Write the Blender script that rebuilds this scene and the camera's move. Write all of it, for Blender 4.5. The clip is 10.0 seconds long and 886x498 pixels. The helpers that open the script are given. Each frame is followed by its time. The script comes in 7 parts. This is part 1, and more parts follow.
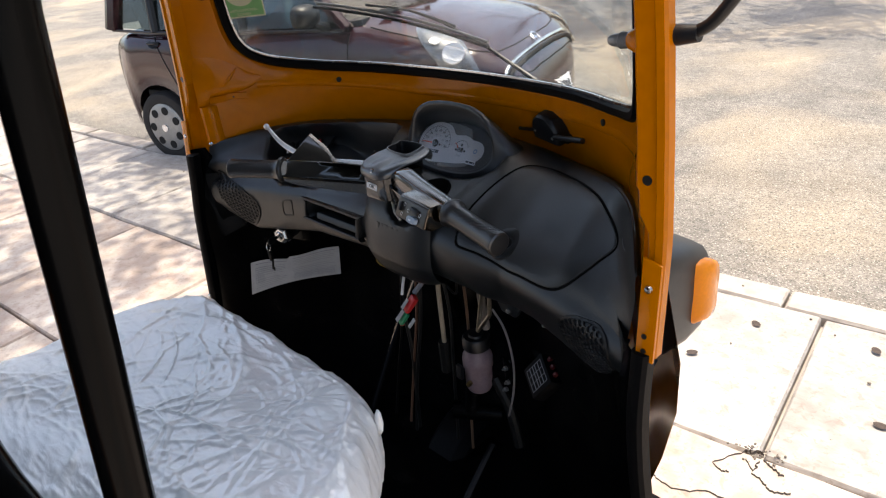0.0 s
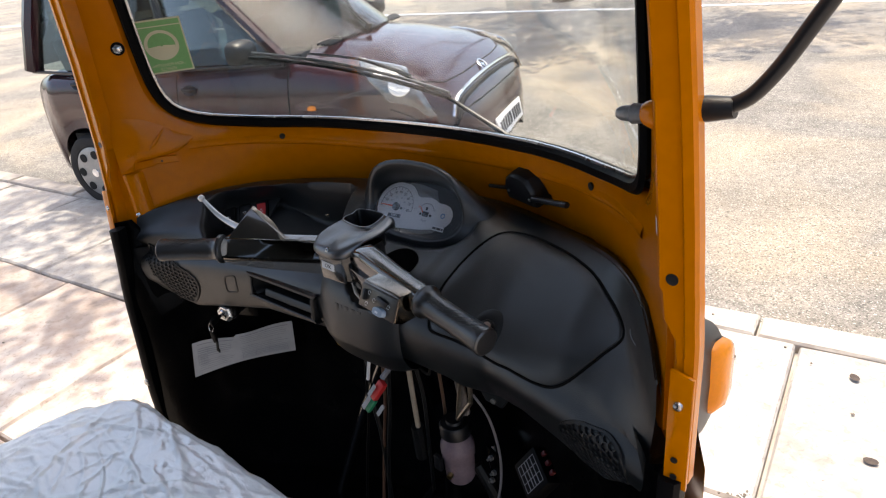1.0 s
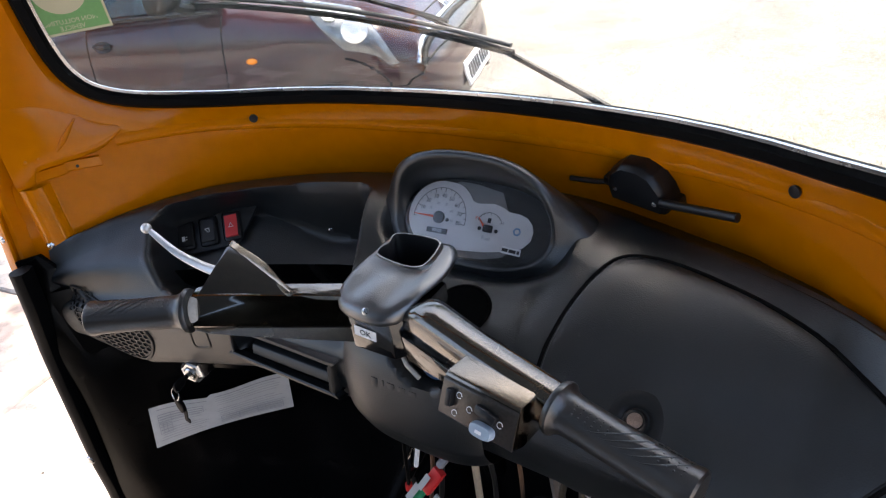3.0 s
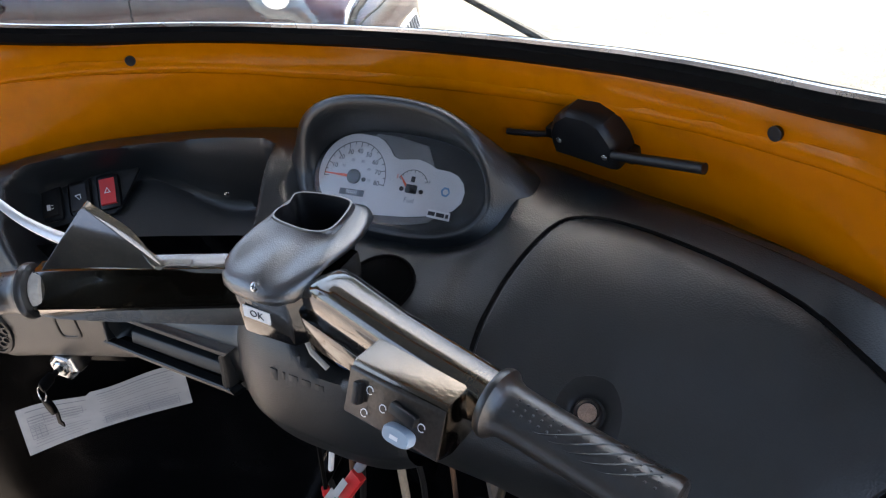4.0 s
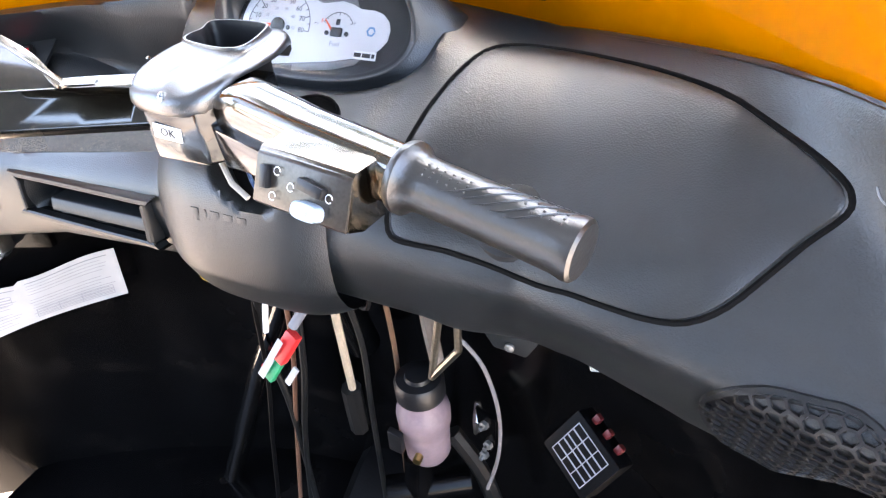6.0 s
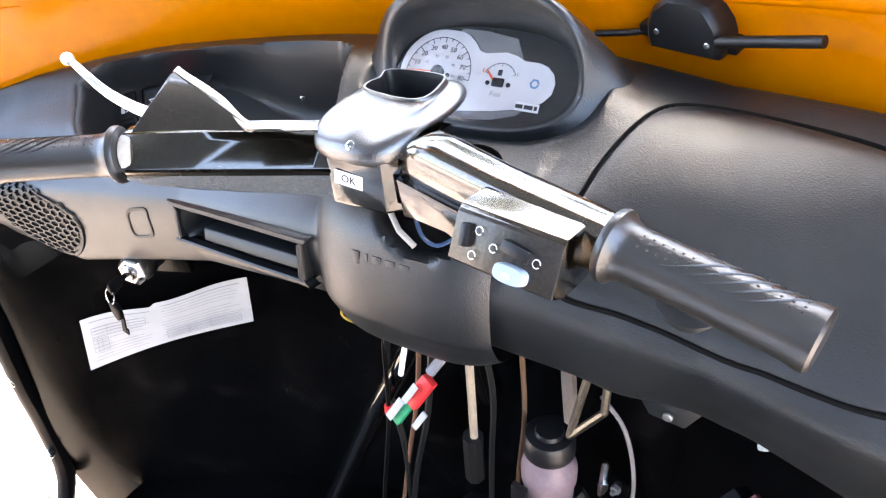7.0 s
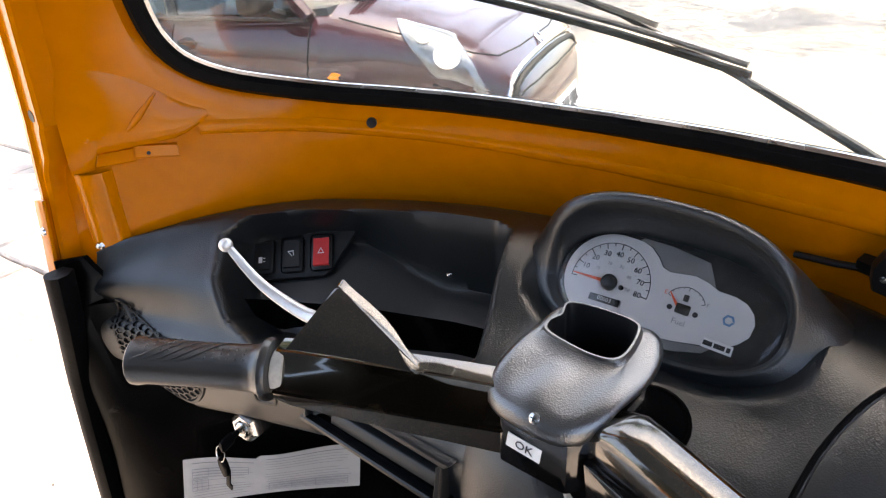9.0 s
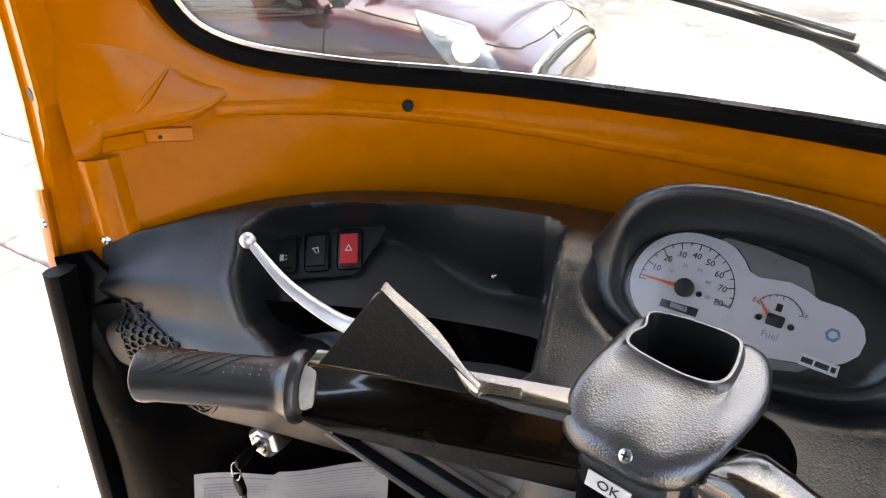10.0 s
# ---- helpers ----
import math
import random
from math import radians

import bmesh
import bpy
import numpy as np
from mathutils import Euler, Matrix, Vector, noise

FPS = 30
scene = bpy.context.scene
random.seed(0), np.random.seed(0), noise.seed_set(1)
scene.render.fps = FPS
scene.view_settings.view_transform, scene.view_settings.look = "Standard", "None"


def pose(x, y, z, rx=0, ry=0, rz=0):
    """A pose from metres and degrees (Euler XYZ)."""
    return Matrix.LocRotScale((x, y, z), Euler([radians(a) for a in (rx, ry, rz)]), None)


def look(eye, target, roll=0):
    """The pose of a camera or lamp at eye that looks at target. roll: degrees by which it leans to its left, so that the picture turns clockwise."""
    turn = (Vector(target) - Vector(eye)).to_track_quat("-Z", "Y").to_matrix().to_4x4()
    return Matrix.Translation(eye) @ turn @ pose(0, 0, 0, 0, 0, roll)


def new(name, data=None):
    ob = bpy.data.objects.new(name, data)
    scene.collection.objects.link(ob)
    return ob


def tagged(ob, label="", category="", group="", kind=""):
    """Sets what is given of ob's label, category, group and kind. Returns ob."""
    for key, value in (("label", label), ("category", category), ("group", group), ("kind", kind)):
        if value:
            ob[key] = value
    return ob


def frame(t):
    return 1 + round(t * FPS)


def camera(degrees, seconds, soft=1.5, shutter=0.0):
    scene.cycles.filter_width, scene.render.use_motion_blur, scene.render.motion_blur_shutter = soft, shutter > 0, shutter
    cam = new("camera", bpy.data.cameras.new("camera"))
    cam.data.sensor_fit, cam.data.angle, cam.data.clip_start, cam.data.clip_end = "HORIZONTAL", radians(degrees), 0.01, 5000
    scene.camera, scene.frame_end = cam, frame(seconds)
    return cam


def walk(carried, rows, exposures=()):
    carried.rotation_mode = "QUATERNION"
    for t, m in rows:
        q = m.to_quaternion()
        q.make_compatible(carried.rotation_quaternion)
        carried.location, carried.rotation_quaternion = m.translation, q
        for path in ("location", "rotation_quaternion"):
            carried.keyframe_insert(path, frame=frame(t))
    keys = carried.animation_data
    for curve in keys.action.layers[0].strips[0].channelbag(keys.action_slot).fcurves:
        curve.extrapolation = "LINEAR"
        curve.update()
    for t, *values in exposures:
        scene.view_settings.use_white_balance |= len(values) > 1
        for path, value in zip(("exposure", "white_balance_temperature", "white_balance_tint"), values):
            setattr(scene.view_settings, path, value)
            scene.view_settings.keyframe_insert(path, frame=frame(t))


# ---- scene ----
cam = camera(66.4, 10.0, 1.2)
PATH = [
    (0, (0.932, -0.934, 1.541), (-0.361, 0.285, 0.623), -5.8),
    (0.5, (0.843, -0.897, 1.546), (-0.343, 0.445, 0.655), -5.2),
    (1, (0.785, -0.817, 1.564), (-0.412, 0.52, 0.681), -6.9),
    (1.5, (0.689, -0.791, 1.55), (-0.405, 0.592, 0.606), -7.1),
    (2, (0.573, -0.735, 1.546), (-0.457, 0.656, 0.544), -9.3),
    (2.2, (0.519, -0.702, 1.534), (-0.516, 0.667, 0.507), -9.0),
    (3.5, (0.382, -0.56, 1.48), (-0.61, 0.812, 0.414), -7.5),
    (4, (0.363, -0.518, 1.421), (-0.49, 0.911, 0.313), -5.8),
    (4.5, (0.398, -0.5, 1.375), (-0.357, 0.93, 0.198), -6.3),
    (5, (0.421, -0.507, 1.342), (-0.304, 0.926, 0.15), -6.2),
    (5.2, (0.424, -0.521, 1.319), (-0.283, 0.913, 0.118), -5.3),
    (6.3, (0.399, -0.574, 1.308), (-0.414, 0.835, 0.144), -6.1),
    (6.5, (0.374, -0.582, 1.323), (-0.508, 0.827, 0.211), -6.4),
    (7, (0.329, -0.583, 1.328), (-0.598, 0.804, 0.225), -5.3),
    (7.5, (0.249, -0.557, 1.413), (-0.801, 0.812, 0.402), -4.6),
    (8, (0.22, -0.546, 1.426), (-0.83, 0.827, 0.419), -3.1),
    (8.5, (0.266, -0.576, 1.447), (-0.769, 0.822, 0.46), -4.2),
    (9, (0.19, -0.515, 1.424), (-0.957, 0.825, 0.481), -2.4),
    (9.5, (0.146, -0.49, 1.411), (-1.054, 0.794, 0.457), -3.3),
    (10, (0.118, -0.484, 1.388), (-1.047, 0.837, 0.441), -2.2),
]
# seconds, stops, white balance
EXPOSURES = [(0, 1.35, 6850, 10), (2, 1.9, 6700, 11), (3.5, 2.4, 6600, 10), (4, 2.55, 6500, 9), (4.5, 3.25, 6350, 8), (5, 4.0, 6600, 10), (6.5, 4.6, 6900, 12), (7, 4.4, 6900, 12), (7.5, 3.75, 7000, 12), (8, 3.2, 7000, 12), (9, 2.85, 7250, 12), (10, 2.95, 7450, 12)]

walk(cam, [(t, look(eye, target, roll)) for t, eye, target, roll in PATH], EXPOSURES)

# ---- world, sun ----
world = bpy.data.worlds.new("sky")
scene.world = world
world.use_nodes = True
wn = world.node_tree.nodes
sky = wn.new("ShaderNodeTexSky")
sky.sky_type, sky.sun_disc = "NISHITA", False
SUN_EL, SUN_AZ = radians(75), radians(-15)      # azimuth clockwise from +y
sky.sun_elevation, sky.sun_rotation = SUN_EL, SUN_AZ
sky.air_density, sky.dust_density = 1.0, 4.0
wn["Background"].inputs["Strength"].default_value = 0.15
world.node_tree.links.new(sky.outputs[0], wn["Background"].inputs["Color"])
sun_to = Vector((math.cos(SUN_EL) * math.sin(SUN_AZ), math.cos(SUN_EL) * math.cos(SUN_AZ), math.sin(SUN_EL)))
sun = new("sun", bpy.data.lights.new("sun", "SUN"))
sun.data.energy, sun.data.angle, sun.data.color = 2.1, radians(0.6), (1.0, 0.915, 0.78)
sun.matrix_world = look(sun_to * 30, (0, 0, 0))


# ---- materials ----
def material(name, color, rough=0.5, metal=0.0, coat=0.0, var=0.0, scale=8.0, bump=0.0, bscale=60.0, spread=0.0,
             trans=0.0, ior=1.45, spec=0.5, color2=None, vor=False, alpha=1.0):
    """A principled material: two scales of noise vary its colour and roughness, a fine one lifts its relief."""
    m = bpy.data.materials.new(name)
    m.use_nodes = True
    n, l = m.node_tree.nodes, m.node_tree.links
    b = n["Principled BSDF"]
    b.inputs["Metallic"].default_value = metal
    b.inputs["Coat Weight"].default_value = coat
    b.inputs["Coat Roughness"].default_value = 0.08
    b.inputs["Transmission Weight"].default_value = trans
    b.inputs["IOR"].default_value = ior
    b.inputs["Specular IOR Level"].default_value = spec
    b.inputs["Roughness"].default_value = rough
    b.inputs["Base Color"].default_value = (*color, 1)
    b.inputs["Alpha"].default_value = alpha
    if not (var or bump or spread):
        return m
    co = n.new("ShaderNodeTexCoord")
    big, fine = n.new("ShaderNodeTexNoise"), n.new("ShaderNodeTexNoise")
    big.inputs["Scale"].default_value, fine.inputs["Scale"].default_value = scale, scale * 9
    big.inputs["Detail"].default_value = fine.inputs["Detail"].default_value = 6
    for x in (big, fine):
        l.new(co.outputs["Object"], x.inputs["Vector"])
    if var:
        both = n.new("ShaderNodeMath")
        both.operation = "MULTIPLY"
        l.new(big.outputs["Fac"], both.inputs[0])
        l.new(fine.outputs["Fac"], both.inputs[1])
        ramp = n.new("ShaderNodeValToRGB")
        ramp.color_ramp.elements[0].position, ramp.color_ramp.elements[1].position = 0.15, 0.36
        dark = color2 or tuple(c * (1 - var) for c in color)
        ramp.color_ramp.elements[0].color, ramp.color_ramp.elements[1].color = (*dark, 1), (*color, 1)
        l.new(both.outputs[0], ramp.inputs["Fac"])
        l.new(ramp.outputs["Color"], b.inputs["Base Color"])
    if spread:
        rr = n.new("ShaderNodeMapRange")
        rr.inputs["From Min"].default_value, rr.inputs["From Max"].default_value = 0.3, 0.7
        rr.inputs["To Min"].default_value, rr.inputs["To Max"].default_value = max(0.02, rough - spread), rough + spread
        l.new(big.outputs["Fac"], rr.inputs["Value"])
        l.new(rr.outputs[0], b.inputs["Roughness"])
    if bump:
        bt = n.new("ShaderNodeTexVoronoi" if vor else "ShaderNodeTexNoise")
        bt.inputs["Scale"].default_value = bscale
        l.new(co.outputs["Object"], bt.inputs["Vector"])
        bn = n.new("ShaderNodeBump")
        bn.inputs["Strength"].default_value, bn.inputs["Distance"].default_value = bump, 0.002
        l.new(bt.outputs["Distance" if vor else "Fac"], bn.inputs["Height"])
        l.new(bn.outputs["Normal"], b.inputs["Normal"])
    return m


YELLOW = material("yellow_paint", (0.60, 0.172, 0.0), 0.13, coat=0.0, spec=0.24, var=0.12, scale=5, bump=0.04, bscale=25, spread=0.04)
DASH = material("grained_plastic", (0.005, 0.0072, 0.0090), 0.40, spec=.95, var=0.35, scale=6, bump=0.14, bscale=720, vor=True, spread=0.06)
DASHS = material("smooth_plastic", (0.008, 0.009, 0.010), 0.42, var=0.2, scale=9, bump=0.1, bscale=300)
LINING = material("canvas_lining", (.07, .07, .072), .8, var=.12, scale=6, bump=.2, bscale=200)
# translucence added so that the unseen roof passes daylight into the cab
ln, ll = LINING.node_tree.nodes, LINING.node_tree.links
shine, both_sides = ln.new("ShaderNodeBsdfTranslucent"), ln.new("ShaderNodeMixShader")
shine.inputs["Color"].default_value = (.54, .60, .66, 1)
both_sides.inputs[0].default_value = .25
ll.new(ln["Principled BSDF"].outputs[0], both_sides.inputs[1])
ll.new(shine.outputs[0], both_sides.inputs[2])
ll.new(both_sides.outputs[0], ln["Material Output"].inputs["Surface"])
BLACK = material("black_plastic", (0.008, 0.008, 0.009), 0.4, var=0.3, scale=10, bump=0.1, bscale=200)
GLOSS = material("black_gloss_paint", (0.004, 0.004, 0.004), 0.10, spec=0.5, coat=.6, var=0.4, scale=30, bump=0.03, bscale=40, spread=0.05)
PANEL = material("black_painted_steel", (0.002, 0.002, 0.0022), 0.2, spec=0.12, var=0.4, scale=4, bump=0.06, bscale=14, spread=0.1)
RUBBER = material("black_rubber", (0.003, 0.003, 0.0034), 0.5, spec=0.08, var=0.3, scale=12, bump=0.15, bscale=150)
GRIP = material("grip_rubber", (0.014, 0.013, 0.012), 0.36, ior=1.6, spec=.75, var=0.25, scale=20, bump=0.12, bscale=300)
STEEL = material("bright_steel", (0.62, 0.61, 0.6), 0.25, metal=1.0, var=0.15, scale=20, spread=0.08)
ALU = material("cast_aluminium", (0.78, 0.78, 0.78), 0.52, metal=1.0, var=0.1, scale=30, bump=0.1, bscale=120)
DUSTYP = material("pale_dusty_plastic", (.42, .40, .36), .5, var=.2, scale=30)
WHITE = material("white_plastic", (0.75, 0.75, 0.74), 0.4, var=0.05, scale=10)
PAPER = material("printed_paper", (0.46, 0.45, 0.435), 0.8, var=0.12, scale=5, bump=0.1, bscale=30)
RED = material("red_plastic", (0.62, 0.03, 0.03), 0.35, var=0.1, scale=20)
GREEN = material("green_tape", (0.02, 0.28, 0.12), 0.45, var=0.1, scale=20)
INK = material("dark_ink", (0.03, 0.03, 0.035), 0.7)
INKG = material("grey_ink", (0.25, 0.25, 0.27), 0.8)
INKW = material("white_ink", (0.75, 0.75, 0.75), 0.6)
ORANGE = material("amber_lens", (0.80, 0.25, 0.008), 0.15, spec=.3, var=0.1, scale=20)
GLASS = material("clear_glass", (0.94, 0.97, 0.95), 0.02, trans=1.0, ior=1.45)
CONC = material("pale_concrete", (0.50, 0.46, 0.42), 0.9, var=0.35, scale=1.3, bump=0.5, bscale=45, color2=(0.33, 0.285, 0.25))
ASPH = material("grey_asphalt", (0.27, 0.25, 0.22), 0.92, var=0.4, scale=2.2, bump=1.0, bscale=110, color2=(0.15, 0.14, 0.125))


def overlay(m, color, scale, lo, hi, amount, detail=8, position=True):
    """Lays patches of a second colour over a material's own, in world size."""
    n, l = m.node_tree.nodes, m.node_tree.links
    b = n["Principled BSDF"]
    geo = n.new("ShaderNodeNewGeometry" if position else "ShaderNodeTexCoord")
    t = n.new("ShaderNodeTexNoise")
    t.inputs["Scale"].default_value, t.inputs["Detail"].default_value, t.inputs["Distortion"].default_value = scale, detail, 0.6
    l.new(geo.outputs["Position" if position else "Object"], t.inputs["Vector"])
    r = n.new("ShaderNodeMapRange")
    r.inputs["From Min"].default_value, r.inputs["From Max"].default_value, r.inputs["To Max"].default_value = lo, hi, amount
    l.new(t.outputs["Fac"], r.inputs["Value"])
    mix = n.new("ShaderNodeMix")
    mix.data_type = "RGBA"
    if b.inputs["Base Color"].links:
        l.new(b.inputs["Base Color"].links[0].from_socket, mix.inputs["A"])
    else:
        mix.inputs["A"].default_value = b.inputs["Base Color"].default_value
    mix.inputs["B"].default_value = (*color, 1)
    l.new(r.outputs[0], mix.inputs["Factor"])
    l.new(mix.outputs["Result"], b.inputs["Base Color"])


overlay(ASPH, (0.49, 0.40, 0.28), 0.55, 0.47, 0.66, 0.75)
overlay(ASPH, (0.06, 0.055, 0.05), 85, 0.54, 0.64, 0.7, 4)
overlay(ASPH, (0.07, 0.066, 0.06), 150, 0.56, 0.62, 0.6, 3)
overlay(ASPH, (0.62, 0.57, 0.50), 110, 0.58, 0.66, 0.7, 3)
for nd in ASPH.node_tree.nodes:
    if nd.type == "BUMP":
        nd.inputs["Distance"].default_value = 0.012
overlay(CONC, (0.30, 0.25, 0.21), 0.8, 0.5, 0.7, 0.6)
overlay(YELLOW, (0.49, 0.142, 0.0), 2.2, 0.45, 0.62, 0.5)
overlay(DASH, (0.03, 0.030, 0.029), 9, 0.55, 0.75, 0.18)
overlay(PANEL, (0.014, 0.012, 0.011), 11, 0.58, 0.72, 0.35)

# dust on the windscreen: a faint film with sparse specks over clear glass
gn, gl = GLASS.node_tree.nodes, GLASS.node_tree.links
dust = gn.new("ShaderNodeBsdfDiffuse")
dust.inputs["Color"].default_value = (0.60, 0.62, 0.57, 1)
gco = gn.new("ShaderNodeTexCoord")
spk, smear = gn.new("ShaderNodeTexVoronoi"), gn.new("ShaderNodeTexNoise")
spk.inputs["Scale"].default_value = 130
smear.inputs["Scale"].default_value, smear.inputs["Detail"].default_value = 7, 8
for x in (spk, smear):
    gl.new(gco.outputs["Object"], x.inputs["Vector"])
dot = gn.new("ShaderNodeMapRange")
dot.inputs["From Min"].default_value, dot.inputs["From Max"].default_value = 0.16, 0.08
dot.inputs["To Max"].default_value = 0.36
gl.new(spk.outputs["Distance"], dot.inputs["Value"])
haze = gn.new("ShaderNodeMapRange")
haze.inputs["From Min"].default_value, haze.inputs["From Max"].default_value, haze.inputs["To Max"].default_value = 0.40, 0.75, 0.085
haze.inputs["To Min"].default_value = 0.015
gl.new(smear.outputs["Fac"], haze.inputs["Value"])
both = gn.new("ShaderNodeMath")
both.operation = "MULTIPLY_ADD"
gl.new(dot.outputs[0], both.inputs[0])
gl.new(smear.outputs["Fac"], both.inputs[1])
gl.new(haze.outputs[0], both.inputs[2])
gmix = gn.new("ShaderNodeMixShader")
gl.new(both.outputs[0], gmix.inputs[0])
gl.new(gn["Principled BSDF"].outputs[0], gmix.inputs[1])
gl.new(dust.outputs[0], gmix.inputs[2])
gl.new(gmix.outputs[0], gn["Material Output"].inputs["Surface"])


# ---- mesh helpers ----
U = 0.92          # metres to one drawing unit of the vehicle
SCALE_U = Matrix.Scale(U, 4)
ORIGIN = {}


def thing(name, at, label, category, group="", kind=""):
    """An empty at its base (metres) that parents the parts of one thing."""
    ob = new(name)
    ob.empty_display_size = 0.05
    ob.location = at
    ORIGIN[ob] = Vector(at)
    return tagged(ob, label, category, group, kind)


def part(name, bm, mat, parent=None, label="", m=SCALE_U, sharp=38, kind=""):
    """Links a bmesh, drawn in the units of m, as one mesh object under a thing or part."""
    bmesh.ops.transform(bm, matrix=m, verts=bm.verts[:])
    bmesh.ops.recalc_face_normals(bm, faces=bm.faces[:])
    lim = radians(sharp)
    for e in bm.edges:
        e.smooth = len(e.link_faces) == 2 and e.calc_face_angle(0) < lim
    for f in bm.faces:
        f.smooth = True
    xs = np.array([v.co for v in bm.verts])
    c = Vector((xs.min(0) + xs.max(0)) / 2)
    bmesh.ops.translate(bm, vec=-c, verts=bm.verts[:])
    me = bpy.data.meshes.new(name)
    bm.to_mesh(me)
    bm.free()
    me.materials.append(mat)
    ob = new(name, me)
    ORIGIN[ob] = c
    ob.location = c - (ORIGIN[parent] if parent else Vector())
    ob.parent = parent
    return tagged(ob, label, kind=kind)


def V(*a):
    return Vector(a[0] if len(a) == 1 else a)


def quad_grid(bm, rows, closed=False, cap=False):
    """Faces over rows of points; closed joins each row's end to its start; cap fills the first and last row."""
    vs = [[bm.verts.new(p) for p in r] for r in rows]
    k = len(rows[0])
    for a, b in zip(vs, vs[1:]):
        for i in range(k if closed else k - 1):
            j = (i + 1) % k
            bm.faces.new((a[i], a[j], b[j], b[i]))
    if cap:
        bm.faces.new(vs[0][::-1])
        bm.faces.new(vs[-1])
    return vs


def box(bm, c, size, rot=None, bevel=0.0):
    r = bmesh.ops.create_cube(bm, size=1.0)
    vs = r["verts"]
    m = Matrix.Translation(c) @ (rot.to_4x4() if rot else Matrix()) @ Matrix.Diagonal((*size, 1))
    bmesh.ops.transform(bm, matrix=m, verts=vs)
    if bevel:
        es = list({e for v in vs for e in v.link_edges})
        bmesh.ops.bevel(bm, geom=es, offset=bevel, segments=2, affect="EDGES", profile=0.6)
    return bm


def basis(d):
    d = d.normalized()
    a = d.orthogonal().normalized()
    return a, d.cross(a), d


def frame_of(z, x):
    """A 3x3 turn whose local z is z and whose local x is nearest to x."""
    z = V(z).normalized()
    x = (V(x) - z * z.dot(V(x))).normalized()
    return Matrix((x, z.cross(x), z)).transposed()


def tube(bm, pts, r, seg=12, cap=True):
    """A round bar along points; r: one radius or one a point."""
    pts = [V(p) for p in pts]
    rs = r if isinstance(r, (list, tuple)) else [r] * len(pts)
    a, b, d = basis(pts[1] - pts[0])
    rows = []
    for i, p in enumerate(pts):
        t = (pts[min(i + 1, len(pts) - 1)] - pts[max(i - 1, 0)]).normalized()
        a = (a - t * t.dot(a)).normalized()
        b = t.cross(a)
        rows.append([p + (a * math.cos(k * math.tau / seg) + b * math.sin(k * math.tau / seg)) * rs[i] for k in range(seg)])
    quad_grid(bm, rows, True, cap)
    return bm


def lathe(bm, o, axis, prof, seg=20, cap=True):
    """Turns (height, radius) pairs round an axis at o."""
    a, b, d = basis(V(axis))
    rows = [[V(o) + d * h + (a * math.cos(k * math.tau / seg) + b * math.sin(k * math.tau / seg)) * max(r, 1e-5) for k in range(seg)] for h, r in prof]
    quad_grid(bm, rows, True, cap)
    return bm


def prism(bm, pts, vec, bevel=0.0):
    """A flat polygon drawn out along vec."""
    lo = [bm.verts.new(V(p)) for p in pts]
    hi = [bm.verts.new(V(p) + V(vec)) for p in pts]
    fs = [bm.faces.new(lo[::-1]), bm.faces.new(hi)]
    for i in range(len(pts)):
        j = (i + 1) % len(pts)
        fs.append(bm.faces.new((lo[i], lo[j], hi[j], hi[i])))
    if bevel:
        es = list({e for f in fs for e in f.edges})
        bmesh.ops.bevel(bm, geom=es, offset=bevel, segments=2, affect="EDGES", profile=0.6)
    return bm


def smooth_path(pts, n=8, closed=False):
    """Catmull-Rom through points."""
    P = [np.array(p, float) for p in pts]
    out, k = [], len(P)
    for i in range(k if closed else k - 1):
        p0, p1, p2, p3 = (P[(i + j) % k] if closed else P[min(max(i + j, 0), k - 1)] for j in (-1, 0, 1, 2))
        for s in range(n):
            t = s / n
            out.append(0.5 * (2 * p1 + (p2 - p0) * t + (2 * p0 - 5 * p1 + 4 * p2 - p3) * t * t + (3 * p1 - p0 - 3 * p2 + p3) * t ** 3))
    return [V(p) for p in (out if closed else out + [P[-1]])]


def BM():
    return bmesh.new()


def words(text, size, at, turn, depth=0.0003, m=SCALE_U, align="CENTER"):
    """Built-in lettering as a bmesh, centred at a place; turn: 3x3, local x along the line, local z out of the surface."""
    cu = bpy.data.curves.new("words", "FONT")
    cu.body, cu.size, cu.extrude, cu.align_x, cu.align_y, cu.resolution_u = text, size, depth, align, "CENTER", 2
    ob = bpy.data.objects.new("words", cu)
    me = bpy.data.meshes.new_from_object(ob)
    bm = BM()
    bm.from_mesh(me)
    bmesh.ops.transform(bm, matrix=Matrix.Translation(at) @ turn.to_4x4(), verts=bm.verts[:])
    bpy.data.objects.remove(ob)
    bpy.data.curves.remove(cu)
    bpy.data.meshes.remove(me)
    return bm


def lerp(x, xs, ys):
    return float(np.interp(x, xs, ys))


def linear(a, b, t):
    return V(a) + (V(b) - V(a)) * t

# ---- ground ----
KERB = math.atan(0.115)                       # the kerb's bearing from +x
G = Matrix.Translation((0, 1.655, 0)) @ Matrix.Rotation(KERB, 4, "Z")   # kerb line's own axes: x along, y to the road
bm = BM()
xs = [-400, -120, -40] + [i * 1.5 for i in range(-14, 11)] + [40, 120, 400]
ys = [0.02, 0.1, 0.4, 1, 2, 3.5, 5, 7, 10, 14, 20, 40, 120, 400]
quad_grid(bm, [[V(x, y, -0.045 - (0.006 * (y > 0.1) * noise.noise((x * 0.7, y * 0.7, 0)))) for y in ys] for x in xs])
road = tagged(part("road", bm, ASPH, m=G), "worn grey asphalt road with sandy patches", "road", kind="structure")
bm = BM()
quad_grid(bm, [[V(x, y, -0.05) for y in (0.03, -0.2, -3, -10, -40, -400)] for x in (-400, -30, 0, 30, 400)])
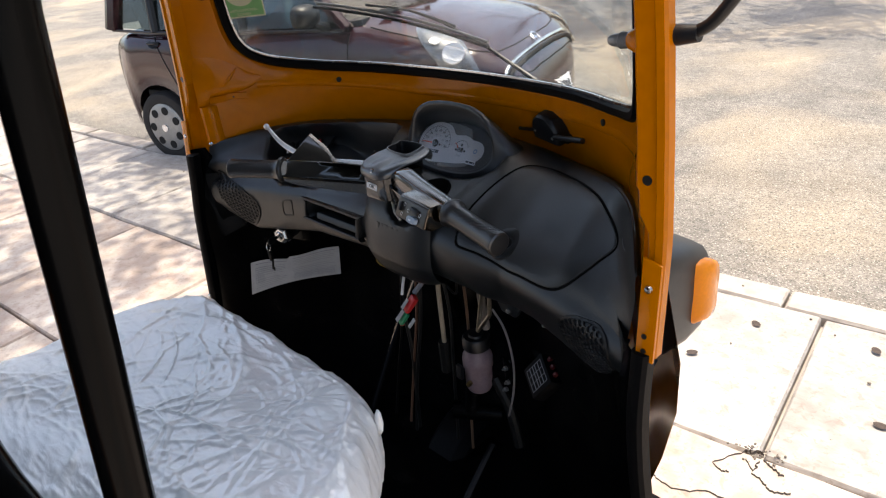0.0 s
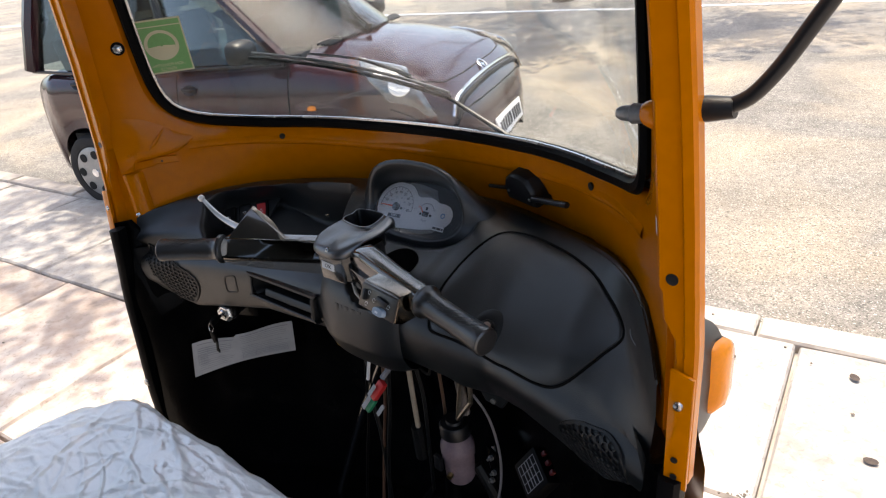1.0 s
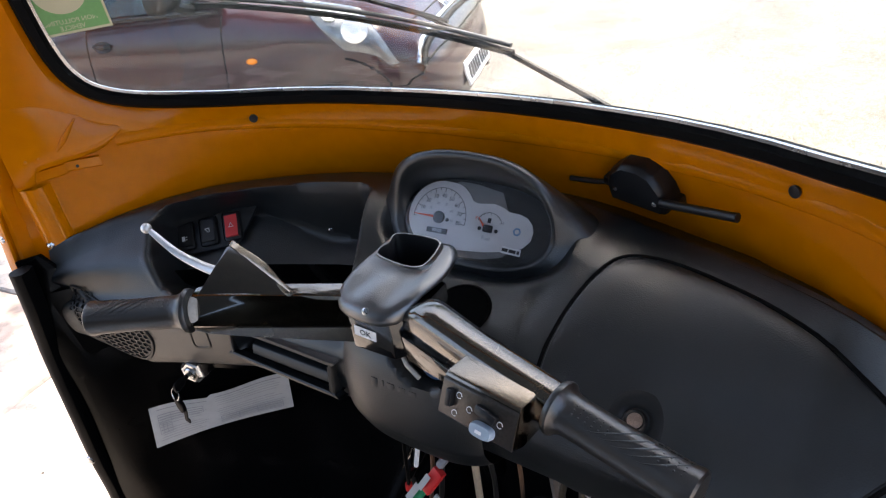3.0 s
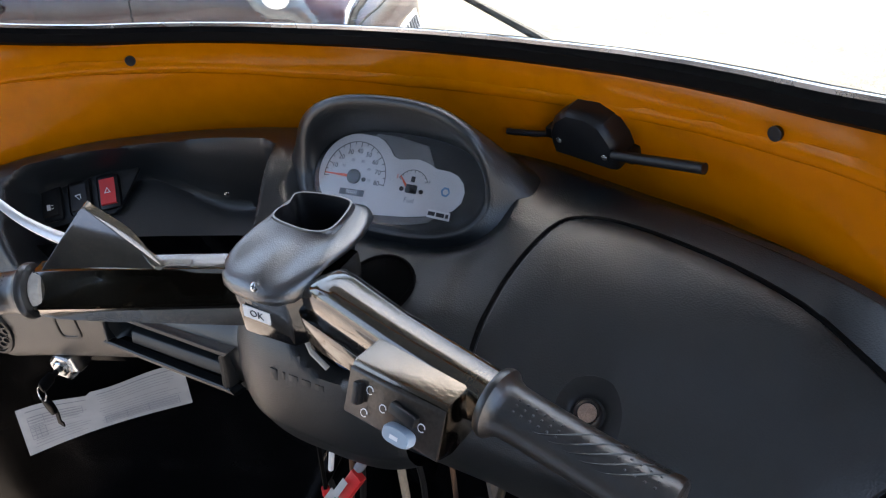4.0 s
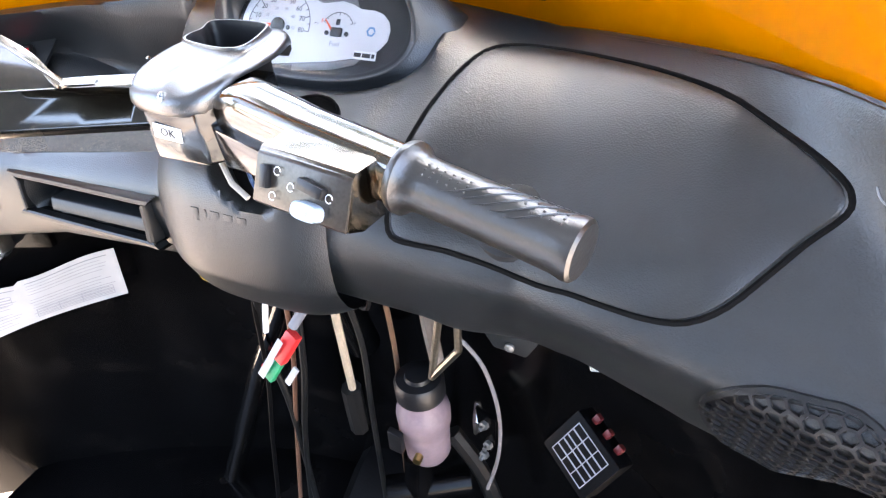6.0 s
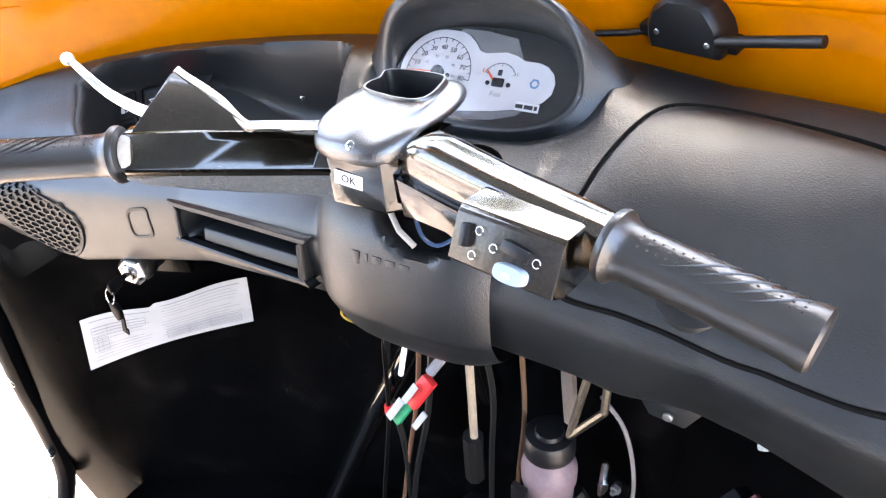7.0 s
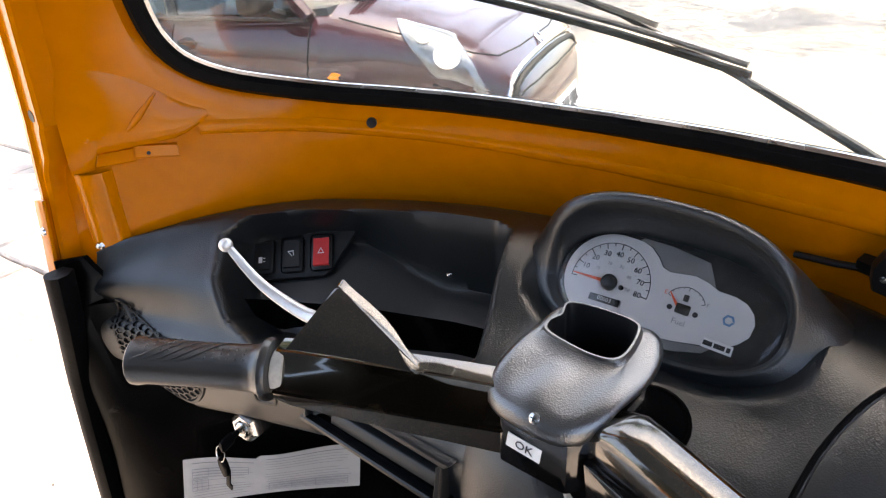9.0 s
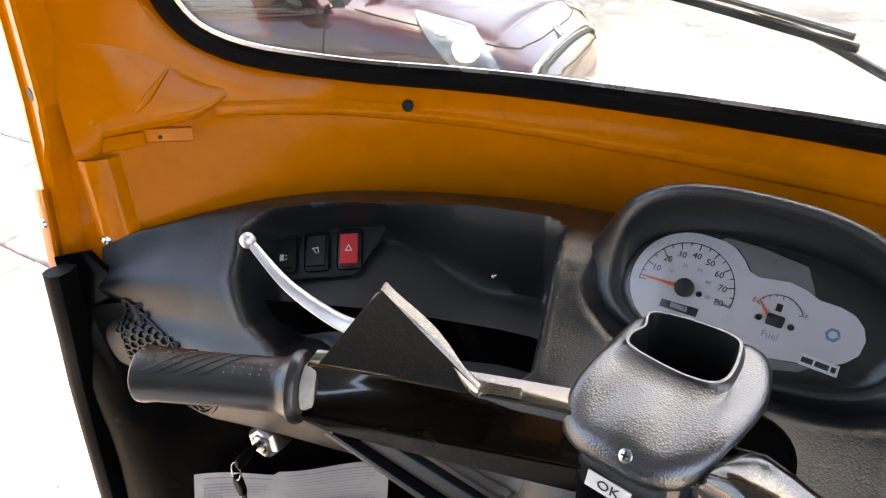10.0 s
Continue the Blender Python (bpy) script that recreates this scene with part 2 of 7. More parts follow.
ground = tagged(part("ground", bm, CONC, m=G), "pale dusty ground under the paving", "ground", kind="structure")


# ---- the three-wheeler: plan of its front shell ----
WX = [0, .12, .24, .33, .38, .45, .52, .57, .60, .615]
WY = [.105, .098, .07, .03, 0, -.045, -.125, -.20, -.245, -.268]
_d = np.linspace(0, 0.615, 124)
_f = np.interp(_d, WX, WY)
for _ in range(60):
    _f[1:-1] = (_f[:-2] + 2 * _f[1:-1] + _f[2:]) / 4
    _f[0] = _f[1]
_s = np.concatenate([[0], np.cumsum(np.hypot(np.diff(_d), np.diff(_f)))])


def wall_y(x):
    return lerp(abs(x), _d, _f)


def s_of(x):
    return math.copysign(lerp(abs(x), _d, _s), x)


def step(x, a, b):
    t = min(1, max(0, (x - a) / (b - a)))
    return t * t * (3 - 2 * t)


def undercut(x, z):
    """How far the shell runs forward under the windscreen's ledge."""
    return .38 * max(0.0, 1.30 - max(z, 1.10)) * (1 - step(abs(x), .34, .58))


def wall_at(s, z, out=0.0):
    """A point of the front shell, s along its plan from the middle; out: towards the street."""
    a = lerp(abs(s), _s, _d)
    b = lerp(abs(s), _s, _f)
    i = min(max(int(np.searchsorted(_s, abs(s))), 1), len(_s) - 1)
    t = V(_d[i] - _d[i - 1], _f[i] - _f[i - 1], 0).normalized()
    p = V(a, b, z) + V(-t.y, t.x, 0) * out
    p.y += undercut(p.x, z)
    lean = max(0.0, z - 1.35)
    p.x, p.y = p.x * (1 - 0.05 * lean), p.y - 0.06 * lean
    if s < 0:
        p.x = -p.x
    return p


S_END = _s[-1]
rick = thing("auto_rickshaw", (0, -1.0, 0), "yellow three-wheeled auto rickshaw with black open cab, parked on the pavement", "auto rickshaw")

# the windscreen's opening, right half from the bottom middle to the top middle, as (x, z)
GLASS_EDGE = [(0, 1.323), (.17, 1.325), (.35, 1.336), (.43, 1.344), (.493, 1.361), (.523, 1.381), (.537, 1.405), (.544, 1.44),
              (.547, 1.5), (.548, 1.62), (.546, 1.74), (.540, 1.80), (.52, 1.845), (.47, 1.87), (.35, 1.88), (.17, 1.885), (0, 1.885)]


def ring(grow):
    half = []
    for i, (x, z) in enumerate(GLASS_EDGE):
        a = V(*GLASS_EDGE[max(i - 1, 0)], 0)
        b = V(*GLASS_EDGE[min(i + 1, len(GLASS_EDGE) - 1)], 0)
        t = (V(s_of(b.x), b.y, 0) - V(s_of(a.x), a.y, 0)).normalized()
        half.append((s_of(x) + t.y * grow, z - t.x * grow))
    full = smooth_path([(s, z, 0) for s, z in half] + [(-s, z, 0) for s, z in half[-2:0:-1]], 3, True)
    return [(p.x, p.y) for p in full]


def shell_ring(grow, out):
    return [wall_at(s, z, out) for s, z in ring(grow)]


inner, outer = ring(0.016), []
for s, z in inner:
    ds, dz = s / S_END, (z - 1.6) / (0.5 if z < 1.6 else 0.36)
    k = 1 / max(abs(ds), abs(dz), 1e-6)
    outer.append((s * k, 1.6 + (z - 1.6) * k))
bm = BM()
rows = []
for k in range(9):
    f = k / 8
    rows.append([wall_at(a[0] + (b[0] - a[0]) * f, a[1] + (b[1] - a[1]) * f, 0.012 if k == 0 else 0.0) for a, b in zip(inner, outer)])
rows.append([wall_at(s, z, 0.02) for s, z in outer])
for k in range(8, -1, -1):
    f = k / 8
    rows.append([wall_at(a[0] + (b[0] - a[0]) * f, a[1] + (b[1] - a[1]) * f, 0.02) for a, b in zip(inner, outer)])
quad_grid(bm, rows, True)
cowl = part("front_cowl", bm, YELLOW, rick, "yellow painted sheet-steel cowl round the windscreen")

bm = BM()
quad_grid(bm, [shell_ring(0.020, -0.003), shell_ring(0.015, -0.010), shell_ring(0.004, -0.010), shell_ring(-0.003, -0.002),
               shell_ring(-0.003, 0.012), shell_ring(0.012, 0.03), shell_ring(0.03, 0.026)], True)
seal = part("window_seal", bm, RUBBER, rick, "black rubber windscreen seal")
bm = BM()
quad_grid(bm, [shell_ring(-0.0015, -0.0045), shell_ring(-0.0055, -0.0045), shell_ring(-0.0055, 0.0), shell_ring(-0.0015, 0.0), shell_ring(-0.0015, -0.0045)], True)
part("seal_filler", bm, STEEL, seal, "bright filler strip")


def pane(out):
    g = ring(0.002)
    n = len(g)
    rows = []
    for k in range(0, n // 2 + 1):
        a, b = g[k % n], g[(-k) % n]
        rows.append([wall_at(b[0] + (a[0] - b[0]) * i / 24, b[1] + (a[1] - b[1]) * i / 24, out) for i in range(25)])
    return rows


bm = BM()
front, back = pane(0.006), pane(0.010)
k = len(front)
shell = [bm.verts.new(p) for r in front for p in r], [bm.verts.new(p) for r in back for p in r]
for side, flip in ((0, 1), (1, -1)):
    for i in range(k - 1):
        for j in range(24):
            q = [shell[side][i * 25 + j], shell[side][i * 25 + j + 1], shell[side][(i + 1) * 25 + j + 1], shell[side][(i + 1) * 25 + j]]
            bm.faces.new(q[::flip])
rim = [i * 25 for i in range(k)] + [(k - 1) * 25 + j for j in range(1, 25)] + [i * 25 + 24 for i in range(k - 2, -1, -1)] + list(range(23, 0, -1))
for i, j in zip(rim, rim[1:] + rim[:1]):
    bm.faces.new((shell[0][i], shell[0][j], shell[1][j], shell[1][i]))
bmesh.ops.remove_doubles(bm, verts=bm.verts[:], dist=1e-5)
wind = part("windscreen", bm, GLASS, rick, "clear curved windscreen with dust")
wind.visible_shadow = False

# lower shell: outer nose, inner black panel behind the legs
LX = [0, .2, .33, .45, .55, .60, .615, .645]
LY = [-.015, -.05, -.10, -.165, -.235, -.29, -.31, -.328]
bm = BM()
quad_grid(bm, [[V(x * lerp(z, [.34, .5, .7, .84, .98], [1.13, 1.13, 1.085, 1.045, 1.0]), lerp(abs(x), LX, LY) + 0.02 * (z < 0.5), z) for x in np.linspace(-.642, .642, 43)] for z in (1.10, .98, .9, .84, .77, .7, .6, .5, .34)])
part("inner_panel", bm, PANEL, rick, "glossy black painted inner front panel")
bm = BM()
quad_grid(bm, [[wall_at(s, z, 0.022 + 0.05 * math.sin(min(1, max(0, (1.2 - z) / 0.5)) * 3.1)) for s in np.linspace(-S_END * .93, S_END * .93, 41)] for z in (1.12, 1.0, .9, .8, .7, .55, .4)])
part("nose_panel", bm, YELLOW, rick, "yellow front apron")

# pillars on both sides of the door openings
for sx in (-1, 1):
    bm = BM()
    rows = []
    for z, x0, x1 in ((1.09, .636, .662), (1.18, .634, .660), (1.24, .633, .659), (1.268, .630, .658), (1.29, .616, .656), (1.322, .612, .654), (1.327, .608, .653), (1.39, .605, .649),
                      (1.51, .596, .640), (1.61, .588, .632), (1.8, .573, .617), (1.96, .560, .606)):
        y0 = lerp(z, [1.09, 1.23, 1.34, 1.5, 1.96], [-.309, -.294, -.287, -.284, -.295])
        rows.append([V(sx * x, y, z) for x, y in ((x0, y0 + .030), (x0, y0 + .004), (x0 + .004, y0), (x1 - .016, y0 + .001), (x1 - .013, y0 - .003), (x1 - .003, y0 - .002), (x1, y0 + .003), (x1, y0 + .018), (x1 - .02, y0 + .030))])
    quad_grid(bm, rows, True, True)
    pil = part("pillar", bm, YELLOW, rick, "yellow folded-steel door pillar", sharp=28)
    bm = BM()
    prism(bm, [(sx * .637, -.314, 1.092), (sx * .6635, -.314, 1.088), (sx * .6605, -.2985, 1.232), (sx * .6335, -.2985, 1.238)], (0, -.005, 0), .0015)
    part("lower_sleeve", bm, YELLOW, pil, "yellow overlapping sleeve plate")
    holes = ((.625, 1.338, .0068, -.2865), (.648, 1.127, .004, -.3165), (.649, 1.105, .004, -.319))
    for x, z, r, y in holes:
        bm = BM()
        lathe(bm, (sx * x, y, z), (0, -1, 0), [(0, r), (.0012, r), (.0013, r * .7)], 14)
        part("hole", bm, BLACK, pil, "dark punched hole")
    bm = BM()
    lathe(bm, (sx * .646, -.3075, 1.196), (0, -1, 0), [(0, .006), (.003, .005), (.004, .002)], 10)
    part("rivet", bm, STEEL, pil)
    bm = BM()
    rows = []
    for z in (1.10, 1.16, 1.22, 1.28, 1.34, 1.45, 1.6, 1.75, 1.9):
        y0 = lerp(z, [1.09, 1.23, 1.34, 1.5, 1.96], [-.309, -.294, -.287, -.284, -.295])
        x1 = lerp(z, [1.09, 1.24, 1.34, 1.5, 1.96], [.655, .652, .645, .632, .598])
        k = 1 - .05 * max(0, z - 1.35)
        rows.append([V(sx * x, y, z) for x, y in ((.594 * k, -.228), (.606 * k, -.249), (x1 - .012, y0 + .016), (x1, y0 + .014))])
    quad_grid(bm, rows)
    part("corner_return", bm, YELLOW, pil, "yellow folded return behind the pillar", sharp=25)
    # rubber-covered edge of the lower door opening
    bm = BM()
    pts = smooth_path(([(-.606, -.329, 1.160), (-.622, -.331, 1.08), (-.654, -.331, .98),] if sx < 0 else [(.652, -.318, 1.10), (.655, -.33, .98)]) + [ (sx * .672, -.335, .84), (sx * .70, -.335, .70), (sx * .725, -.33, .58), (sx * .73, -.34, .46), (sx * .70, -.40, .385)], 4)
    rows = []
    for p in pts:
        rows.append([p + V(sx * a, b, 0) for a, b in ((-.020, .012), (-.021, .000), (-.015, -.007), (-.008, -.009), (.001, -.008), (.006, -.002), (.006, .018), (-.010, .024))])
    quad_grid(bm, rows, True, True)
    edge = part("door_edge", bm, RUBBER, rick, "black rubber trim on the door opening's edge")
    for x, z in ((.690, .72), (.716, .53)):
        bm = BM()
        lathe(bm, (sx * x, -.343, z), (-sx * .5, -1, .2), [(-.012, .008), (.002, .009), (.005, .007), (.006, .003)], 14)
        part("bolt", bm, STEEL, edge, "round steel bolt head")

# closing plate between the dashboard's end and the door edge
bm = BM()
prism(bm, [(-.598, -.292, .92), (-.650, -.322, .92), (-.618, -.318, 1.168), (-.601, -.290, 1.168), (-.599, -.270, 1.12), (-.56, -.235, 1.10), (-.55, -.235, .95)], V(0, .006, 0), .001)
part("end_plate", bm, PANEL, rick, "black closing plate at the dashboard's end")

# floor, seat base, roof, rear cab
bm = BM()
box(bm, (0, -.60, .37), (1.30, 1.36, .03))
part("floor", bm, PANEL, rick, "black steel cab floor")
bm = BM()
box(bm, (-.02, -.86, .58), (.62, .5, .40), bevel=.02)
part("seat_base", bm, PANEL, rick, "black seat box")
# roof is out of view; its front overhang is added to block high sun
bm = BM()
rows = []
for y in (.31, -.3, -.8, -1.4, -2.0, -2.5):
    rows.append([V(x, y, z) for x, z in ((-.58, 1.93), (-.55, 1.985), (-.46, 2.03), (0, 2.07), (.46, 2.03), (.55, 1.985), (.58, 1.93))] + [V(x, y, z) for x, z in ((.565, 1.93), (.535, 1.97), (.45, 2.01), (0, 2.045), (-.45, 2.01), (-.535, 1.97), (-.565, 1.93))])
quad_grid(bm, rows, True, True)
part("roof", bm, LINING, rick, "unseen dark canvas roof with an added front overhang, lets some light through")
bm = BM()
box(bm, (0, -2.5, 1.2), (1.4, .04, 1.5), bevel=.01)
part("rear_panel", bm, RUBBER, rick, "black canvas rear")
for sx in (-1, 1):
    bm = BM()
    box(bm, (sx * .60, -1.85, 1.50), (.02, 1.3, .92), bevel=.005)
    part("rear_curtain", bm, RUBBER, rick, "black canvas side curtain")
    bm = BM()
    box(bm, (sx * .70, -2.0, .7), (.04, 1.2, .66), bevel=.01)
    part("rear_side", bm, YELLOW, rick, "yellow rear side panel")
bm = BM()
box(bm, (0, -1.95, .40), (1.36, 1.3, .04))
part("rear_floor", bm, PANEL, rick)

# hood post behind the driver's seat, and its rail
bm = BM()
tube(bm, [(.558, -.855, 1.90), (.553, -.90, 1.64), (.553, -.94, 1.27), (.553, -.985, .85), (.553, -1.0, .40)], .0175, 14)
POSTM = material("black_post_paint", (.002, .002, .002), .22, spec=.1, var=.3, scale=20)
part("hood_post", bm, POSTM, rick, "black steel hood post")
bm = BM()
tube(bm, smooth_path([(.555, -.955, 1.14), (.50, -.98, 1.20), (.40, -1.00, 1.245), (.15, -1.0, 1.27), (-.35, -1.0, 1.27)], 4), .017, 12)
part("partition_rail", bm, POSTM, rick, "black tubular rail behind the seat")
bm = BM()
prism(bm, [(-.60, -1.06, .39), (.60, -1.06, .39), (.60, -1.06, .80), (-.60, -1.06, .80)], (0, -.02, 0))
part("partition", bm, PANEL, rick, "black partition behind the seat")
# dashboard surface
NX = [0, .3, .43, .5, .56, .60, .615]
NY = [-.20, -.21, -.242, -.262, -.283, -.296, -.30]


def dash_profile(x):
    """The dashboard's section at x: (y, z) from its top edge at the cowl round the nose to its lower edge."""
    w = wall_y(x) - .004
    n = min(lerp(abs(x), NX, NY), w - .03)
    d = w - n
    zt = lerp(x, [-.61, -.58, -.54, -.5, -.44, 0, .26, .34, .42, .5, .55, .58, .605], [1.160, 1.175, 1.187, 1.193, 1.196, 1.196, 1.190, 1.199, 1.209, 1.220, 1.226, 1.215, 1.185])
    zb = lerp(x, [-.6, -.5, -.42, -.3, -.12, .2, .27, .33, .45, .52, .6], [.99, .945, .955, .968, .975, .975, .965, .945, .93, .93, .98])
    c = math.exp(-(x / .15) ** 4)
    r = step(x, .12, .24)                      # the glove-box side falls away in one convex slope
    z3 = (1 - r) * (zt - .014 * c) + r * lerp(x, [.2, .285, .438, .52, .6], [1.180, 1.176, 1.186, 1.170, 1.140])
    z5 = (1 - r) * (zt - .03 - .022 * c) + r * lerp(x, [.2, .285, .438, .52, .6], [1.152, 1.148, 1.152, 1.134, 1.105])
    z8 = (1 - r) * (.55 * zt + .45 * 1.06 - .014 * c) + r * lerp(x, [.2, .285, .438, .52, .6], [1.114, 1.110, 1.115, 1.100, 1.075])
    k = step(x, .22, .36)                      # there its lower part turns under
    pts = [(w + .004, zt - .03), (w, zt - .006), (w - .012, zt + .002 - .004 * r), (w - .3 * d, z3), (w - .55 * d, z5), (w - .78 * d, z8),
           (n + .02, 1.092 - .008 * r), (n + .004, 1.072 - .006 * r), (n, 1.05), (n + .004 + .006 * k, 1.02), (n + .012 + .026 * k, zb + .02 + .012 * k), (n + .022 + .040 * k, zb + .004 + .006 * k), (n + .04 + .047 * k, zb), (n + .06 + .05 * k, zb + .012)]
    return pts


NXD, NVD = 302, 90        # cells along and down the dashboard


def dash_curve(x, k=NVD):
    """The same section, smoothed and cut into k even steps."""
    p = np.array(smooth_path([(y, z, 0) for y, z in dash_profile(x)], 4))[:, :2]
    s = np.concatenate([[0], np.cumsum(np.hypot(*np.diff(p, axis=0).T))])
    q = np.linspace(0, s[-1], k + 1)
    return np.stack([np.full(k + 1, x), np.interp(q, s, p[:, 0]), np.interp(q, s, p[:, 1])], 1)


DASH_X = np.linspace(-.607, .607, NXD + 1)
DASH_GRID = np.array([dash_curve(x) for x in DASH_X])      # station, step, xyz


def dash_at(x, v, lift=0.0):
    """A point of the dashboard's face at x, v from 0 (top edge) to 1 (lower edge), lifted off it."""
    i = min(max((x + .607) / 1.214 * NXD, 0), NXD - .001)
    j = min(max(v * NVD, 0), NVD - .001)
    a, b, fa, fb = int(i), int(j), i % 1, j % 1
    g = DASH_GRID
    p = (g[a, b] * (1 - fa) + g[a + 1, b] * fa) * (1 - fb) + (g[a, b + 1] * (1 - fa) + g[a + 1, b + 1] * fa) * fb
    if lift:
        du, dv = g[a + 1, b] - g[a, b], g[a, b + 1] - g[a, b]
        nrm = np.cross(du, dv)
        p = p - nrm / np.linalg.norm(nrm) * lift
    return V(p)


def inside(poly, x, y):
    """How far (x, y) lies inside a polygon; negative outside."""
    best, odd = 9.0, False
    for (ax, ay), (bx, by) in zip(poly, poly[1:] + poly[:1]):
        dx, dy = bx - ax, by - ay
        t = min(1, max(0, ((x - ax) * dx + (y - ay) * dy) / (dx * dx + dy * dy)))
        best = min(best, math.hypot(x - ax - t * dx, y - ay - t * dy))
        if (ay > y) != (by > y) and x < ax + (y - ay) * dx / dy:
            odd = not odd
    return best if odd else -best


ARC = 0.46                      # length of the dashboard's section, v from 0 to 1
POCKET = [(-.486, .25), (-.474, .20), (-.40, .185), (-.30, .17), (-.21, .165), (-.185, .19), (-.165, .32), (-.13, .52), (-.15, .61), (-.3, .63), (-.385, .61), (-.430, .54), (-.462, .41)]
LID = [(.168, .535), (.170, .48), (.174, .415), (.185, .33), (.203, .24), (.224, .195), (.262, .165), (.312, .153), (.371, .150), (.426, .160), (.463, .177), (.493, .192), (.512, .208), (.519, .225),
       (.518, .255), (.500, .325), (.482, .40), (.461, .48), (.437, .538), (.410, .567), (.379, .584), (.345, .600), (.307, .632), (.263, .663), (.231, .678), (.194, .694), (.177, .682), (.170, .62)]
LID_S = [(p.x, p.y) for p in smooth_path([(x, v, 0) for x, v in LID], 3, True)]
CONSOLE = [(-.135, .16), (-.10, .40), (-.085, .80), (.115, .80), (.125, .40), (.165, .16)]


def scaled(poly):
    return [(x, v * ARC) for x, v in poly]


# the empty radio slot, in its own plane
RT = frame_of((0, -1, .12), (1, .12, -.01))


def rad(x, z, h=0.0):
    return V(-.207, -.210, 1.036) + RT @ V(x, z, h)


def slot_ring(g, h):
    """The slot's rounded outline, grown by g and lifted by h."""
    c = smooth_path([(x + math.copysign(g, x), z + math.copysign(g, z), 0) for x, z in ((-.092, -.009), (-.087, -.013), (.086, -.016), (.092, -.012), (.094, .022), (.089, .026), (-.084, .027), (-.090, .023))], 3, True)
    return [rad(p.x, p.y, h) for p in c]


SLOT_R = [(-.091, -.014), (.091, -.015), (.093, .025), (-.089, .026)]
GC = V(.0, -.002, 1.189)
GX, GY = V(1, 0, 0), V(0, .643, .766)
GN = GX.cross(GY)
GR = Matrix((GX, GY, GN)).transposed()
P_S, L_S, C_S = scaled(POCKET), scaled(LID_S), scaled(CONSOLE)
bm = BM()
rows = []
for i, x in enumerate(DASH_X):
    row = []
    for j in range(NVD + 1):
        p = V(DASH_GRID[i, j])
        a, b = max(i - 1, 0), min(i + 1, len(DASH_X) - 1)
        c, d = max(j - 1, 0), min(j + 1, NVD)
        n = V(DASH_GRID[b, j] - DASH_GRID[a, j]).cross(V(DASH_GRID[i, d] - DASH_GRID[i, c])).normalized()
        v = j / NVD
        k = inside(P_S, x, v * ARC) if -.5 < x < -.1 else -1
        g = inside(L_S, x, v * ARC) if .14 < x < .55 else -1
        q = inside(C_S, x, v * ARC) if -.16 < x < .19 else -1
        sink = V(0, 0, 0)
        lift = 0.004 * step(q, -.012, .012)
        if k > -.02:
            lift += .002 * step(k, -.012, -.002)
            side = 1 - step(x, -.37, -.27)
            sink = (V(0, .35, -.94) * .115 * (1 - side) + V(-.50, .56, -.66) * .088 * side) * step(k, -.006, .028)
        if g > -.02:
            lift -= .012 * step(g, .004, .012)
        p = p - n * lift + sink
        if -.33 < x < -.09 and v > .55:
            loc = RT.transposed() @ (p - rad(0, 0))
            if loc.z > -.05:
                p = p + V(0, .056, 0) * step(inside(SLOT_R, loc.x, loc.y), -.004, .003)
        if sink.length > .01:
            p.y = min(p.y, wall_y(p.x) - .012)
        if abs(x) < .15 and p.z > 1.1:
            loc = p - GC
            ge, gh = (abs(loc.dot(GX) - .007) / .116) ** 2.5 + (abs(loc.dot(GY)) / .060) ** 2.5, loc.dot(GN)
            if ge < 2.0 and gh > -.012:
                p = p - GN * (gh + .012) * step(2.0 - ge, 0, .9)
        row.append(p)
    rows.append(row)
quad_grid(bm, rows)
part("dashboard", bm, DASH, rick, "dark grey grained plastic dashboard with an open pocket", sharp=50)
bm = BM()
rows = []
for x in DASH_X[1:-1]:
    w, zt = wall_y(x) - .004, float(DASH_GRID[:, :18, 2][int(round((x + .607) / 1.214 * NXD))].max())
    fall = .028 * (1 - step(abs(x), .34, .58))
    rows.append([V(x, w - .014, zt - .001), V(x, w - .004, zt - .0022), V(x, w + .45 * undercut(x, zt - fall), zt - .5 * fall - .003), V(x, w + undercut(x, zt - fall) + .006, zt - fall - .004), V(x, w + undercut(x, zt - fall) + .006, zt - fall - .03)])
quad_grid(bm, rows)
part("dash_ledge", bm, DASH, rick, "back edge of the dashboard against the cowl", sharp=60)
# glove-box lid
cx, cv = .335, .42
bm = BM()
rows = []
for f, h in [(f, .004) for f in np.linspace(.02, .84, 18)] + [(.88, .0034), (.92, .0028), (.95, .002), (.972, .0012), (.985, -.002), (.985, -.012)]:
    rows.append([dash_at(cx + (x - cx) * f, cv + (v - cv) * f, h) for x, v in LID_S])
quad_grid(bm, rows, True, True)
lid = part("glovebox_lid", bm, DASH, rick, "dark grey grained glove-box lid with a lock")
o = dash_at(.287, .558, .004)
ax = (dash_at(.287, .558, .02) - dash_at(.287, .558, 0)).normalized()
bm = BM()
lathe(bm, o, ax, [(-.004, .036), (.0004, .033), (.0022, .027), (.0026, .020), (.0005, .0145), (-.002, .0125)], 32)
boss = part("lock_boss", bm, DASHS, lid, "round moulded lock surround")
bm = BM()
lathe(bm, o, ax, [(-.002, .0125), (.006, .0122), (.008, .0105), (.006, .009), (.0055, .0085)], 24)
part("lock_ring", bm, BLACK, lid)
bm = BM()
lathe(bm, o, ax, [(.004, .0085), (.0065, .008), (.0068, .003), (.0068, .0002)], 20)
part("lock_barrel", bm, material("brownish_brass", (.62, .46, .38), .3, metal=.9, var=.3, scale=90), lid, "brownish brass lock barrel")


